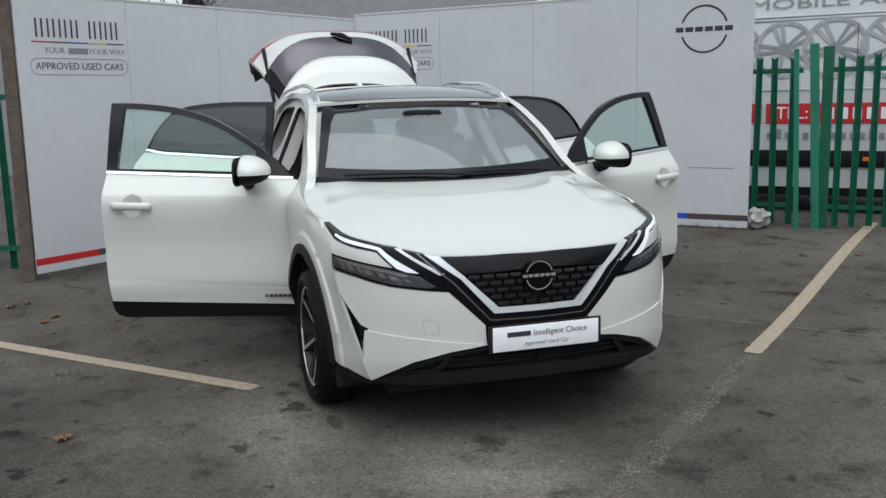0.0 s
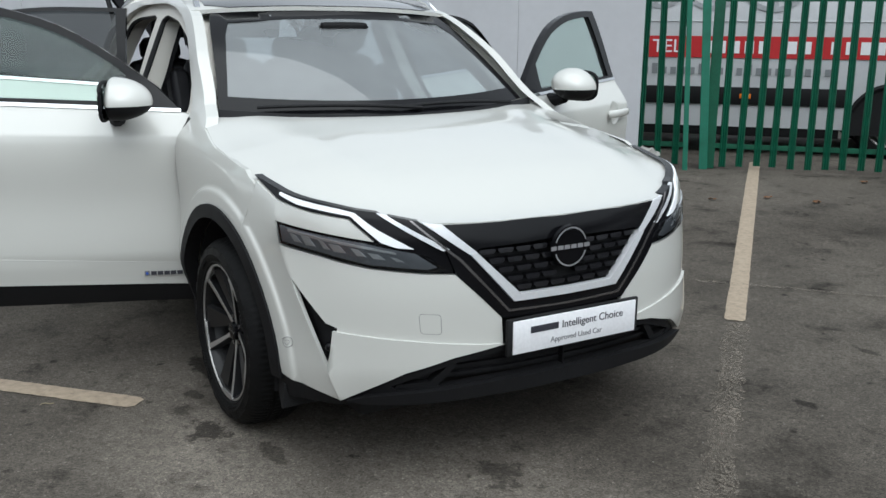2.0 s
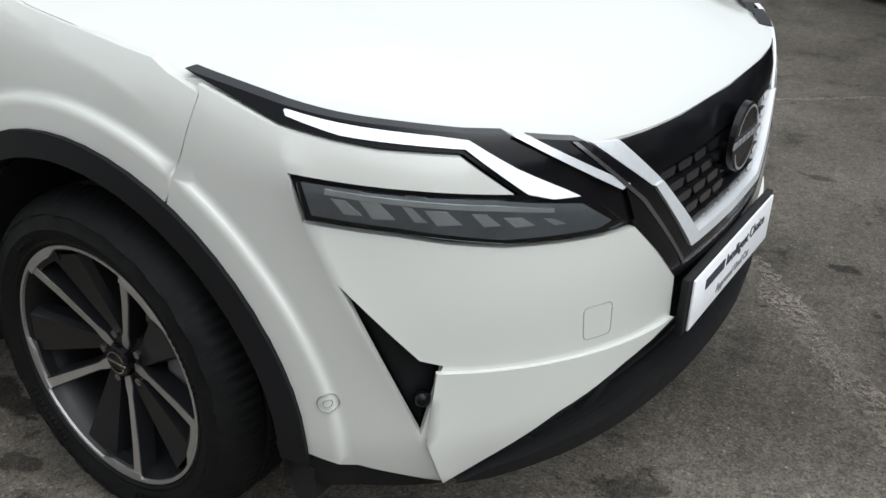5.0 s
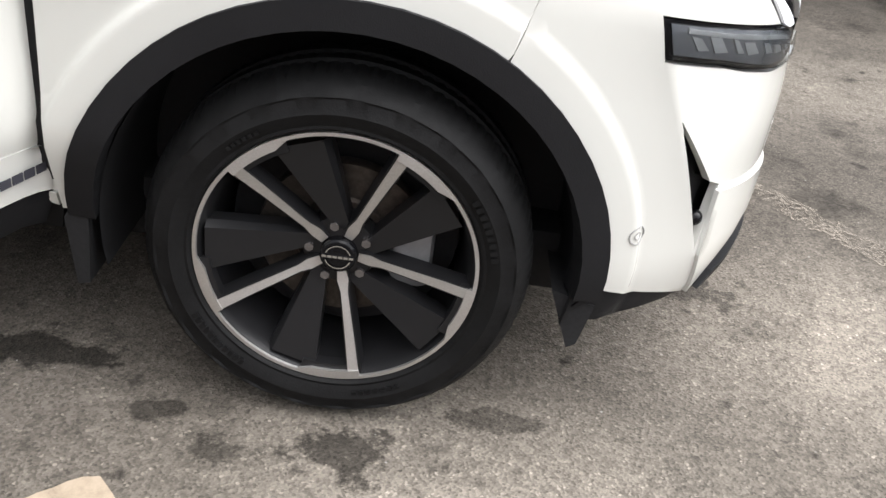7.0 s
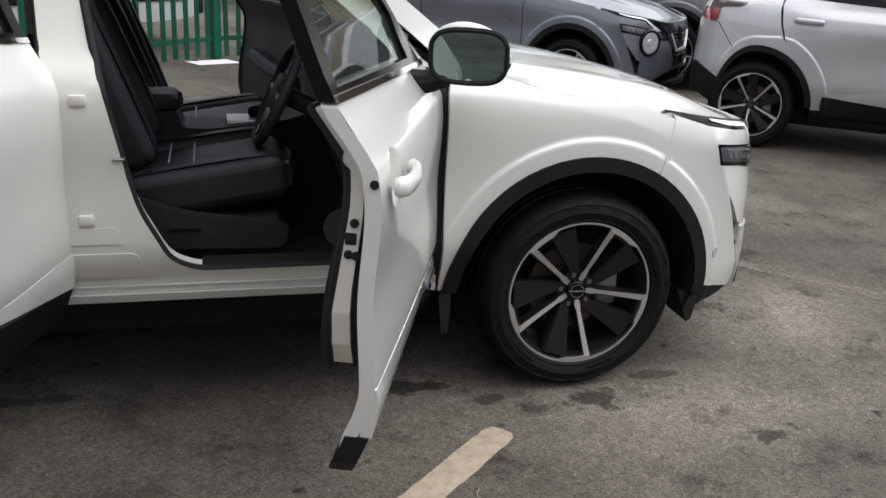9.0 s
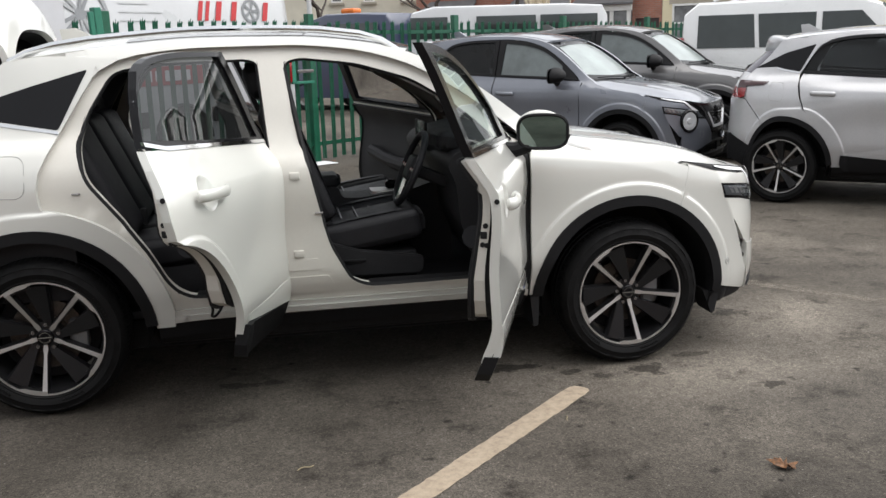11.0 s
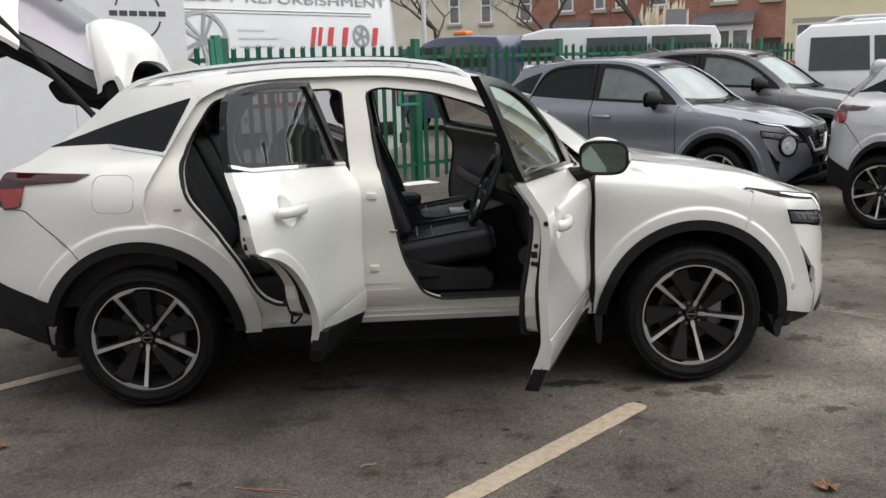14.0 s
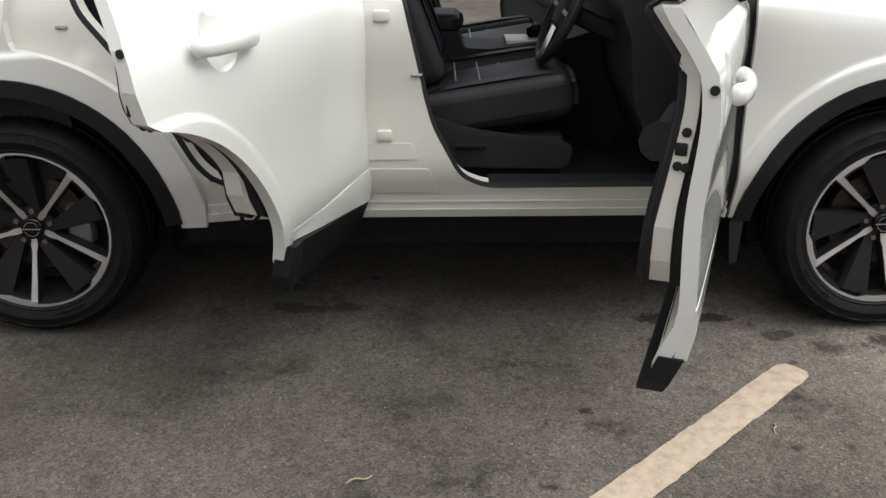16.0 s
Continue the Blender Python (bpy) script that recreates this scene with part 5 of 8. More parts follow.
LAMP = [(1.236, 0.974), (1.06, 0.9465), (0.867, 0.9235), (0.745, 0.907), (0.67, 0.900), (0.56, 0.845), (0.447, 0.785), (0.42, 0.735), (0.417, 0.712), (0.503, 0.717), (0.684, 0.735), (0.79, 0.753), (0.86, 0.768), (1.0, 0.788),
        (1.022, 0.853), (0.85, 0.833), (0.66, 0.811), (0.757, 0.882), (0.89, 0.896), (1.055, 0.922)]
BUMPER = [(us(0.2478), 0.778), (us(0.3012), 0.944), (1.20, 0.958), (1.057, 0.918), (0.892, 0.892), (0.76, 0.878), (0.672, 0.815), (0.85, 0.837), (1.026, 0.858), (1.004, 0.784), (0.86, 0.764), (0.79, 0.749), (0.684, 0.731), (0.503, 0.713), (0.412, 0.706),
          (0.33, 0.630), (0.252, 0.552), (0.245, 0.462), (0.417, 0.438), (0.572, 0.396), (0.70, 0.335), (0.785, 0.293), (0.90, 0.32), (us(0.472), 0.350)]
BUMPER = BUMPER + [(us(x), z) for x, z in arc(0, WHEEL_R, A_R, 4, 59.3, 14)]
FOG = [(0.949, 0.688), (0.826, 0.552), (0.788, 0.538), (0.823, 0.412)]


def build_nose(car, sg, paint, detail):
    fix = (lambda vf: vf) if sg < 0 else mirrored

    def p(name, pts, material, label="", deep=0.02, step=0.035, holes=(), lift=0.0, under=0.0, parent=car):
        return mesh_ob(name, *fix(skin(pts, lambda u, z, d: body(u, z, d + under), deep, step, holes, False, lift, folds=FOLDS if material is paint else ())), material, parent, label)

    p("front_bumper", BUMPER, paint, "painted front bumper corner", holes=[FOG])
    p("bumper_crease", [(0.800, 0.530), (0.531, 0.500), (0.30, 0.470), (0.252, 0.468), (0.245, 0.464), (0.417, 0.440), (0.572, 0.398), (0.70, 0.337), (0.783, 0.296), (0.815, 0.40)], paint, "creased lower bumper facet", lift=0.010, deep=0.002)
    p("fog_recess", [(a * 1.0, b) for a, b in FOG], BLACK, "black air slot", under=0.035, deep=0.02)
    bm = bmesh.new()
    q = Vector(body(0.82, 0.47, 0.02))
    bmesh.ops.create_uvsphere(bm, u_segments=12, v_segments=8, radius=0.016, matrix=Matrix.Translation(q))
    bm.verts.index_update()
    vf = ([v.co.copy() for v in bm.verts], [[v.index for v in f.verts] for f in bm.faces])
    bm.free()
    mesh_ob("fog_lamp", *fix(vf), GLOSS, car, "small fog lamp")
    lamp = p("headlamp", LAMP, GLOSS, "slim black headlamp with boomerang light", under=0.006, deep=0.03)
    light = [(1.045, 0.941), (0.95, 0.928), (0.80, 0.908), (0.742, 0.898), (0.66, 0.850), (0.575, 0.808), (0.545, 0.792), (0.60, 0.797), (0.648, 0.812), (0.752, 0.889), (0.80, 0.895), (0.95, 0.914), (1.04, 0.934)]
    p("daytime_light", light, DRL if detail else SATIN, "lit white boomerang strip", lift=0.001, deep=0.008, parent=lamp)
    refl = [(1.006, 0.845), (0.85, 0.827), (0.70, 0.808), (0.64, 0.796), (0.54, 0.778), (0.47, 0.733), (0.503, 0.727), (0.69, 0.744), (0.86, 0.777), (0.990, 0.796)]
    p("lamp_lens", refl, LAMPGREY, "clear lens over silver reflectors", lift=-0.003, deep=0.01, parent=lamp)
    for i, (a, w, t) in enumerate(((0.935, 0.026, 0.030), (0.885, 0.034, 0.034), (0.835, 0.020, 0.032), (0.780, 0.040, 0.030), (0.715, 0.030, 0.028), (0.655, 0.036, 0.024), (0.595, 0.024, 0.020))):
        zz = 0.744 + (a - 0.56) * 0.135
        p("reflector_fin", [(a - 0.020, zz + 0.004), (a - 0.020 + w, zz + 0.006), (a + w, zz + t), (a + 0.004, zz + t - 0.004)], FACET, parent=lamp, lift=0.001, deep=0.004)
    p("light_guide", [(0.97, 0.838), (0.84, 0.820), (0.70, 0.801), (0.60, 0.782), (0.60, 0.776), (0.70, 0.793), (0.84, 0.812), (0.97, 0.830)], FACET, "pale light guide", parent=lamp, lift=0.002, deep=0.004)
    p("lamp_glass", [(1.010, 0.848), (0.85, 0.830), (0.66, 0.808), (0.50, 0.770), (0.44, 0.725), (0.503, 0.722), (0.684, 0.740), (0.86, 0.773), (0.995, 0.792)], LENS, "clear lamp cover", parent=lamp, lift=0.006, deep=0.002)
    s1 = [(0.665, 0.899), (0.632, 0.894), (0.43, 0.788), (0.452, 0.783)]
    s2 = [(0.518, 0.872), (0.450, 0.863), (0.337, 0.772), (0.365, 0.768)]
    p("chrome_stripe", s1, SATIN if detail else GLOSS, "bright stripe", lift=0.004, deep=0.01)
    p("chrome_stripe", s2, SATIN if detail else GLOSS, "bright stripe", lift=0.004, deep=0.01)
    # the V of gloss black with its chrome inner edge
    v = [(0.632, 0.893), (0.53, 0.876), (0.365, 0.770), (0.213, 0.602), (0.0, 0.600), (0.0, 0.545), (0.25, 0.552), (0.33, 0.630), (0.41, 0.708), (0.44, 0.782)]
    p("grille_v", v, GLOSS, "gloss black V frame", lift=0.002, deep=0.03)
    p("v_line", [(0.560, 0.880), (0.548, 0.878), (0.388, 0.752), (0.226, 0.578), (0.0, 0.574), (0.0, 0.567), (0.230, 0.571), (0.396, 0.748)], DARKCHROME, "thin dark chrome line", lift=0.005, deep=0.006)
    c = [(0.362, 0.768), (0.338, 0.771), (0.186, 0.626), (0.0, 0.624), (0.0, 0.602), (0.211, 0.604)]
    p("chrome_v", c, SATIN, "chrome inner V", lift=0.008, deep=0.02)
    band = [(0.512, 0.871), (0.447, 0.8615), (0.3, 0.860), (0.0, 0.861), (0.0, 0.795), (0.335, 0.785), (0.345, 0.774), (0.452, 0.862)]
    band = [(0.446, 0.8615), (0.3, 0.860), (0.0, 0.861), (0.0, 0.793), (0.325, 0.783), (0.34, 0.774)]
    p("grille_band", band, GLOSS, "gloss black band above the mesh", lift=0.0, deep=0.02)
    p("grille_backing", [(0.345, 0.79), (0.0, 0.80), (0.0, 0.60), (0.19, 0.60)], RUBBER, under=0.045, deep=0.01)
    rows = 5
    for r in range(rows):
        z = 0.770 - r * 0.031
        ymax = 0.325 - (0.772 - z) * 0.98
        x = 0.033 + 0.033 * (r % 2)
        while x < ymax - 0.02:
            cell = [(x - 0.029, z + 0.002), (x - 0.022, z - 0.010), (x + 0.022, z - 0.010), (x + 0.029, z + 0.002), (x + 0.024, z + 0.006), (x - 0.024, z + 0.006)]
            p("grille_slat", cell, PIANO, lift=-0.006, deep=0.035, step=0.1)
            x += 0.066
    # lower intake and lip
    low = [(us(0.472), 0.347), (0.90, 0.316), (0.785, 0.288), (0.70, 0.33), (0.572, 0.391), (0.417, 0.433), (0.245, 0.457), (0.0, 0.462), (0.0, 0.325), (0.3, 0.320), (0.55, 0.305), (0.8, 0.268), (us(0.47), 0.262), (us(0.44), 0.30)]
    hole = [(0.62, 0.345), (0.5, 0.388), (0.41, 0.415), (0.24, 0.438), (0.0, 0.445), (0.0, 0.352), (0.3, 0.348), (0.52, 0.335), (0.60, 0.330)]
    p("lower_bumper", low, BLACK, "black lower bumper", under=0.006, deep=0.03, holes=[[q if q[0] > 0 else (0.002, q[1]) for q in hole]])
    p("intake_backing", hole, RUBBER, under=0.08, deep=0.01)
    for z in (0.366, 0.392, 0.418):
        p("intake_slat", [(0.0, z), (0.0, z + 0.010), (0.56 - (z - 0.3) * 1.6, z + 0.008), (0.56 - (z - 0.3) * 1.6, z - 0.002)], BLACK, under=0.03, deep=0.04)
    p("intake_vane", [(0.61, 0.335), (0.47, 0.335), (0.40, 0.41), (0.425, 0.414), (0.495, 0.352), (0.60, 0.348)], BLACK, "black corner vane", under=0.012, deep=0.04)
    p("front_lip", [(0.0, 0.350), (0.0, 0.300), (0.3, 0.297), (0.55, 0.288), (0.70, 0.288), (0.76, 0.300), (0.70, 0.318), (0.55, 0.330), (0.3, 0.345)], BLACK, "black front lip", lift=0.022, deep=0.05)
    if sg < 0:
        cap = rounded([(0.531, 0.590), (0.461, 0.583), (0.458, 0.518), (0.525, 0.525)], 0.012)
        mesh_ob("tow_cap", *tube([Vector(body(u, z, 0.0005)) for u, z in cap], 0.0014, 5, closed=True), SEAM, car, "towing eye cap seam")
    for (u, z) in ((0.972, 0.467),):
        vs = [Vector(body(u, z, -0.004)), ]
        ring = [Vector(body(u + 0.017 * math.cos(w), z + 0.017 * math.sin(w), -0.001)) for w in np.linspace(0, 2 * math.pi, 19)[:-1]]
        mesh_ob("parking_sensor", *fix(tube(ring, 0.0015, 5, closed=True)), SEAM, car, "round parking sensor")
        ring = [Vector(body(u + 0.007 * math.cos(w), z + 0.007 * math.sin(w), -0.001)) for w in np.linspace(0, 2 * math.pi, 13)[:-1]]
        mesh_ob("parking_sensor", *fix(tube(ring, 0.001, 5, closed=True)), SEAM, car)


def hood_rear(y):
    """The bonnet's rear edge, bowed forwards in the middle."""
    return -0.190 - 0.435 * y * y + 0.066 * y ** 4


def build_shell(car, paint, detail, roof_mat, tailgate_open):
    # dark liner under the panel gaps
    for sg in (-1, 1):
        fix = (lambda vf: vf) if sg < 0 else mirrored
        liner = [(0.0, 0.35), (0.0, 0.84), (0.45, 0.84), (0.75, 0.86), (1.2, 0.93), (us(-0.1), 0.98), (us(-0.48), 1.06), (us(-0.48), 0.86)] + flank(arc(0, WHEEL_R, 0.52, 120, 30, 8)) + [(us(0.50), 0.35)]
        mesh_ob("inner_wing", *fix(skin(liner, lambda u, z, d: body(u, z, d + 0.05), 0.01, 0.08)), RUBBER, car)
    # bonnet
    side = [(x, hood_ye(x) - 0.007) for x in np.linspace(-0.44, 0.24, 14)]
    nose = [(hx_y(y) - 0.004, y) for y in np.linspace(0.845, 0.0, 22)]
    half = [(x, y) for x, y in side if x < 0.23] + nose
    full = [(x, -y) for x, y in half] + [(x, y) for x, y in half[::-1][1:]]
    rear = [(hood_rear(y), y) for y in np.linspace(0.74, -0.74, 13)]
    vf = skin(full + rear, hood, 0.025, 0.045)
    mesh_ob("bonnet", *vf, paint, car, "painted bonnet")
    # roof
    xs = np.linspace(-1.02, -2.70, 18)
    edge = [(x, roof_ye(x) - 0.002) for x in xs]
    fr = [(-1.0 + 0.07 * (1 - (y / 0.58) ** 2), y) for y in np.linspace(0.5, -0.5, 9)]
    out = edge[::-1] + fr + [(x, -y) for x, y in edge]
    side_g = [(x, roof_ye(x) - 0.075) for x in np.linspace(-1.06, -2.25, 9)]
    pano = side_g[::-1] + [(-0.998 + 0.065 * (1 - (y / 0.56) ** 2), y) for y in np.linspace(0.5, -0.5, 9)] + [(x, -y) for x, y in side_g]
    mesh_ob("roof_panel", *skin(out, roof, 0.02, 0.08), roof_mat, car, "painted roof")
    mesh_ob("roof_glass", *skin(pano, roof, 0.006, 0.08, lift=0.004), ROOFGLASS if detail else roof_mat, car, "dark panoramic roof glass")
    fin = bmesh.new()
    prism([(-2.42, roof_mid(-2.42) - 0.01), (-2.62, roof_mid(-2.62) - 0.01), (-2.635, roof_mid(-2.62) + 0.078), (-2.56, roof_mid(-2.6) + 0.082)], -0.018, 0.018, bm=fin)
    part("aerial_fin", fin, paint, car, "painted shark-fin aerial")
    # windscreen
    ws = [(y, 1.095 + 0.03 * (y / 0.7) ** 2) for y in np.linspace(-0.735, 0.735, 12)] + [(0.67, 1.32), (0.62, 1.45), (0.575, 1.525), (0.3, 1.548), (0.0, 1.555), (-0.3, 1.548), (-0.575, 1.525), (-0.62, 1.45), (-0.67, 1.32)]
    mesh_ob("windscreen", *skin(ws, screen, 0.001, 0.09), SCREEN if detail else DEWY, car, "clear windscreen")
    c = np.array([0, 1.31])
    inner = [tuple(c + (np.array(q) - c) * np.array([0.93, 0.74])) for q in ws]
    mesh_ob("screen_border", *skin(ws, screen, 0.004, 0.06, holes=[inner], lift=0.003), GLOSS, car, "black ceramic screen border")
    sens = rounded([(-0.13, 1.515), (0.13, 1.515), (0.09, 1.44), (-0.09, 1.44)], 0.02)
    mesh_ob("sensor_housing", *skin(sens, screen, 0.03, 0.05, lift=-0.008), BLACK, car)
    def cowl(y, s, d):
        xs, xh = screen(y, 1.10)[0], hood_rear(y) + 0.03
        return (xs + (xh - xs) * s, y, 1.10 - 0.04 * s + 0.03 * (y / 0.7) ** 2 - d)
    mesh_ob("cowl", *skin([(-0.76, 0.0), (0.76, 0.0), (0.76, 1.0), (-0.76, 1.0)], cowl, 0.02, 0.08), BLACK, car, "black cowl below the windscreen")
    for y0, y1 in ((-0.60, 0.10), (0.02, 0.62)):
        pts = [Vector(screen(y0 + (y1 - y0) * t, 1.108 + 0.04 * t * (1 - t) + (0.018 if y0 < -0.1 else 0.008) * (1 - t), -0.02)) for t in np.linspace(0, 1, 8)]
        mesh_ob("wiper", *tube(pts, 0.008, 6), RUBBER, car, "black wiper blade")
    # inner closing: floor, engine bay, dark underside
    part("underbody", one_box((-3.2, -0.64, 0.19), (0.62, 0.64, 0.34), 0.03), RUBBER, car, "dark underbody")
    part("floor_pan", one_box((-2.22, -0.72, 0.23), (-0.46, 0.72, 0.34), 0.03), RUBBER, car, "dark floor pan")
    for sg in (-1, 1):
        build_nose(car, sg, paint, detail)
    # badge and front plate
    b = new("front_badge")
    b.parent = car
    b.matrix_local = Matrix.Translation((0.889, 0.0, 0.762)) @ pose(0, 0, 0, 90, 0, 90)
    emblem(b, Matrix.Translation((0, 0, 0.004)), 0.066, SMOKED)
    bm = bmesh.new()
    bmesh.ops.create_cone(bm, segments=40, radius1=0.072, radius2=0.070, depth=0.012, cap_ends=True, matrix=Matrix.Translation((0, 0, -0.004)))
    part("badge_disc", bm, GLOSS, b, "gloss black badge disc")
    # tailgate
    prof_c = [(-2.705, 1.578), (-2.755, 1.67), (-2.795, 1.785), (-2.845, 1.866), (-2.915, 1.894), (-2.985, 1.892), (-3.025, 1.878), (-3.08, 1.915), (-3.21, 2.015), (-3.33, 2.09), (-3.46, 2.125), (-3.56, 2.12), (-3.70, 2.06), (-3.86, 1.965), (-3.93, 1.93)]
    wid = [0.57, 0.57, 0.57, 0.57, 0.565, 0.56, 0.56, 0.575, 0.62, 0.67, 0.72, 0.74, 0.72, 0.69, 0.67]
    drop = [0.05, 0.06, 0.08, 0.12, 0.15, 0.15, 0.13, 0.085, 0.10, 0.12, 0.13, 0.13, 0.12, 0.11, 0.10]
    if not tailgate_open:
        turn = Matrix.Translation((-2.705, 0, 1.578)) @ Matrix.Rotation(radians(-68), 4, "Y") @ Matrix.Translation((2.705, 0, -1.578))
    pc = spline([(a, b2, w, d) for (a, b2), w, d in zip(prof_c, wid, drop)], 3)
    gate = new("tailgate")
    gate.parent = car
    if not tailgate_open:
        gate.matrix_local = turn
    ny = 18
    last = len(pc) - 1

    def gate_part(name, i0, i1, material, label, lift=0.0, narrow=0.0, thick=0.03):
        vs, fs = [], []
        for i in range(i0, i1 + 1):
            x, z, w, d = pc[i]
            a, b2 = pc[max(i - 1, 0)], pc[min(i + 1, len(pc) - 1)]
            t = Vector((b2[0] - a[0], 0, b2[1] - a[1])).normalized()
            n = Vector((t.z, 0, -t.x))
            for s in (lift, lift - thick):
                for j in range(ny + 1):
                    q = -1 + 2 * j / ny
                    y = q * (w - narrow)
                    g = max(i - 18, 0) / (last - 18)
                    f = min(i / 18, 1)
                    droop = 0.31 * (0.55 + 0.45 * f) * (1 - g) ** 1.3 + 0.11 * min(g * 3, 1)
                    e = abs(y / w)
                    vs.append(Vector((x + 0.15 * f * (1 - g) * e ** 2.2, y, z - droop * e ** 3.6 - 0.03 * e ** 2)) + n * s)
        k = (ny + 1) * 2
        for i in range(i1 - i0):
            for j in range(ny):
                fs.append((i * k + j, i * k + j + 1, (i + 1) * k + j + 1, (i + 1) * k + j))
                o = ny + 1
                fs.append((i * k + o + j, (i + 1) * k + o + j, (i + 1) * k + o + j + 1, i * k + o + j + 1))
            fs.append((i * k, (i + 1) * k, (i + 1) * k + ny + 1, i * k + ny + 1))
            fs.append((i * k + ny, i * k + 2 * ny + 1, (i + 1) * k + 2 * ny + 1, (i + 1) * k + ny))
        for i in (0, i1 - i0):
            for j in range(ny):
                fs.append((i * k + j, i * k + ny + 1 + j, i * k + ny + 2 + j, i * k + j + 1))
        ob = mesh_ob(name, vs, fs, material, gate, label)
        bm = bmesh.new()
        bm.from_mesh(ob.data)
        bmesh.ops.recalc_face_normals(bm, faces=bm.faces[:])
        bm.to_mesh(ob.data)
        bm.free()
        return ob
    gate_part("spoiler", 3, 18, paint, "painted roof spoiler", thick=0.03)
    gate_part("window_surround", 18, 26, GLOSS, "black window surround", lift=-0.006)
    gate_part("rear_window", 18, 26, REARGLASS, "tinted rear window reflecting the sky", lift=0.001, narrow=0.045, thick=0.006)
    gate_part("gate_panel", 26, last, paint, "painted tailgate panel", thick=0.022)
    gate_part("gate_lamp_band", 30, 34, REDLAMP, "red light band", lift=0.004, thick=0.012)
    gate_part("gate_lining", 3, last, BLACK, "black tailgate lining", lift=-0.034, narrow=0.022, thick=0.07)
    if tailgate_open:
        part("hinge_trim", prism(rounded([(-2.75, 1.54), (-2.93, 1.59), (-3.08, 1.61), (-3.17, 1.56), (-3.12, 1.47), (-2.95, 1.44), (-2.80, 1.37)], 0.03), -0.42, 0.42), BLACK, gate, "black inner trim at the gate's hinge")
    mesh_ob("rear_wiper", *tube([Vector((pc[26][0] - 0.02, -0.06, pc[26][1] + 0.028)), Vector((pc[25][0], 0.02, pc[25][1] + 0.036)), Vector((pc[24][0], 0.10, pc[24][1] + 0.02))], 0.016, 8, radii=[0.012, 0.021, 0.013]), BLACK, gate, "black rear wiper")
    if tailgate_open:
        for sg in (-1, 1):
            mesh_ob("gas_strut", *tube([Vector((-2.89, sg * 0.60, 1.40)), Vector((-3.36, sg * 0.63, 1.97))], 0.016, 8), BLACK, car, "black tailgate strut")


def crossover(name, label, at, paint, detail=False, roof_mat=None, group="", angles=None, gate=False, scale=None, rim=None):
    car = thing(name, label, "car", group, at=at)
    if scale:
        car.matrix_world = at @ Matrix.Diagonal((*scale, 1))
    build_shell(car, paint, detail, roof_mat or paint, gate)
    for sg in (-1, 1):
        build_side(car, sg, paint, detail, bool(angles))
        for front in (True, False):
            a = angles[(0 if sg < 0 else 2) + (0 if front else 1)] if angles else 0
            build_door(car, sg, front, paint, a, detail)
        for x in AXLES:
            wheel(car, x, sg * 0.897, sg < 0, 66 if x == 0 else 49, rim_mat=rim)
    return car




# ---------------------------------------------------------------- the white crossover with its cabin
main_car = crossover("crossover_car", "pearl white crossover with every door and the tailgate open", Matrix(), WHITE, True, angles=(69.3, 67, 66, 73), gate=True)


def pad(size, bevel, m, segments=4, taper=0.0):
    """A stuffed pad: a box with soft edges, narrower towards its top by taper."""
    bm = bmesh.new()
    s = Vector(size)
    bmesh.ops.create_cube(bm, size=1.0, matrix=Matrix.Diagonal((*s, 1)))
    bmesh.ops.subdivide_edges(bm, edges=bm.edges[:], cuts=3, use_grid_fill=True)
    for v in bm.verts:
        k = 1 - taper * (v.co.z / s.z + 0.5)
        v.co.x *= 1
        v.co.y *= k
        q = [1 - (2 * abs(v.co[i]) / s[i]) ** 2 for i in range(3)]
        for i in range(3):
            o = [q[j] for j in range(3) if j != i]
            if abs(v.co[i]) > s[i] * 0.49:
                v.co[i] *= 1 + 0.10 * min(1, max(o[0], 0)) * max(o[1], 0)
    bmesh.ops.bevel(bm, geom=[e for e in bm.edges if e.calc_face_angle(0) > 0.9], offset=bevel, segments=segments, profile=0.5, affect="EDGES")
    bmesh.ops.transform(bm, matrix=m, verts=bm.verts[:])
    return bm


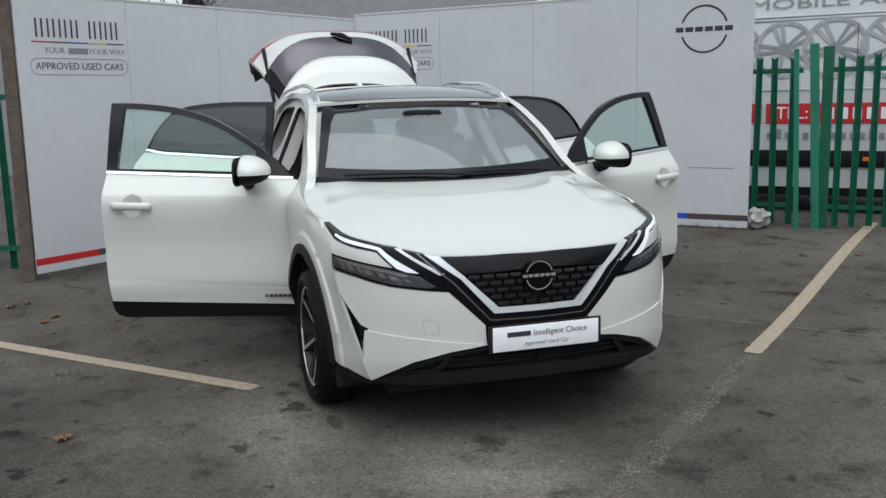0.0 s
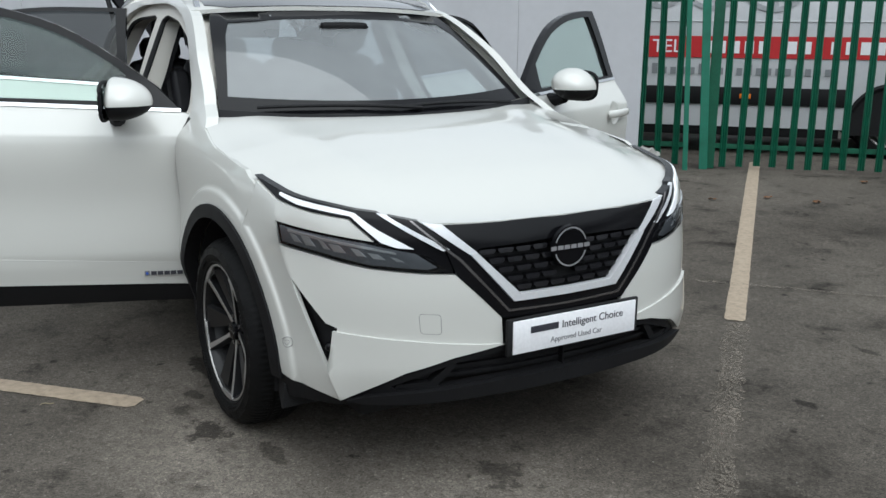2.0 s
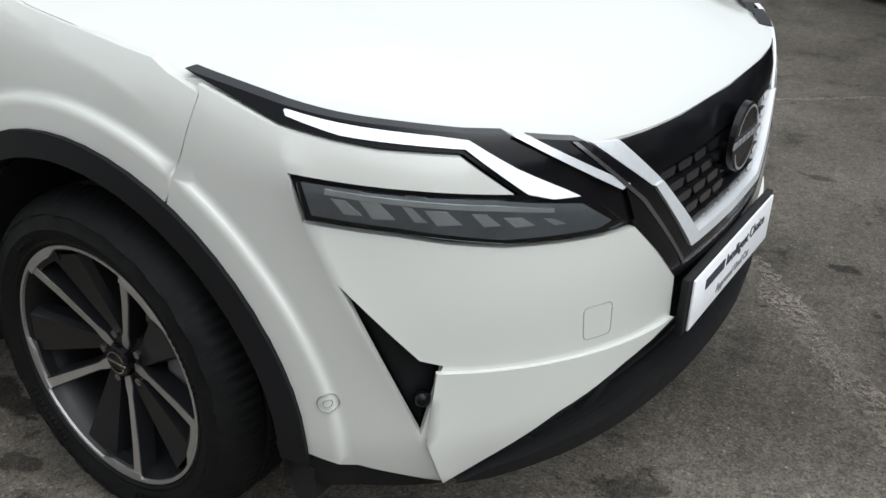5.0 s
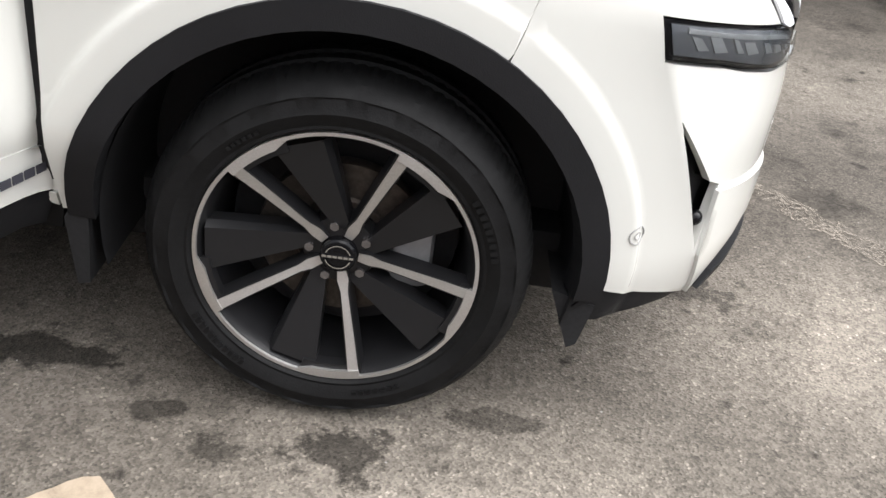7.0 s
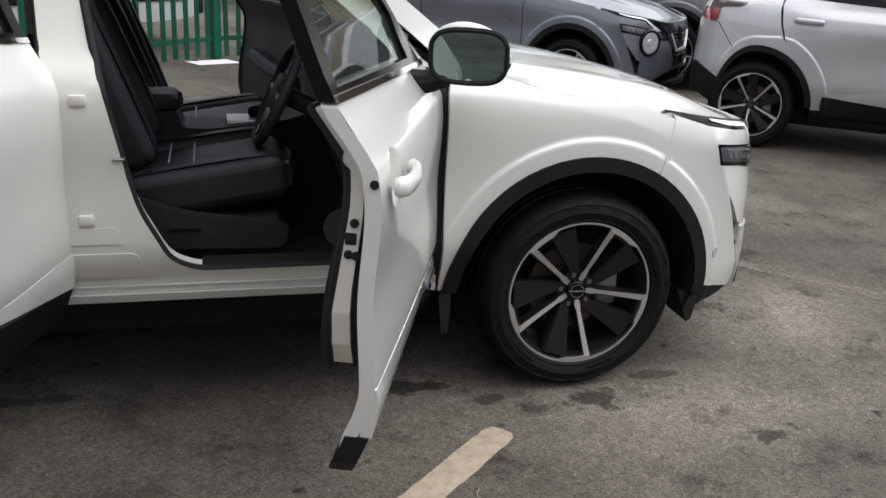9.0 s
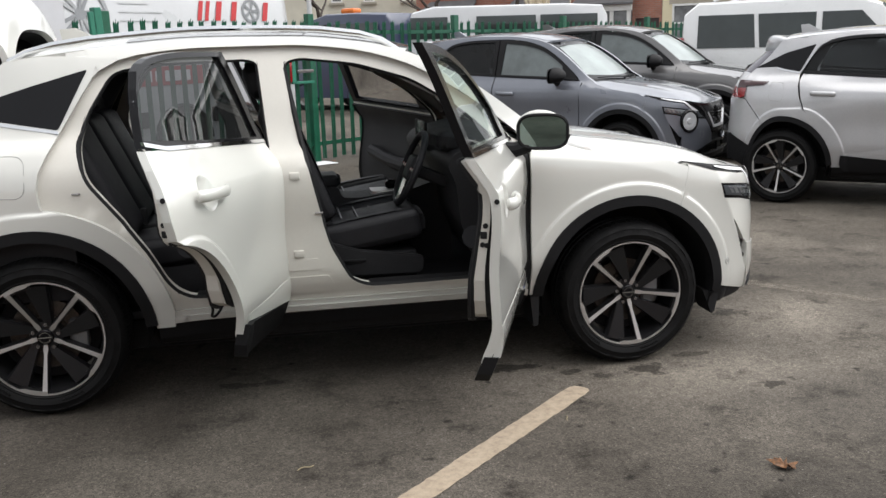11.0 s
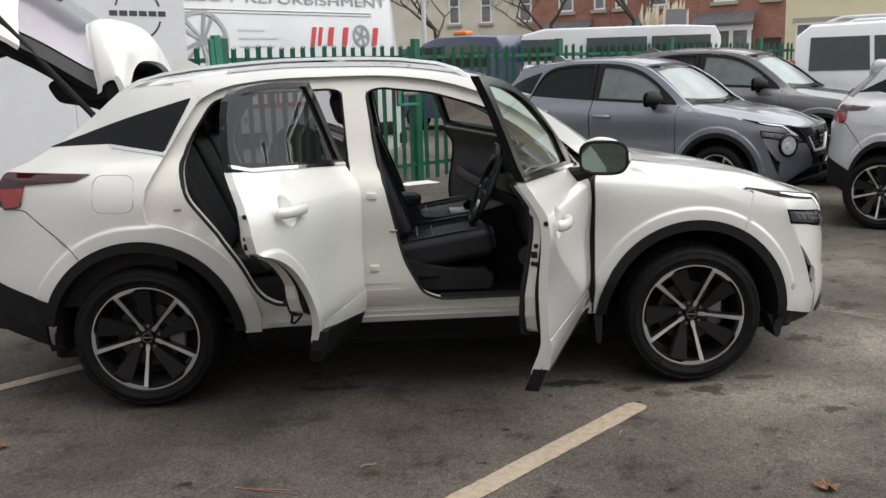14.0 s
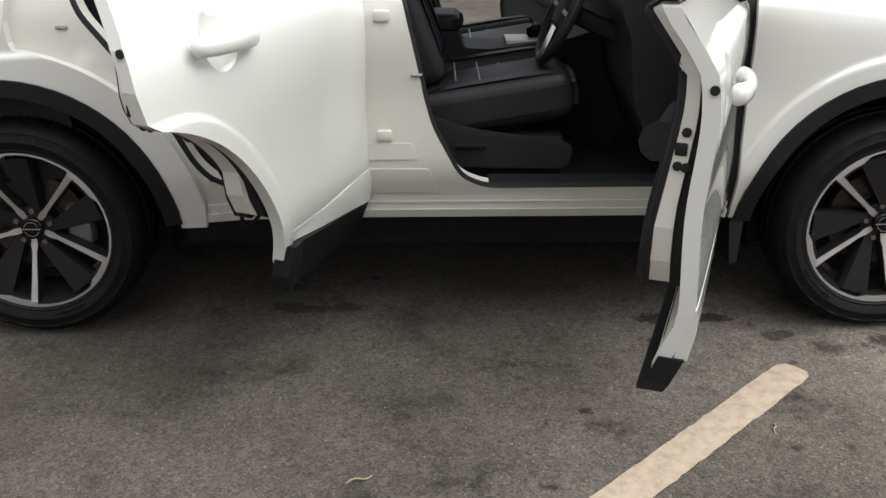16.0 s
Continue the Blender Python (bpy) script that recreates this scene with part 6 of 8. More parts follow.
def front_seat(y):
    seat = new("front_seat")
    seat.parent = main_car
    seat.matrix_local = Matrix.Translation((0, y, 0))
    part("cushion", pad((0.52, 0.40, 0.14), 0.05, pose(-1.20, 0, 0.66, 0, -9, 0)), SEAT, seat, "black leather cushion")
    for sg in (-1, 1):
        part("cushion_bolster", pad((0.50, 0.10, 0.15), 0.04, pose(-1.21, sg * 0.225, 0.675, 0, -9, 0)), SEAT, seat)
        part("back_bolster", pad((0.15, 0.10, 0.52), 0.04, pose(-1.52, sg * 0.215, 0.98, 0, -21, 0)), SEAT, seat)
    part("backrest", pad((0.13, 0.38, 0.62), 0.05, pose(-1.545, 0, 0.99, 0, -21, 0), taper=0.12), SEAT, seat, "black leather backrest")
    part("headrest", pad((0.10, 0.26, 0.17), 0.045, pose(-1.70, 0, 1.40, 0, -16, 0)), SEAT, seat, "black headrest")
    part("seat_base", one_box((-1.50, -0.25, 0.42), (-0.98, 0.25, 0.58), 0.03), TRIM, seat, "black plastic seat base")
    for sg in (-1, 1):
        cover = prism(rounded([(-0.97, 0.47), (-0.955, 0.555), (-1.28, 0.605), (-1.46, 0.665), (-1.60, 0.80), (-1.655, 0.775), (-1.62, 0.62), (-1.56, 0.48)], 0.03), sg * 0.262, sg * 0.292)
        bmesh.ops.bevel(cover, geom=[e for e in cover.edges if e.calc_face_angle(0) > 0.8], offset=0.006, segments=2, affect="EDGES")
        part("seat_side_cover", cover, TRIM, seat, "black moulded seat side cover")
    for i in range(4):
        part("seat_stitch", one_box((-1.34 + i * 0.08, -0.15, 0.732), (-1.335 + i * 0.08, 0.15, 0.738), m=pose(0, 0, 0)), GREYINK, seat, "grey stitched seam")
    part("seat_switch", one_box((-1.34, -0.302, 0.545), (-1.24, -0.290, 0.560), 0.005), BLACK, seat)
    part("seat_switch", one_box((-1.42, -0.302, 0.545), (-1.385, -0.290, 0.585), 0.005), BLACK, seat)
    return seat


for y in (-0.37, 0.37):
    front_seat(y)
bench = new("rear_bench")
bench.parent = main_car
for y in (-0.42, 0.0, 0.42):
    part("bench_cushion", pad((0.50, 0.40, 0.15), 0.05, pose(-2.12, y, 0.64, 0, -7, 0)), SEAT, bench, "black leather rear cushion")
    part("bench_back", pad((0.14, 0.41, 0.60), 0.05, pose(-2.46, y, 0.96, 0, -24, 0)), SEAT, bench, "black leather rear backrest")
    part("rear_headrest", pad((0.08, 0.22, 0.14), 0.035, pose(-2.60, y, 1.31, 0, -20, 0)), SEAT, bench)
part("bench_plinth", one_box((-2.40, -0.62, 0.38), (-1.92, 0.62, 0.58), 0.02), TRIM, bench)
part("seat_buckle", one_box((-2.30, -0.30, 0.72), (-2.27, -0.26, 0.80), 0.006), RUBBER, bench)

part("carpet", one_box((-2.45, -0.72, 0.36), (-0.55, 0.72, 0.40), 0.01), TRIM, main_car, "black carpet")
part("boot_floor", one_box((-3.35, -0.62, 0.50), (-2.5, 0.62, 0.60), 0.02), TRIM, main_car, "black boot floor")
dash = new("dashboard")
dash.parent = main_car
dp = rounded([(-0.50, 0.95), (-0.45, 1.10), (-0.60, 1.10), (-0.80, 1.045), (-0.84, 0.99), (-0.80, 0.90), (-0.78, 0.70), (-0.70, 0.52), (-0.50, 0.45)], 0.03)
part("dash_body", prism(dp, -0.69, 0.69), TRIM, dash, "black soft-touch dashboard")
part("instrument_hood", pad((0.20, 0.38, 0.10), 0.04, pose(-0.76, -0.37, 1.075, 0, 8, 0)), TRIM, dash)
part("centre_screen", one_box((-0.86, -0.15, 1.0), (-0.84, 0.15, 1.15), 0.008, pose(0, 0, 0)), GLOSS, dash, "dark centre touchscreen")
part("bulkhead", one_box((-0.52, -0.72, 0.36), (-0.48, 0.72, 1.04), 0.01), RUBBER, main_car)
wheel_m = pose(-0.97, -0.37, 0.945, 0, -66, 0)
sw = new("steering_wheel")
sw.parent = main_car
sw.matrix_local = wheel_m
mesh_ob("wheel_rim", *tube([(0.182 * math.cos(w), 0.185 * math.sin(w), 0) for w in np.linspace(0, 2 * math.pi, 41)[:-1]], 0.017, 10, closed=True), SEAT, sw, "black leather steering wheel rim")
part("wheel_boss", pad((0.13, 0.17, 0.05), 0.02, pose(0, 0, -0.01)), TRIM, sw)
for a in (90, -90, 180):
    q = Vector((math.cos(radians(a)), math.sin(radians(a)), 0))
    mesh_ob("wheel_spoke", *tube([q * 0.06, q * 0.175], 0.016, 6), GLOSS if a != 180 else CHROME, sw)
part("column", one_box((-0.03, -0.04, -0.32), (0.03, 0.04, -0.03), 0.02), TRIM, sw)
cons = new("centre_console")
cons.parent = main_car
cp = rounded([(-0.72, 0.40), (-0.72, 0.86), (-0.92, 0.80), (-1.20, 0.765), (-1.30, 0.77), (-1.32, 0.83), (-1.58, 0.83), (-1.60, 0.40)], 0.02)
part("console_body", prism(cp, -0.115, 0.115), TRIM, cons, "black centre console")
part("gear_plate", one_box((-1.14, -0.07, 0.765), (-0.96, 0.07, 0.79), 0.005, pose(0, 0, 0)), SILVER, cons, "silver gear selector plate")
part("gear_selector", pad((0.07, 0.05, 0.05), 0.02, pose(-1.02, 0, 0.81)), GLOSS, cons, "black gear selector")
part("armrest_lid", pad((0.28, 0.22, 0.07), 0.03, pose(-1.45, 0, 0.855)), SEAT, cons, "black padded armrest lid")
mirror_in = part("interior_mirror", pad((0.03, 0.23, 0.065), 0.012, pose(-0.80, -0.02, 1.44, 0, 10, 0)), BLACK, main_car, "black interior mirror")
# roof lining and inner trims
lin = [(x, roof_ye(x) - 0.03) for x in np.linspace(-2.66, -1.05, 12)]
mesh_ob("headliner", *skin(lin + [(x, -y) for x, y in lin[::-1]], lambda x, y, d: roof(x, y, d + 0.035), 0.01, 0.12), LINING, main_car, "grey roof lining")
for sg in (-1, 1):
    fix = (lambda vf: vf) if sg < 0 else mirrored
    bootside = [(-2.50, 0.5), (-2.52, 1.0), (-2.55, 1.16), (-2.42, 1.44), (-2.7, 1.46), (-2.95, 1.33), (-3.22, 1.14), (-3.25, 0.5)]
    mesh_ob("boot_trim", *fix(skin(flank(bootside), lambda u, z, d: body(u, z, d + 0.09), 0.03, 0.09)), TRIM, main_car, "black boot side trim")
    apil = [(-0.60, 1.13), (-0.82, 1.28), (-1.02, 1.385), (-1.06, 1.42), (-0.80, 1.33), (-0.58, 1.18)]
    mesh_ob("pillar_trim", *fix(skin(flank(apil), lambda u, z, d: body(u, z, d + 0.11), 0.03, 0.06)), LINING, main_car)
    for x0, x1 in ((-0.66, -1.24), (-1.70, -2.02)):
        bm = bmesh.new()
        box(bm, (x1, -0.845, 0.462), (x0, -0.72, 0.478), 0.004)
        bm.verts.index_update()
        vf = ([v.co.copy() for v in bm.verts], [[v.index for v in f.verts] for f in bm.faces])
        bm.free()
        mesh_ob("sill_plate", *fix(vf), BLACK, main_car, "black sill plate")
    # door checks and hinges on the pillars
    for x, z in ((-1.60, 0.65), (-1.60, 1.0)):
        q = Vector(body(us(x + 0.02), z, 0.03))
        bm = bmesh.new()
        box(bm, q - Vector((0.0, 0.006, 0.016)), q + Vector((0.045, 0.010, 0.016)), 0.005)
        bm.verts.index_update()
        vf = ([v.co.copy() for v in bm.verts], [[v.index for v in f.verts] for f in bm.faces])
        bm.free()
        mesh_ob("door_hinge", *fix(vf), JAMB, main_car, "white door hinge")
    for x, z in ((-1.475, 0.83), (-2.485, 0.97)):
        q = Vector(body(us(x), z, 0.045))
        mesh_ob("door_striker", *fix(tube([q, q + Vector((0, -0.012, 0)), q + Vector((0.03, -0.014, 0)), q + Vector((0.03, 0, 0))], 0.005, 6)), STEEL, main_car, "steel door striker")
    # mud flaps behind and ahead of the front wheel
    bm = prism([(0.395, 0.33), (0.480, 0.305), (0.462, 0.215), (0.445, 0.205)], -0.845, -0.70)
    bm.verts.index_update()
    vf = ([v.co.copy() for v in bm.verts], [[v.index for v in f.verts] for f in bm.faces])
    bm.free()
    mesh_ob("air_deflector", *fix(vf), RUBBER, main_car, "black rubber deflector", smooth=False)
    bm = prism([(-0.455, 0.42), (-0.445, 0.40), (-0.452, 0.225), (-0.475, 0.22), (-0.49, 0.36)], -0.868, -0.70)
    bm.verts.index_update()
    vf = ([v.co.copy() for v in bm.verts], [[v.index for v in f.verts] for f in bm.faces])
    bm.free()
    mesh_ob("mud_flap", *fix(vf), RUBBER, main_car, "black rubber mud flap", smooth=False)

# showroom plate in place of a number plate
pl = new("front_plate")
pl.parent = main_car
pl.matrix_local = Matrix.Translation((0.905, 0.028, 0.487)) @ pose(0, 0, 0, 90, 0, 90)
part("plate_back", one_box((-0.275, -0.062, -0.02), (0.275, 0.062, -0.004), 0.004), RUBBER, pl, "black plate holder")
part("plate_face", one_box((-0.258, -0.056, -0.003), (0.258, 0.056, 0.003), 0.003), PLATE, pl, "white showroom plate")
bars([(-0.19, 0.008, -0.078, 0.03)], INK, pl, Matrix.Translation((0, 0, 0.0035)), "brand_bar")
words("Intelligent Choice", 0.037, INK, pl, Matrix.Translation((0.068, 0.018, 0.0035)))
words("Approved Used Car", 0.0265, GREYINK, pl, Matrix.Translation((0, -0.028, 0.0035)))
for d in main_car.children:
    if d.name.startswith("front_door"):
        sg = -1 if d.matrix_local.to_euler().z > 0 else 1
        m = Matrix.Translation((-0.645, sg * 0.9035, 0.462)) @ pose(0, 0, 0, 90, 0, 0 if sg < 0 else 180)
        bars([(-0.062, -0.010, -0.042, 0.010)], GREYINK, d, m, "badge_square")
        bars([(-0.056, -0.005, -0.047, 0.005)], BLUE, d, m @ Matrix.Translation((0, 0, 0.002)), "badge_square")
        for i in range(6):
            bars([(-0.036 + i * 0.026, -0.008, -0.014 + i * 0.026, 0.008)], INK, d, m, "badge_bar")


# ---------------------------------------------------------------- palisade fence
def pale_mesh():
    """A W-section pale with a three-pointed head."""
    prof = [(-0.033, 0.0), (-0.024, 0.012), (-0.010, 0.0), (0.0, 0.010), (0.010, 0.0), (0.024, 0.012), (0.033, 0.0)]
    tops = [-0.045, -0.02, -0.05, 0.0, -0.05, -0.02, -0.045]
    bm = bmesh.new()
    f0 = [bm.verts.new((x, -d, 0.0)) for x, d in prof]
    f1 = [bm.verts.new((x * 1.0, -d, 1.70)) for x, d in prof]
    f2 = [bm.verts.new((x * (1.12 if i in (0, 1, 5, 6) else 0.6), -d - (0.006 if i in (0, 6) else 0), 1.76 + t)) for i, ((x, d), t) in enumerate(zip(prof, tops))]
    b0, b1, b2 = [[bm.verts.new(v.co + Vector((0, 0.003, 0))) for v in row] for row in (f0, f1, f2)]
    for rows, flip in (((f0, f1, f2), False), ((b0, b1, b2), True)):
        for r in range(2):
            for i in range(6):
                q = (rows[r][i], rows[r][i + 1], rows[r + 1][i + 1], rows[r + 1][i])
                bm.faces.new(q[::-1] if flip else q)
    for i in range(6):
        bm.faces.new((f2[i], f2[i + 1], b2[i + 1], b2[i]))
    me = bpy.data.meshes.new("pale")
    bm.to_mesh(me)
    bm.free()
    me.materials.append(GREEN)
    return me


PALE = pale_mesh()


def fence_bay(a, b, label, post_mat=None, last=False, post_h=1.86, gap=0.0, spacing=0.162):
    """One bay from post a to post b: its post, two rails and its pales."""
    a, b = Vector((*a, ground_z(*a))), Vector((*b, ground_z(*b)))
    d = b - a
    length = math.hypot(d.x, d.y)
    m = Matrix.Translation(a) @ Matrix.Rotation(math.atan2(d.y, d.x), 4, "Z")
    bay = thing("palisade_fence", label, "fence", "fence bays", at=m)
    part("fence_post", one_box((-0.05, -0.025, 0), (0.05, 0.055, post_h), 0.004, segments=1), post_mat or GREEN, bay, smooth=False)
    if last:
        part("fence_post", one_box((length - 0.05, -0.025, 0), (length + 0.05, 0.055, post_h), 0.004, segments=1), GREEN, bay, smooth=False)
    for z in (0.20, 1.60):
        bm = bmesh.new()
        box(bm, (0.05, 0.0, z), (length - 0.05, 0.006, z + 0.05))
        box(bm, (0.05, 0.0, z), (length - 0.05, 0.045, z + 0.006))
        part("fence_rail", bm, GREEN, bay, smooth=False)
    k = max(1, int(round((length - 0.1) / spacing)))
    rnd = random.Random(int(length * 1000 + a.x * 77))
    for i in range(k):
        p = new("pale", PALE)
        p.parent = bay
        p.matrix_local = pose(0.05 + (i + 0.5) * (length - 0.1) / k + rnd.uniform(-0.006, 0.006), -0.002, 0.03 + rnd.uniform(-0.012, 0.012), rnd.uniform(-0.5, 0.5), rnd.uniform(-0.7, 0.7), 0)
        bm = None
    return bay


FN = 5.88
fence_bay(lot(0.30, FN), lot(0.93, FN), "short green steel palisade section beside the hoarding")
gate_post = part("gate_post", one_box((-0.04, -0.04, 0), (0.04, 0.04, 1.92), 0.004, segments=1), PALEGREEN, None, smooth=False)
gate_post.matrix_world = Matrix.Translation((*lot(1.07, FN - 0.06), 0.08)) @ Matrix.Rotation(LOT, 4, "Z") @ pose(0, 0, 0, 0, -2.5, 0)
tagged(gate_post, "faded light green steel gate post", "post")
gate_bar = part("gate_upright", one_box((-0.024, -0.02, 0), (0.024, 0.02, 1.9), 0.004, segments=1), PALEGREEN, None, smooth=False)
gate_bar.matrix_world = Matrix.Translation((*lot(0.90, FN - 0.20), 0.05)) @ Matrix.Rotation(LOT, 4, "Z") @ pose(0, 0, 0, 0, -2, 0)
tagged(gate_bar, "slim faded green gate upright", "post")
fence_bay(lot(1.12, FN), lot(4.06, FN), "green steel palisade bay in front of the van", last=True)
fp = Vector(lot(4.06, FN))
FDIR = radians(37)
fence_points = [fp + Vector((math.cos(FDIR), math.sin(FDIR))) * 2.76 * i for i in range(12)]
for i in range(11):
    fence_bay(tuple(fence_points[i]), tuple(fence_points[i + 1]), "green steel palisade fence bay")
# latch box at the gate's closing post
latch = thing("gate_latch", "green steel latch cage on the palisade gate", "latch", at=Matrix.Translation((*lot(3.78, FN - 0.03), 0.0)) @ Matrix.Rotation(LOT, 4, "Z"))
for z in (1.12, 1.40):
    part("latch_bar", one_box((-0.16, -0.06, z), (0.22, -0.03, z + 0.03), 0.003), PALEGREEN, latch, smooth=False)
part("latch_plate", one_box((-0.16, -0.06, 1.12), (-0.10, -0.05, 1.43), 0.003), PALEGREEN, latch, smooth=False)
part("latch_bolt", one_box((-0.08, -0.075, 1.25), (0.20, -0.045, 1.29), 0.006), STEEL, latch, smooth=False)
# the fence that goes on behind the left-hand hoarding's end
for i in range(2):
    q = Vector((-4.75, -2.75)) + Vector((-0.25, -0.97)) * 2.6 * i
    fence_bay(tuple(q), tuple(q + Vector((-0.25, -0.97)) * 2.6), "green steel palisade bay beyond the hoarding")


# ---------------------------------------------------------------- lettered panel van behind the fence
def plain_wheel(parent, m, r=0.35, w=0.22, hub=STEEL):
    root = new("wheel")
    root.parent = parent
    root.matrix_local = m
    mesh_ob("tyre", *lathe([(r * 0.62, 0.05), (r * 0.66, 0.0), (r * 0.85, -0.012), (r * 0.96, 0.006), (r, 0.04), (r, w - 0.04), (r * 0.95, w), (r * 0.6, w)], 48), TYRE, root)
    mesh_ob("rim", *lathe([(0.0, 0.06), (r * 0.18, 0.05), (r * 0.22, 0.07), (r * 0.5, 0.06), (r * 0.58, 0.02), (r * 0.64, 0.012), (r * 0.66, 0.03)], 40), hub, root)
    return root


def loft_body(sections, seg=10):
    """A shell through sections (x, half width, z0, z1, top shrink); a rounded box section each."""
    vs, fs, k = [], [], 0
    for x, w, z0, z1, sh in sections:
        r = 0.10
        top = w - sh
        pts = [(-w, z0), (-w, z0 + (z1 - z0) * 0.45), (-top, z1 - r), (-top + r * 0.3, z1 - r * 0.3), (-top + r, z1), (0, z1 + 0.02), (top - r, z1), (top - r * 0.3, z1 - r * 0.3), (top, z1 - r), (w, z0 + (z1 - z0) * 0.45), (w, z0)]
        k = len(pts)
        vs += [(x, y, z) for y, z in pts]
    for i in range(len(sections) - 1):
        for j in range(k - 1):
            fs.append((i * k + j, i * k + j + 1, (i + 1) * k + j + 1, (i + 1) * k + j))
    fs.append(tuple(range(k))[::-1])
    fs.append(tuple(range((len(sections) - 1) * k, len(sections) * k)))
    bm = bmesh.new()
    add(bm, (vs, fs))
    bmesh.ops.recalc_face_normals(bm, faces=bm.faces[:])
    return bm


VAN = Matrix.Translation((*lot(0, 7.1 + 0.99), 0.11)) @ Matrix.Rotation(LOT, 4, "Z")
van = thing("panel_van", "white high-roof panel van lettered for wheel refurbishment", "van", at=VAN)
part("body", loft_body([(-2.6, 0.80, 0.75, 1.2, 0.05), (-2.3, 0.92, 0.5, 1.35, 0.1), (-1.7, 0.99, 0.40, 1.55, 0.12), (-0.9, 0.99, 0.35, 2.55, 0.2), (-0.5, 0.99, 0.30, 2.72, 0.16), (1.5, 0.99, 0.30, 2.76, 0.14), (4.3, 0.99, 0.30, 2.74, 0.14), (4.72, 0.985, 0.32, 2.71, 0.14), (4.87, 0.975, 0.34, 2.65, 0.14), (4.96, 0.96, 0.38, 2.52, 0.13), (5.0, 0.94, 0.42, 2.36, 0.12)]), VANWHITE, van, "white van body")
for z, h in ((2.22, 0.02), (2.26, 0.012), (1.42, 0.015)):
    part("body_swage", one_box((-0.3, -0.998 + 0.09 * (z > 2), z), (4.5, -0.975 + 0.09 * (z > 2), z + h), 0.004), VANWHITE, van)
part("side_moulding", one_box((-1.6, -1.012, 0.54), (2.5, -0.98, 0.73), 0.012), BLACK, van, "black side moulding")
part("side_moulding", one_box((3.42, -1.012, 0.54), (4.8, -0.98, 0.73), 0.012), BLACK, van, "black side moulding")
part("sill", one_box((-1.6, -0.97, 0.20), (2.45, -0.9, 0.31), 0.01), BLACK, van)
part("side_marker", one_box((1.40, -1.022, 0.61), (1.52, -1.012, 0.66), 0.004), mat("amber_lens", (0.75, 0.2, 0.02), 0.2), van, "amber side marker")
part("rear_lamp", one_box((4.85, -0.985, 0.95), (4.99, -0.94, 1.30), 0.02), REDLAMP, van, "red rear lamp")
part("rear_bumper", one_box((4.6, -0.97, 0.36), (5.07, 0.97, 0.58), 0.04), BLACK, van)
part("door_gap", one_box((1.28, -0.994, 0.34), (1.288, -0.985, 2.15)), INK, van, smooth=False)
for x in (2.95, -1.35):
    for sg in (-1, 1):
        plain_wheel(van, pose(x, sg * 0.97, 0.35, 0, 0, 0 if sg < 0 else 180))
bm = bmesh.new()
add(bm, tube([(2.95 + 0.43 * math.cos(w), -0.998, 0.35 + 0.43 * math.sin(w)) for w in np.linspace(0, math.pi, 17)], 0.03, 6))
part("arch_lip", bm, BLACK, van)
bm = bmesh.new()
prism([(2.95 + 0.42 * math.cos(w), 0.35 + 0.42 * math.sin(w)) for w in np.linspace(-0.25, math.pi + 0.25, 17)], -0.9965, -0.95, bm=bm)
part("arch_well", bm, RUBBER, van)


def on_van(s, z, out=0.0):
    """A pose flat on the van's side: x along it, y up."""
    zl = z - 0.11
    lean = 0.14 * max(0.0, zl - 1.41) / 1.25
    return Matrix.Translation((s, -0.99 + lean - 0.008 - out, zl)) @ pose(0, 0, 0, 90 - (6.4 if zl > 1.41 else 0), 0, 0)


VANGREY = mat("grey_vinyl", (0.22, 0.23, 0.24), 0.4, var=0.1)
VANSILVER = mat("printed_wheel_silver", (0.36, 0.37, 0.38), 0.4, var=0.35, vscale=6)
words("MOBILE ALLOY REFURBISHMENT", 0.165, VANGREY, van, on_van(2.44, 2.52), width=4.70)
for k, s in enumerate((-0.05, 0.50, 1.05, 1.68)):
    w = new("wheel_print")
    w.parent = van
    w.matrix_local = on_van(s, 2.0, 0.002 * k)
    r = 0.31 + 0.02 * k
    bm = bmesh.new()
    for i in range(36):
        a0, a1 = 2 * math.pi * i / 36, 2 * math.pi * (i + 1) / 36
        bm.faces.new([bm.verts.new((q * math.cos(a), q * math.sin(a), 0)) for q, a in ((r, a0), (r, a1), (r * 0.86, a1), (r * 0.86, a0))])
    part("printed_rim", bm, VANSILVER, w, smooth=False)
    for i in range(5):
        a = 2 * math.pi * i / 5 + 0.3 * k + 0.3
        bm = bmesh.new()
        d, n2 = Vector((math.cos(a), math.sin(a), 0)), Vector((-math.sin(a), math.cos(a), 0))
        for sg in (-1, 1):
            bm.faces.new([bm.verts.new(p + Vector((0, 0, 0.0005))) for p in (d * 0.05 + n2 * 0.035 * sg, d * r * 0.9 + n2 * r * 0.22 * sg, d * r * 0.9 + n2 * r * 0.09 * sg, d * 0.05)])
        part("printed_spoke", bm, VANSILVER if i % 2 else VANGREY, w, smooth=False)
    bm = bmesh.new()
    bmesh.ops.create_circle(bm, cap_ends=True, segments=20, radius=0.07, matrix=Matrix.Translation((0, 0, 0.001)))
    part("printed_hub", bm, VANGREY, w, smooth=False)
# red company name as plain slanted blocks round a printed wheel, a row of grey blocks below it
def slanted(x, w, h, lean, m):
    bm = bmesh.new()
    vs = [(x, 0, 0), (x + w, 0, 0), (x + w + lean, h, 0), (x + lean, h, 0)]
    vs += [(a, b, 0.0012) for a, b, c in vs]
    add(bm, (vs, [(3, 2, 1, 0), (4, 5, 6, 7), (0, 1, 5, 4), (1, 2, 6, 5), (2, 3, 7, 6), (3, 0, 4, 7)]))
    ob = part("name_block", bm, REDINK, van, smooth=False)
    ob.matrix_local = m


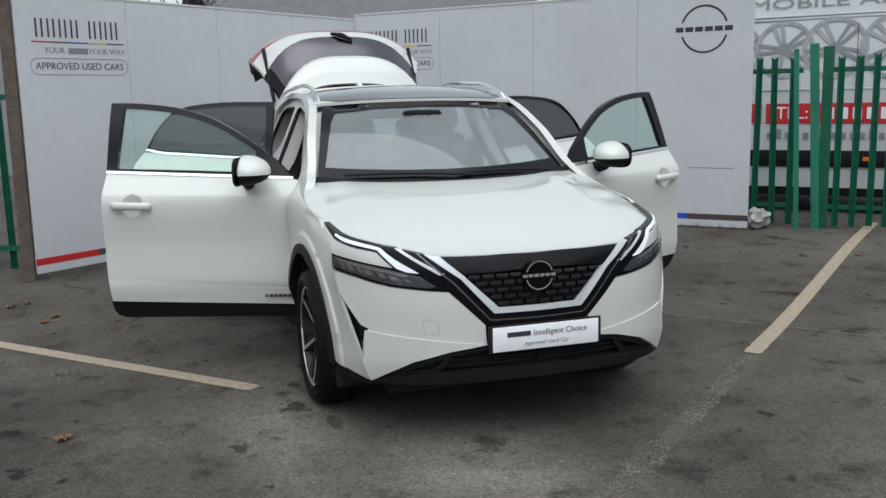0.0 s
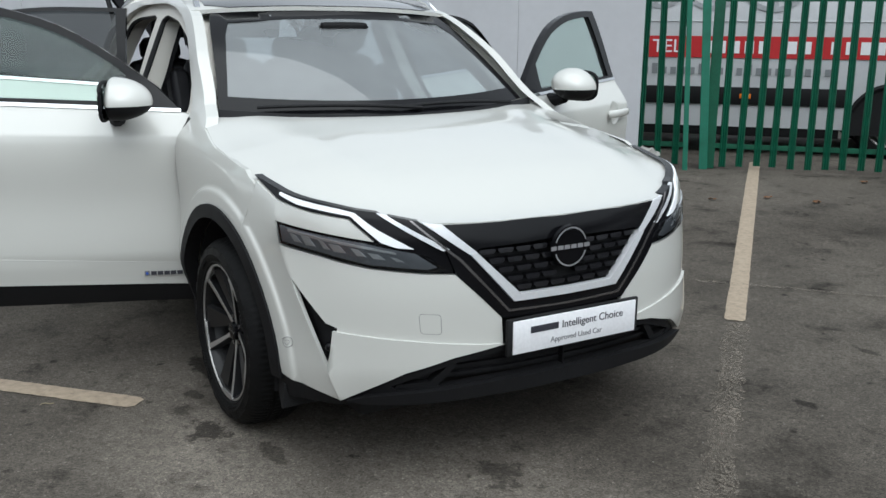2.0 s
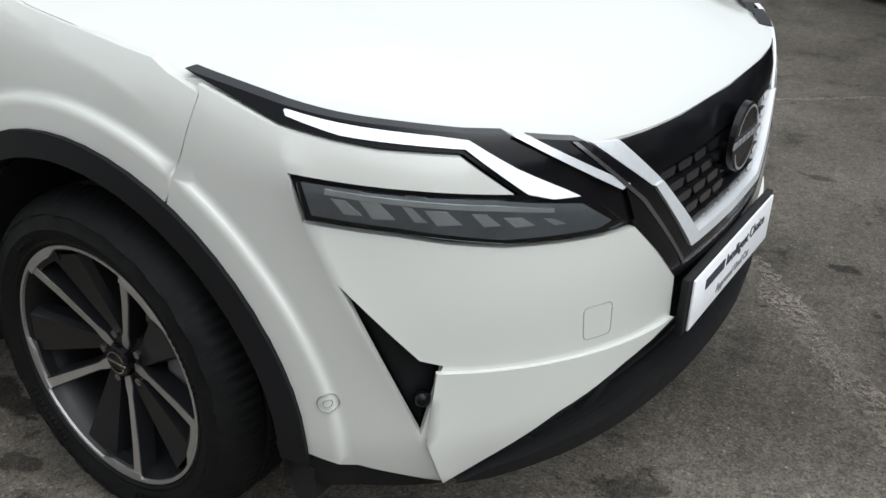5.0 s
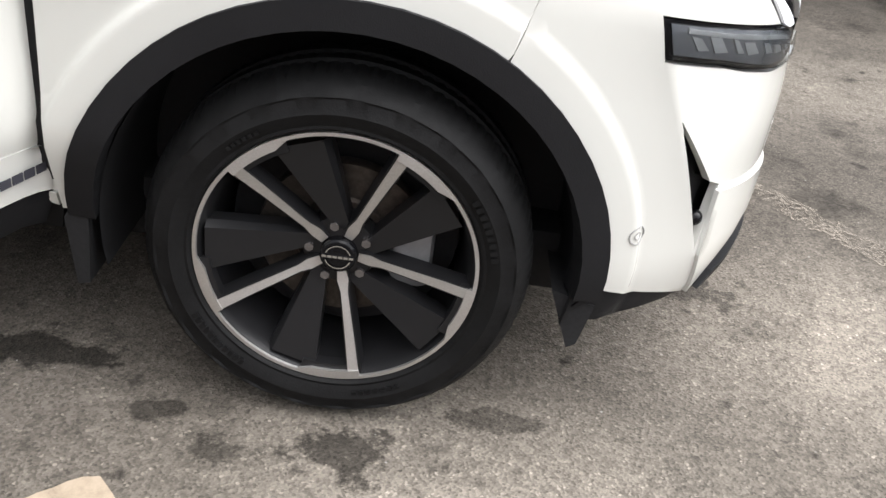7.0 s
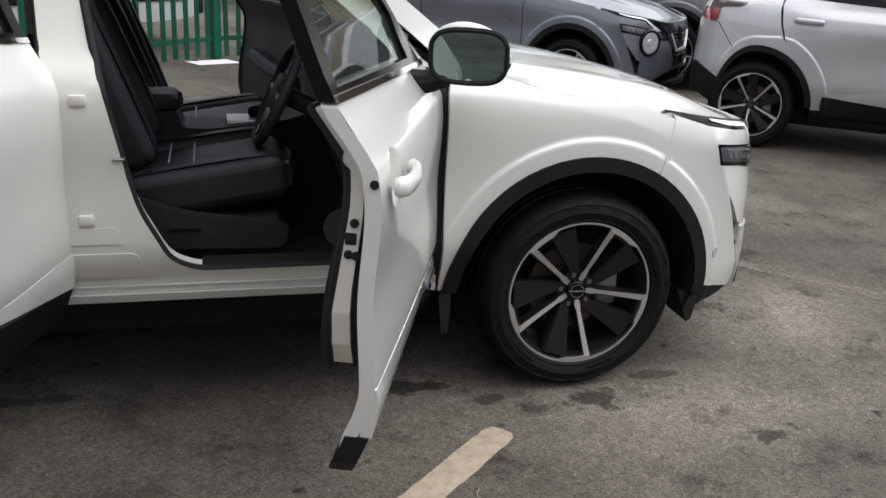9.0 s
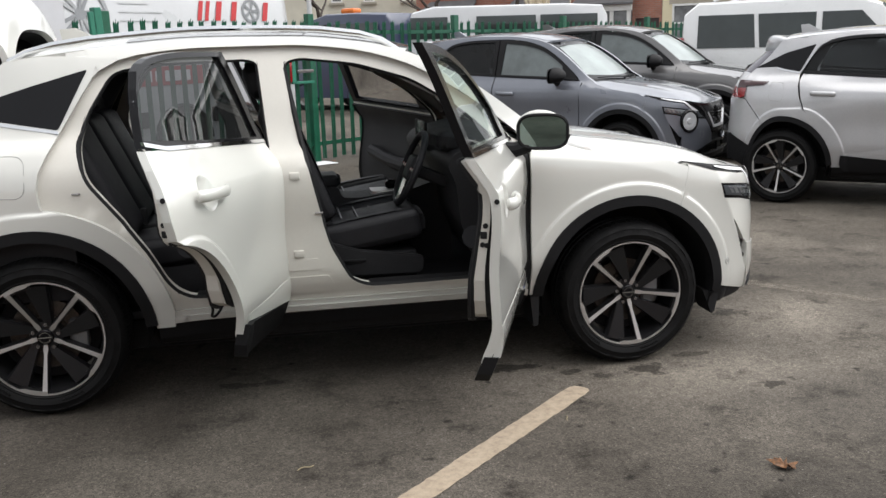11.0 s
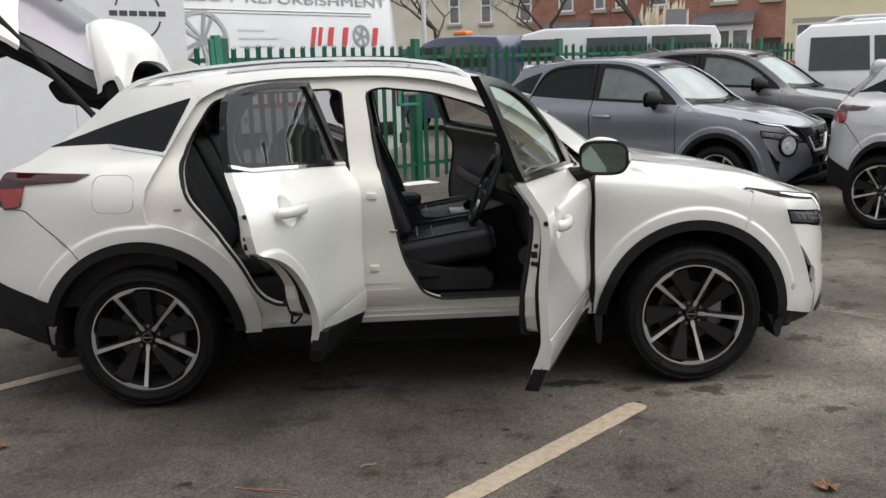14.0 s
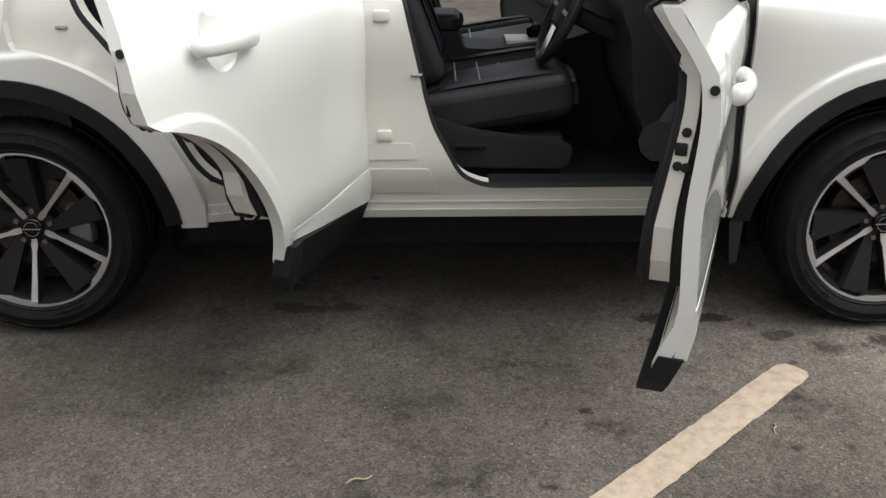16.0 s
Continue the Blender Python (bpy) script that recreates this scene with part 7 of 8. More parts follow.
for x, w in ((0.05, 0.07), (0.17, 0.06), (0.34, 0.09), (0.60, 0.09), (1.16, 0.09)):
    slanted(x, w, 0.25, 0.07, on_van(3.28, 1.93))
logo = new("wheel_print")
logo.parent = van
logo.matrix_local = on_van(3.28 + 0.98, 2.06)
bm = bmesh.new()
for q in range(24):
    a0, a1 = 2 * math.pi * q / 24, 2 * math.pi * (q + 1) / 24
    bm.faces.new([bm.verts.new((u * math.cos(a), u * math.sin(a), 0)) for u, a in ((0.16, a0), (0.16, a1), (0.12, a1), (0.12, a0))])
for q in range(5):
    a = 2 * math.pi * q / 5
    bm.faces.new([bm.verts.new(Vector((math.cos(a + e) * u, math.sin(a + e) * u, 0))) for u, e in ((0.13, -0.2), (0.13, 0.2), (0.02, 0.9), (0.02, -0.9))])
part("printed_rim", bm, VANGREY, logo, smooth=False)
PALEVINYL = mat("pale_grey_vinyl", (0.50, 0.51, 0.52), 0.4, var=0.1)
bars([(i * 0.18, 0, i * 0.18 + 0.11, 0.14) for i in range(7)], PALEVINYL, van, on_van(3.36, 1.70), "name_bar")
bars([(0, 0, 1.25, 0.008)], VANGREY, van, on_van(3.34, 1.655), "name_rule")
for i, ln in enumerate((0.42, 0.62, 0.55)):
    bars([(0, 0, ln, 0.022)], PALEVINYL, van, on_van(2.2, 2.12 - i * 0.10), "small_print_bar")
# red telephone band; the number as bars, and the web address as bars
bars([(0.0, 0.0, 3.1, 0.23)], REDINK, van, on_van(0.33, 1.15), "red_band")
bars([(-0.18, 0.0, -0.05, 0.23)], REDINK, van, on_van(0.33, 1.15), "red_band")
words("TEL:", 0.2, PLATE, van, on_van(0.62, 1.265, 0.003))
x = 0.98
for i in range(15):
    if i not in (5, 8):
        bars([(x, 0, x + 0.095, 0.13)], PLATE, van, on_van(0, 1.20, 0.003), "number_bar")
    x += 0.145
for i in range(20):
    bars([(0.35 + i * 0.10, 0, 0.41 + i * 0.10, 0.075 + 0.04 * (i % 5 == 1))], VANGREY, van, on_van(0, 0.97), "address_bar")

# ---------------------------------------------------------------- parked cars of the lot
GREYBLUE = mat("slate_grey_paint", (0.152, 0.163, 0.190), 0.3, 0.3, var=0.1, vscale=3, coat=1.0)
SILVERGREY = mat("silver_grey_paint", (0.46, 0.46, 0.47), 0.32, 0.35, var=0.08, vscale=3, coat=1.0)
DARKGREY = mat("charcoal_paint", (0.13, 0.127, 0.127), 0.32, 0.3, var=0.1, coat=1.0)
SUVWHITE = mat("plain_white_paint", (0.72, 0.73, 0.73), 0.3, var=0.05, coat=0.8)


VANGLASS = mat("tinted_van_glass", (0.035, 0.045, 0.045), 0.08, var=0.3, vscale=2, spec=0.5)
SILVER_AT = (4.54, 2.80)


def short_tail(car, share):
    """Draws in the overhang behind the rear axle, for a shorter model."""
    def walk_down(ob, m):
        for ch in ob.children:
            if ch.name.startswith("wheel"):
                continue
            q = m @ ch.matrix_basis
            if ch.type == "MESH":
                back = q.inverted()
                for v in ch.data.vertices:
                    p = q @ v.co
                    if p.x < -2.665:
                        p.x = -2.665 + (p.x + 2.665) * share
                        v.co = back @ p
            walk_down(ch, q)
    walk_down(car, Matrix())
    return car


def parked(x, y, heading, name, label, paint, roof_mat=None, scale=(0.95, 0.97, 0.985), lamps=True, rim=None):
    """A parked crossover whose middle is at (x, y)."""
    m = Matrix.Translation((x, y, ground_z(x, y))) @ Matrix.Rotation(radians(heading), 4, "Z") @ Matrix.Translation((1.31 * scale[0], 0, 0))
    ob = crossover(name, label, m, paint, False, roof_mat, "parked cars", scale=scale, rim=rim)
    if lamps:
        for sg in (-1, 1):
            q = Vector(body(0.70, 0.70, -0.012))
            face = Matrix.Translation((q.x, q.y * (1 if sg < 0 else -1), q.z)) @ Matrix.Rotation(radians(52 if sg < 0 else 128), 4, "Z")
            for nm, prof, material in (("lamp_bezel", [(0.118, 0.03), (0.118, 0.0), (0.108, -0.010), (0.092, -0.004), (0.090, 0.02)], GLOSS), ("round_headlamp", [(0.0, -0.012), (0.03, -0.010), (0.034, 0.004), (0.06, -0.002), (0.092, 0.0)], FACET)):
                lp = mesh_ob(nm, *lathe(prof, 32), material, ob, "round silver headlamp" if nm == "round_headlamp" else "")
                lp.matrix_local = face
    return ob


short_tail(parked(1.50, 5.44, -40, "crossover_car", "slate blue-grey crossover parked beside the fence", GREYBLUE, GREYBLUE, (0.90, 0.96, 0.995)), 0.80)
short_tail(parked(SILVER_AT[0], SILVER_AT[1], -38, "crossover_car", "silver grey crossover parked nose away", SILVERGREY, SILVERGREY), 0.68)
parked(3.35, 7.45, -38, "crossover_car", "charcoal crossover parked behind the slate one", DARKGREY, DARKGREY, (1.0, 1.0, 1.05), lamps=False)


def utility_car(x, y, heading):
    """A boxy sport utility car: shell, side glass, screen, rails and wheels."""
    ob = thing("sport_utility_car", "white boxy sport utility car parked at the back", "car", "parked cars", at=Matrix.Translation((x, y, ground_z(x, y))) @ Matrix.Rotation(radians(heading), 4, "Z") @ Matrix.Diagonal((1.05, 1.0, 1.15, 1)))
    part("body", loft_body([(-2.25, 0.84, 0.55, 1.20, 0.06), (-2.20, 0.90, 0.45, 1.66, 0.11), (-2.0, 0.93, 0.40, 1.80, 0.13), (0.1, 0.93, 0.40, 1.83, 0.13), (0.45, 0.93, 0.40, 1.72, 0.14), (1.05, 0.93, 0.40, 1.24, 0.08), (1.3, 0.93, 0.40, 1.18, 0.06), (2.05, 0.90, 0.42, 1.08, 0.06), (2.3, 0.80, 0.50, 0.92, 0.06)]), SUVWHITE, ob, "white painted shell")

    def flat(x, z, sg):
        return (x, sg * (0.935 - 0.13 * max(z - 1.03, 0) / 0.70 + 0.006), z)
    for sg in (-1, 1):
        for a, b, c, d in ((-1.98, -1.16, -1.98, -1.20), (-1.10, -0.36, -1.14, -0.36), (-0.28, 0.66, -0.28, 0.22)):
            vs = [flat(a, 1.20, sg), flat(b, 1.20, sg), flat(d, 1.63, sg), flat(c, 1.63, sg)]
            vs += [(p[0], p[1] - sg * 0.02, p[2]) for p in vs]
            mesh_ob("side_window", vs, [(0, 1, 2, 3), (7, 6, 5, 4), (0, 4, 5, 1), (1, 5, 6, 2), (2, 6, 7, 3), (3, 7, 4, 0)], VANGLASS, ob, "dark side window", smooth=False)
        mesh_ob("roof_rail", *tube([(-1.8, sg * 0.66, 1.82), (-1.6, sg * 0.66, 1.88), (0.0, sg * 0.66, 1.89), (0.2, sg * 0.66, 1.83)], 0.02, 6), SATIN, ob, "silver roof rail")
        part("mirror", pad_box((0.50, sg * 0.99, 1.20), (0.14, 0.20, 0.15)), SUVWHITE, ob)
        part("sill", one_box((-1.0, sg * 0.9 - 0.04, 0.34), (1.0, sg * 0.9 + 0.04, 0.42), 0.01), BLACK, ob)
        for xx in (-1.42, 1.40):
            plain_wheel(ob, pose(xx, sg * 0.95, 0.37, 0, 0, 0 if sg < 0 else 180), 0.37)
    vs = [(0.47, -0.72, 1.705), (0.47, 0.72, 1.705), (1.04, 0.80, 1.265), (1.04, -0.80, 1.265)]
    vs += [(a + 0.012, b, c + 0.016) for a, b, c in vs]
    mesh_ob("windscreen", vs, [(0, 1, 2, 3), (7, 6, 5, 4), (0, 4, 5, 1), (1, 5, 6, 2), (2, 6, 7, 3), (3, 7, 4, 0)], DEWY, ob, "misted windscreen", smooth=False)
    part("front_bumper", one_box((2.1, -0.86, 0.42), (2.36, 0.86, 0.62), 0.06), BLACK, ob)
    part("rear_lamp", one_box((-2.26, -0.90, 0.95), (-2.18, -0.80, 1.35), 0.02), REDLAMP, ob)
    return ob


def pad_box(c, s):
    c, s = Vector(c), Vector(s) / 2
    return one_box(c - s, c + s, min(s) * 0.7, segments=3)


utility_car(7.12, 8.18, -36)


# vehicles in the street beyond the fence
def street_van(x, y, heading, name, label, paint, length=5.0, height=1.95, glass=True):
    ob = thing(name, label, "van", "street vehicles", at=Matrix.Translation((x, y, ground_z(x, y))) @ Matrix.Rotation(radians(heading), 4, "Z"))
    h = length / 2
    part("body", loft_body([(-h, 0.86, 0.5, height - 0.25, 0.12), (-h + 0.12, 0.93, 0.35, height - 0.05, 0.14), (-h + 1.0, 0.95, 0.3, height, 0.14), (h - 1.6, 0.95, 0.3, height, 0.14), (h - 1.1, 0.95, 0.3, height - 0.12, 0.18), (h - 0.45, 0.94, 0.3, 1.18, 0.10), (h - 0.1, 0.88, 0.35, 1.0, 0.08), (h, 0.80, 0.4, 0.8, 0.05)]), paint, ob, "painted van body")
    for sg in (-1, 1):
        if glass:
            for a, b in ((-h + 0.25, -h + 1.55), (-h + 1.65, -h + 3.0), (h - 1.9, h - 1.05)):
                bm = one_box((a, sg * 0.90 - 0.012, height - 0.72), (b, sg * 0.90 + 0.012, height - 0.24), 0.01, pose(0, 0, 0, 0, 0, 0))
                w = part("side_window", bm, VANGLASS, ob, "dark side window")
                w.matrix_local = Matrix.Translation((0, 0, 0)) @ pose(0, -sg * 0.03 + sg * 0.03, 0)
        for xx in (-h + 0.9, h - 0.95):
            plain_wheel(ob, pose(xx, sg * 0.94, 0.33, 0, 0, 0 if sg < 0 else 180), 0.33)
    bm = one_box((h - 1.22, -0.72, height - 0.70), (h - 1.19, 0.72, height - 0.12), 0.01, Matrix.Translation((0, 0, 0)))
    part("bumper", one_box((h - 0.15, -0.85, 0.3), (h + 0.05, 0.85, 0.55), 0.05), BLACK, ob)
    return ob


street_van(3.42, 16.8, 170, "minibus", "white minibus with long dark windows beyond the fence", VANWHITE, 5.55, 2.29)
NAVY = mat("navy_paint", (0.02, 0.03, 0.07), 0.35, var=0.1, coat=0.5)
truck = street_van(0.35, 17.5, 135, "pickup_truck", "dark blue truck with an amber beacon beyond the fence", NAVY, 3.5, 2.2)
bm = bmesh.new()
box(bm, (-0.2, -0.16, 2.21), (0.2, 0.16, 2.34), 0.05)
part("beacon", bm, mat("amber_beacon", (0.7, 0.17, 0.02), 0.3), truck, "amber roof beacon")


# ---------------------------------------------------------------- terraced street beyond the lot
BRICK = brick_mat("red_brick", (0.46, 0.185, 0.125), (0.36, 0.135, 0.092), (0.30, 0.26, 0.225))
RENDERED = mat("cream_render", (0.72, 0.68, 0.57), 0.85, var=0.2, vscale=0.8, bump=0.2)
YELLOWR = mat("pale_yellow_render", (0.80, 0.72, 0.50), 0.85, var=0.12, vscale=0.8, bump=0.2)
SLATE = mat("grey_slate", (0.15, 0.15, 0.155), 0.7, var=0.35, vscale=3, grain=0.2, gscale=20)
FRAMEW = mat("white_window_frame", (0.80, 0.80, 0.78), 0.4, var=0.05)
STONE = mat("pale_stone_lintel", (0.45, 0.41, 0.34), 0.8, var=0.2)
PANE = mat("dull_window_pane", (0.24, 0.25, 0.26), 0.08, var=0.6, vscale=1.3, coat=0.5)
DOORM = mat("dark_door_paint", (0.06, 0.03, 0.03), 0.4)


def window(house, x, z, w, h, sill=True, bars_n=2):
    w *= 0.78 if w < 1.4 else 1.0
    win = new("window")
    win.parent = house
    win.matrix_local = Matrix.Translation((x, 0, z))
    part("pane", one_box((-w / 2, 0.02, 0), (w / 2, 0.05, h)), PANE, win, smooth=False)
    bm = bmesh.new()
    for a, b in (((-w / 2, -0.03, 0), (-w / 2 + 0.08, 0.06, h)), ((w / 2 - 0.08, -0.03, 0), (w / 2, 0.06, h)), ((-w / 2 + 0.08, -0.03, h - 0.08), (w / 2 - 0.08, 0.06, h)), ((-w / 2 + 0.08, -0.03, 0), (w / 2 - 0.08, 0.06, 0.08)), ((-w / 2 + 0.08, -0.03, h * 0.48), (w / 2 - 0.08, 0.06, h * 0.48 + 0.07))):
        box(bm, a, b)
    part("window_frame", bm, FRAMEW, win, smooth=False)
    if sill:
        part("window_sill", one_box((-w / 2 - 0.12, -0.12, -0.14), (w / 2 + 0.12, 0.05, 0), 0.01), STONE, win, smooth=False)
        part("lintel", one_box((-w / 2 - 0.12, -0.025, h), (w / 2 + 0.12, 0.05, h + 0.2), 0.01), STONE, win, smooth=False)


def wall_with_holes(width, height, thick, holes):
    """A wall in x and z with openings cut through."""
    v2, tris, rims = flat_mesh([(0, 0), (width, 0), (width, height), (0, height)], holes, 3.0)
    n = len(v2)
    vs = [(x, 0, z) for x, z in v2] + [(x, thick, z) for x, z in v2]
    fs = [t for t in tris] + [tuple(i + n for i in t[::-1]) for t in tris]
    for r in rims:
        for i in range(len(r)):
            a, b = r[i], r[(i + 1) % len(r)]
            fs.append((a, b, b + n, a + n))
    bm = bmesh.new()
    add(bm, (vs, fs))
    bmesh.ops.recalc_face_normals(bm, faces=bm.faces[:])
    return bm


def house(m, width, eaves, material, upper, lower, bay=None, door=None, label="", depth=8.0, chimney=True):
    ob = thing("terraced_house", label, "house", "terrace", at=m)
    holes = [[(x - q, z), (x + q, z), (x + q, z + h), (x - q, z + h)] for x, z, w, h in upper + lower for q in [w * (0.39 if w < 1.4 else 0.5)]]
    if door:
        holes.append([(door - 0.5, 0.05), (door + 0.5, 0.05), (door + 0.5, 2.3), (door - 0.5, 2.3)])
    part("front_wall", wall_with_holes(width, eaves, 0.3, holes), material, ob, smooth=False)
    part("side_wall", one_box((0, 0.3, 0), (0.25, depth, eaves)), material, ob, smooth=False)
    part("side_wall", one_box((width - 0.25, 0.3, 0), (width, depth, eaves)), material, ob, smooth=False)
    part("dark_room", one_box((0.3, 0.32, 0.05), (width - 0.3, 0.5, eaves - 0.1)), RUBBER, ob, smooth=False)
    rise = depth * 0.36
    bm = bmesh.new()
    for sgn in (0, 1):
        y0, y1 = (-0.35, depth / 2) if sgn == 0 else (depth / 2, depth + 0.35)
        z0, z1 = (eaves - 0.08, eaves + rise) if sgn == 0 else (eaves + rise, eaves - 0.08)
        vs = [(0, y0, z0), (width, y0, z0), (width, y1, z1), (0, y1, z1)]
        vs += [(x, y, z + 0.14) for x, y, z in vs]
        add(bm, (vs, [(0, 1, 2, 3), (7, 6, 5, 4), (0, 4, 5, 1), (1, 5, 6, 2), (2, 6, 7, 3), (3, 7, 4, 0)]))
    bmesh.ops.recalc_face_normals(bm, faces=bm.faces[:])
    part("roof", bm, SLATE, ob, "grey slate roof", smooth=False)
    part("gutter", one_box((0, -0.42, eaves - 0.14), (width, -0.30, eaves - 0.02), 0.02), DOORM, ob)
    if chimney:
        part("chimney", one_box((width - 0.9, depth / 2 - 0.4, eaves + rise - 0.5), (width - 0.1, depth / 2 + 0.4, eaves + rise + 1.4), 0.02), BRICK, ob, "brick chimney", smooth=False)
    for x, z, w, h in upper + lower:
        window(ob, x, z, w, h)
    if door:
        part("front_door", one_box((door - 0.5, 0.08, 0.05), (door + 0.5, 0.16, 2.3), 0.01), DOORM, ob, "dark front door", smooth=False)
    if bay:
        part("bay_window", one_box((bay - 1.15, -0.55, 0.0), (bay + 1.15, 0.0, 1.0), 0.02), material, ob, smooth=False)
        part("bay_glazing", one_box((bay - 1.1, -0.52, 1.0), (bay + 1.1, -0.02, 2.75), 0.01), PANE, ob, smooth=False)
        bm = bmesh.new()
        for q in (-1.12, -0.4, 0.32, 1.04):
            box(bm, (bay + q - 0.03, -0.56, 1.0), (bay + q + 0.13, -0.5, 2.62))
        box(bm, (bay - 1.22, -0.60, 2.62), (bay + 1.22, -0.5, 2.85))
        part("bay_frame", bm, FRAMEW, ob, smooth=False)
        bm = bmesh.new()
        vs = [(bay - 1.3, -0.75, 2.86), (bay + 1.3, -0.75, 2.86), (bay + 1.15, 0, 3.3), (bay - 1.15, 0, 3.3)]
        vs += [(x, y, z + 0.08) for x, y, z in vs]
        add(bm, (vs, [(0, 1, 2, 3), (7, 6, 5, 4), (0, 4, 5, 1), (1, 5, 6, 2), (2, 6, 7, 3), (3, 7, 4, 0)]))
        bmesh.ops.recalc_face_normals(bm, faces=bm.faces[:])
        part("bay_roof", bm, SLATE, ob, smooth=False)
    return ob


ROW = radians(-38)
row_d = Vector((math.cos(ROW), math.sin(ROW), 0))
row_0 = Vector((11.6, 33.0, 0.1))


def row_pose(k):
    p = row_0 + row_d * (k + 0.55)
    return Matrix.Translation(p) @ Matrix.Rotation(ROW, 4, "Z")


up = [(1.3, 3.8, 1.0, 1.6), (3.9, 3.8, 0.85, 1.6)]
house(row_pose(-8.7), 3.9, 6.2, BRICK, [(1.75, 3.8, 0.95, 1.6), (3.4, 3.8, 0.7, 1.6)], [], bay=1.9, label="narrow red brick terraced house")
house(row_pose(-4.78), 3.9, 6.2, BRICK, [(0.5, 3.8, 0.7, 1.6), (2.2, 3.8, 1.0, 1.6)], [], bay=2.2, label="red brick terraced house with stone sills")
house(row_pose(-0.86), 3.5, 6.2, BRICK, [(1.1, 3.8, 1.15, 1.6), (2.95, 3.8, 0.8, 1.6)], [], bay=1.2, door=2.9, label="red brick terraced house with a bay window and arched doorway")
house(row_pose(2.66), 9.0, 6.1, YELLOWR, [(1.75, 4.1, 1.5, 1.3), (6.2, 4.1, 1.6, 1.3)], [(2.6, 1.3, 4.4, 1.5)], door=6.6, label="pale yellow rendered house with white windows")
house(row_pose(11.7), 9.0, 6.1, BRICK, up, [], bay=1.6, door=4.2, label="red brick house at the terrace's end")
cream_m = Matrix.Translation((-16.5, 52.0, 0.1)) @ Matrix.Rotation(radians(-12), 4, "Z")
house(cream_m, 25.0, 6.3, RENDERED, [(6.0, 3.9, 1.0, 1.7), (9.5, 3.9, 1.0, 1.7), (13.5, 3.9, 1.2, 1.8), (19.2, 3.9, 0.8, 1.9), (21.0, 3.9, 0.8, 1.9), (23.2, 3.9, 0.9, 1.9)], [(12.5, 0.8, 2.4, 1.5)], door=9.0, label="long cream rendered house row under grey slate")
house(Matrix.Translation((-38, 50.0, 0.1)) @ Matrix.Rotation(radians(4), 4, "Z"), 20.0, 4.6, BRICK, [(3, 2.6, 1, 1.5), (8, 2.6, 1, 1.5), (13, 2.6, 1, 1.5)], [], label="low brick building behind the hoarding")

house(Matrix.Translation((-30.5, 1.5, 0.1)) @ Matrix.Rotation(radians(104), 4, "Z"), 17.0, 3.3, BRICK, [(3, 1.2, 1, 1.3), (8, 1.2, 1, 1.3), (13, 1.2, 1, 1.3)], [], label="low brick shed with a dark roof beyond the hoarding", chimney=False)


# ---------------------------------------------------------------- bare trees
BARK = mat("winter_bark", (0.075, 0.06, 0.05), 0.9, var=0.4, vscale=6, bump=0.4)


def bare_tree(x, y, h, seed, label, spread=0.55):
    rnd = random.Random(seed)
    ob = thing("bare_tree", label, "tree", "winter trees", at=Matrix.Translation((x, y, ground_z(x, y) - 0.05)))
    trunk, twigs = bmesh.new(), bmesh.new()

    def grow(p, d, length, r, depth):
        pts, radii, q = [p.copy()], [r], p.copy()
        for i in range(4):
            d = (d + Vector((rnd.uniform(-1, 1), rnd.uniform(-1, 1), rnd.uniform(-0.4, 0.7))) * 0.16).normalized()
            q = q + d * length / 4
            pts.append(q.copy())
            radii.append(r * (1 - 0.12 * (i + 1)))
        add(trunk if depth < 2 else twigs, tube(pts if depth < 5 else pts[::2], r, 7 if depth < 2 else 4 if depth < 5 else 3, radii=radii if depth < 5 else radii[::2], caps=False))
        if depth >= 6:
            return
        for i in range(3 if depth < 4 else 3):
            a = rnd.uniform(0, 2 * math.pi)
            side = Vector((math.cos(a), math.sin(a), rnd.uniform(0.0, 0.5)))
            at = pts[rnd.choice((2, 3, 4, 4))] if depth else pts[rnd.choice((3, 4, 4))]
            grow(at.copy(), (d * (1 - spread) + side * spread).normalized(), length * rnd.uniform(0.55, 0.8), max(r * 0.50, 0.007), depth + 1)
    grow(Vector((0, 0, 0)), Vector((0, 0, 1)), h * 0.36, h * 0.016, 0)
    part("trunk", trunk, BARK, ob, "grey-brown trunk and limbs")
    part("crown", twigs, BARK, ob, "bare winter twigs")
    return ob


for i, (x, y, h) in enumerate(((-2.6, 36, 11), (1.2, 40, 9.5), (5.0, 30.5, 8.5), (8.5, 33, 9), (-9, 44, 11), (-14, 38, 10), (-20, 42, 11), (-26, 36, 10), (-32, 40, 11), (-17, 30, 8), (-24, 27, 8), (-38, 30, 10), (-27, -2.2, 8), (-25, 0.6, 7.5))):
    bare_tree(x, y, h, 30 + i, "tall bare winter tree" if h > 9 else "small bare winter tree")
# far shrubs behind the hoarding
pole = bmesh.new()
add(pole, tube([(0, 0, 0), (0, 0, 7.0)], 0.06, 10, radii=[0.08, 0.05]))
lamp = part("lamp_column", pole, VANWHITE, None)
lamp.matrix_world = Matrix.Translation((-0.45, 21.5, 0.1))
tagged(lamp, "pale grey street lamp column", "street lamp")
sign = thing("road_sign", "small grey back of a road sign on a post", "sign", at=Matrix.Translation((8.2, 26.0, 0.1)))
part("sign_post", one_box((-0.03, -0.03, 0), (0.03, 0.03, 3.2)), STEEL, sign, smooth=False)
part("sign_plate", one_box((-0.35, -0.05, 2.4), (0.35, -0.03, 3.2), 0.01), GREYINK, sign, smooth=False)
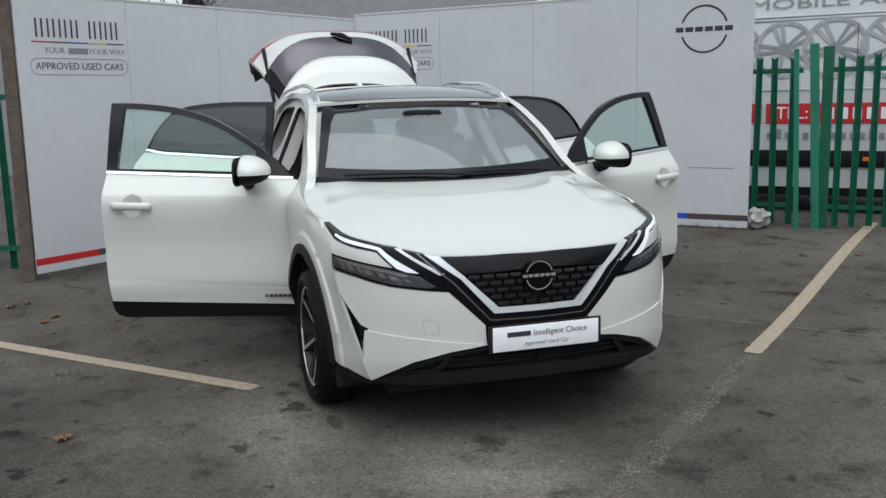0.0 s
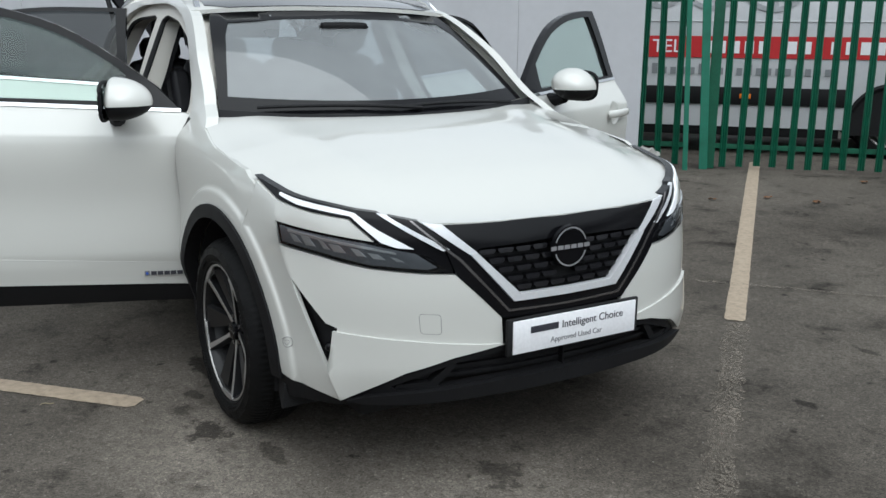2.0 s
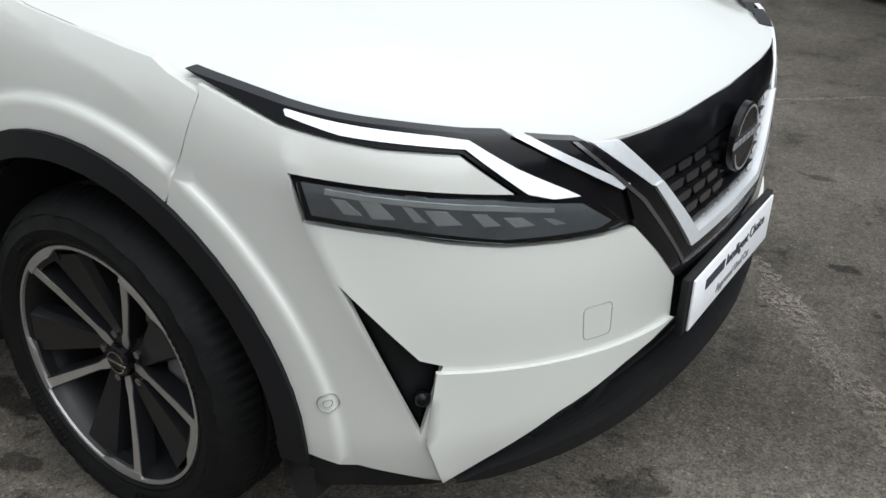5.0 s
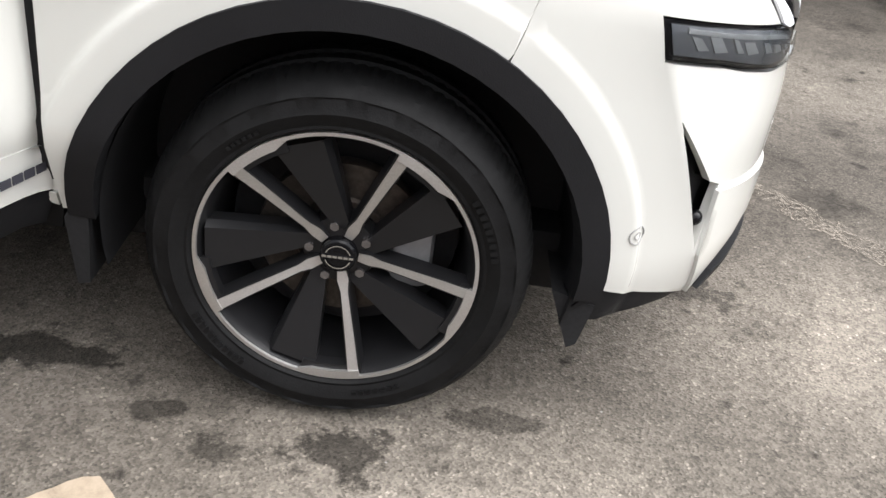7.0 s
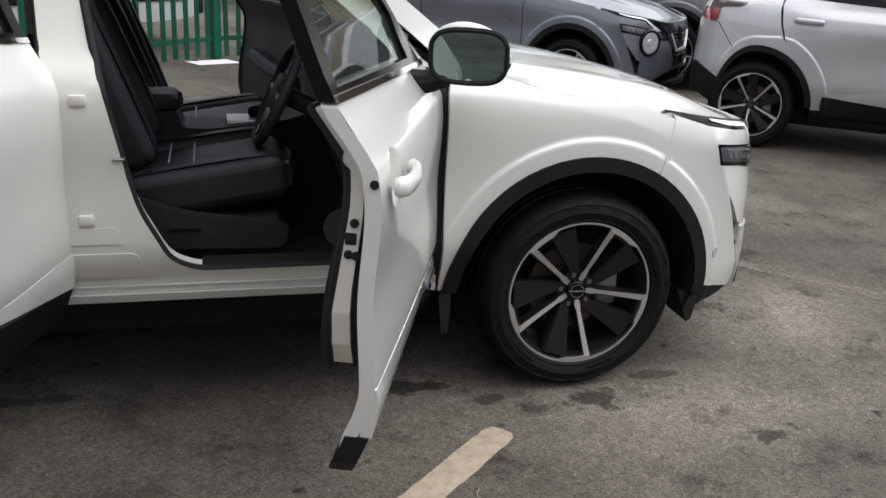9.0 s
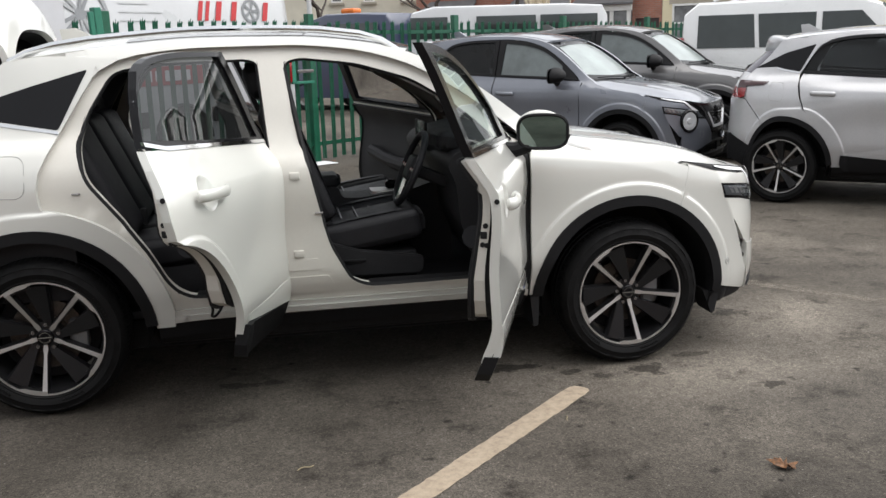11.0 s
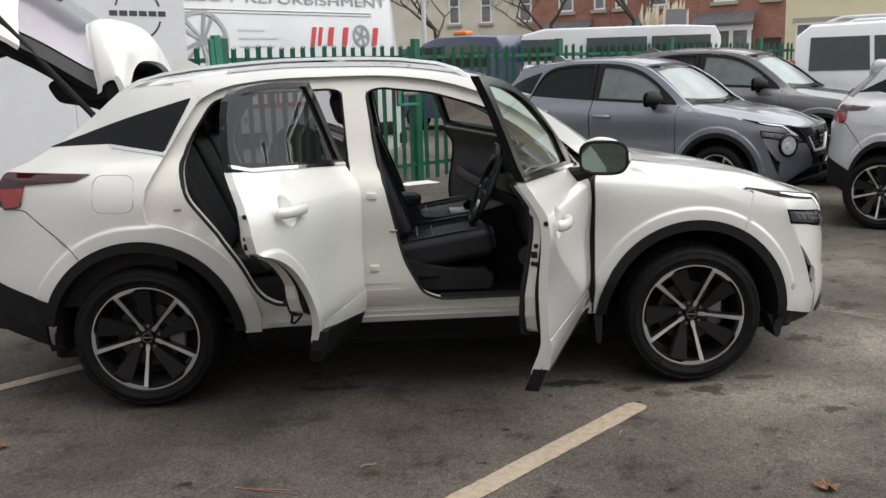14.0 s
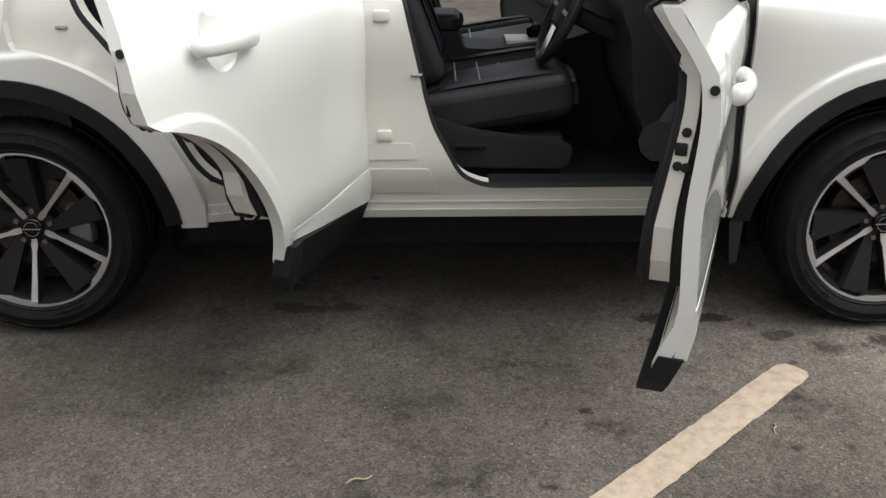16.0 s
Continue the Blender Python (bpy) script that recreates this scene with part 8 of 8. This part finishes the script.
# plume grass in a front garden
plume = bmesh.new()
rnd = random.Random(5)
for i in range(60):
    a, q = rnd.uniform(0, 6.28), rnd.uniform(0.1, 0.9)
    top = Vector((math.cos(a) * q, math.sin(a) * q, rnd.uniform(2.4, 3.4)))
    add(plume, tube([Vector((math.cos(a) * 0.2, math.sin(a) * 0.2, 0)), top * 0.75, top, top + Vector((0.05, 0, 0.45))], 0.02, 5, radii=[0.015, 0.02, 0.09, 0.015]))
pampas = part("pampas_grass", plume, mat("dry_plume", (0.74, 0.65, 0.50), 0.9, var=0.3), None)
pampas.matrix_world = Matrix.Translation((9.3, 31.0, 0.1))
tagged(pampas, "tall dry pampas grass plumes in a garden", "plant", kind="stuff")

# plain walls that close the place behind the camera
REARWALL = mat("grey_cladding", (0.22, 0.23, 0.24), 0.6, var=0.15, vscale=1.0)
for a, b, h, nm in (((-14, -24), (22, -24), 6.0, "wall_south"), ((24, -24), (30, 16), 5.0, "wall_east"), ((-16, -22), (-16, -4), 5.0, "wall_west")):
    d = Vector((b[0] - a[0], b[1] - a[1], 0))
    w = part(nm, one_box((0, 0, 0), (d.length, 0.3, h)), REARWALL if nm != "wall_south" else BRICK, None, smooth=False)
    w.matrix_world = Matrix.Translation((*a, 0)) @ Matrix.Rotation(math.atan2(d.y, d.x), 4, "Z")
    tagged(w, "plain wall closing the yard", "wall", kind="structure")


# ---------------------------------------------------------------- small things on the ground
def fallen_leaf(x, y, size, seed, turn):
    rnd = random.Random(seed)
    k = 11
    vs = [(0, 0, 0.012)]
    for i in range(k * 2):
        a = 2 * math.pi * i / (k * 2)
        r = size * (1.0 if i % 2 == 0 else 0.62) * rnd.uniform(0.75, 1.1) * (1 - 0.35 * abs(math.sin(a)))
        vs.append((r * math.cos(a), r * math.sin(a), 0.006 + rnd.uniform(0, 0.35) * size))
    fs = [(0, i, i % (2 * k) + 1) for i in range(1, 2 * k + 1)]
    n = len(vs)
    vs += [(a, b, c + 0.0015) for a, b, c in vs]
    fs += [tuple(j + n for j in f[::-1]) for f in fs]
    ob = mesh_ob("fallen_leaf", vs, fs, LEAF)
    ob.matrix_world = Matrix.Translation((x, y, ground_z(x, y))) @ Matrix.Rotation(turn, 4, "Z")
    return tagged(ob, "curled brown dead leaf on the asphalt", "leaf", "fallen leaves")


spots = [(-3.22, -1.3), (-2.43, -2.41), (0.12, -2.09), (-4.15, 0.33), (-3.08, -2.71), (-2.07, 3.86), (-1.87, 4.29), (-2.6, -2.35), (-3.15, -2.6), (-1.55, 4.5), (-4.6, -0.3), (-4.9, 0.6), (-1.35, 6.8), (-0.9, 6.9), (-1.9, 5.6), (-2.9, 3.2), (-3.9, -1.1), (1.9, 3.4)]
for i, (x, y) in enumerate(spots):
    fallen_leaf(x, y, 0.045 + 0.02 * ((i * 7) % 5) / 5, i, i * 1.3)
for i, (x, y, a, size) in enumerate(((-1.63, -1.69, 0.3, 0.6), (-0.51, -1.49, 1.2, 0.42), (-0.2, -2.5, 2.0, 0.7))):
    bm = bmesh.new()
    add(bm, tube(spline([(0, 0, 0.004), (0.04, 0.012, 0.012), (0.085, 0.0, 0.008), (0.12, 0.02, 0.005)], 3), 0.004, 5, radii=[0.0015] + [0.0038] * 8 + [0.0015]))
    t = part("willow_leaf", bm, mat("straw_leaf", (0.36, 0.30, 0.18), 0.8, var=0.3) if i == 0 else bpy.data.materials["straw_leaf"], None)
    t.matrix_world = Matrix.Translation((x, y, ground_z(x, y))) @ Matrix.Rotation(a, 4, "Z") @ Matrix.Scale(size, 4)
    tagged(t, "narrow dry yellow leaf on the asphalt", "leaf", "fallen leaves")
sheet = part("paper_sheet", one_box((-0.25, -0.16, 0), (0.25, 0.16, 0.006), 0.002), PLATE, None, smooth=False)
sheet.matrix_world = Matrix.Translation((-1.15, 6.75, ground_z(-1.15, 6.75) + 0.004)) @ Matrix.Rotation(0.5, 4, "Z")
tagged(sheet, "white board lying flat on the asphalt by the fence", "board")
bag = bmesh.new()
bmesh.ops.create_icosphere(bag, subdivisions=3, radius=0.13)
rnd = random.Random(3)
for v in bag.verts:
    v.co *= 1 + 0.5 * noise.noise(v.co * 14)
    v.co.z = v.co.z * 0.8 + 0.1
    v.co.z = max(v.co.z, 0.0)
bagob = part("plastic_bag", bag, mat("dirty_plastic", (0.40, 0.39, 0.37), 0.35, var=0.4, vscale=12), None)
bagob.matrix_world = Matrix.Translation((*lot(0.52, 5.62), 0.12))
tagged(bagob, "crumpled dirty plastic bag at the hoarding's foot", "litter")
# grass along the hoardings' feet
grass = bmesh.new()
rnd = random.Random(9)
for i in range(900):
    t = rnd.random()
    if i % 3:
        x, y = lot(-4.3 + 4.8 * t, 5.47 - abs(rnd.gauss(0, 0.03)))
    else:
        p = Vector(LEFT_END).lerp(Vector(CORNER), t)
        x, y = p.x + abs(rnd.gauss(0.02, 0.02)), p.y + 0.01
    h, a = rnd.uniform(0.02, 0.07), rnd.uniform(0, 6.28)
    z = ground_z(x, y)
    d = Vector((math.cos(a), math.sin(a), 0))
    vs = [grass.verts.new(q) for q in (Vector((x, y, z)) - d * 0.004, Vector((x, y, z)) + d * 0.004, Vector((x, y, z + h)) + Vector((-d.y, d.x, 0)) * h * 0.5)]
    grass.faces.new(vs)
g = part("grass", grass, mat("rank_grass", (0.06, 0.075, 0.03), 0.8, var=0.4, vscale=10), None)
tagged(g, "thin grass and moss along the hoarding's foot", "grass", kind="stuff")


# strokes of red marking chalk on the asphalt
CHALK = mat("red_chalk", (0.27, 0.11, 0.10), 0.9, var=0.4, vscale=30)
for a, b in (((-2.12, -1.817), (-1.86, -1.906)), ((-2.02, -1.84), (-1.88, -1.875)), ((-1.07, -2.165), (-0.99, -2.155)), ((-0.97, -2.20), (-0.90, -2.19))):
    rnd = random.Random(int(a[0] * -100))
    a, b = Vector((*a, 0.004)), Vector((*b, 0.004))
    w = Vector((-(b - a).y, (b - a).x, 0)).normalized() * 0.004
    vs = [a.lerp(b, i / 12) + w * sg * (1 - abs(i / 6 - 1) * 0.5) + w * rnd.uniform(-0.4, 0.4) for i in range(13) for sg in (1, -1)]
    ob = mesh_ob("chalk_stroke", vs, [(2 * i, 2 * i + 1, 2 * i + 3, 2 * i + 2) for i in range(12)], CHALK)
    tagged(ob, "thin stroke of red chalk on the asphalt", "road marking", "chalk strokes")
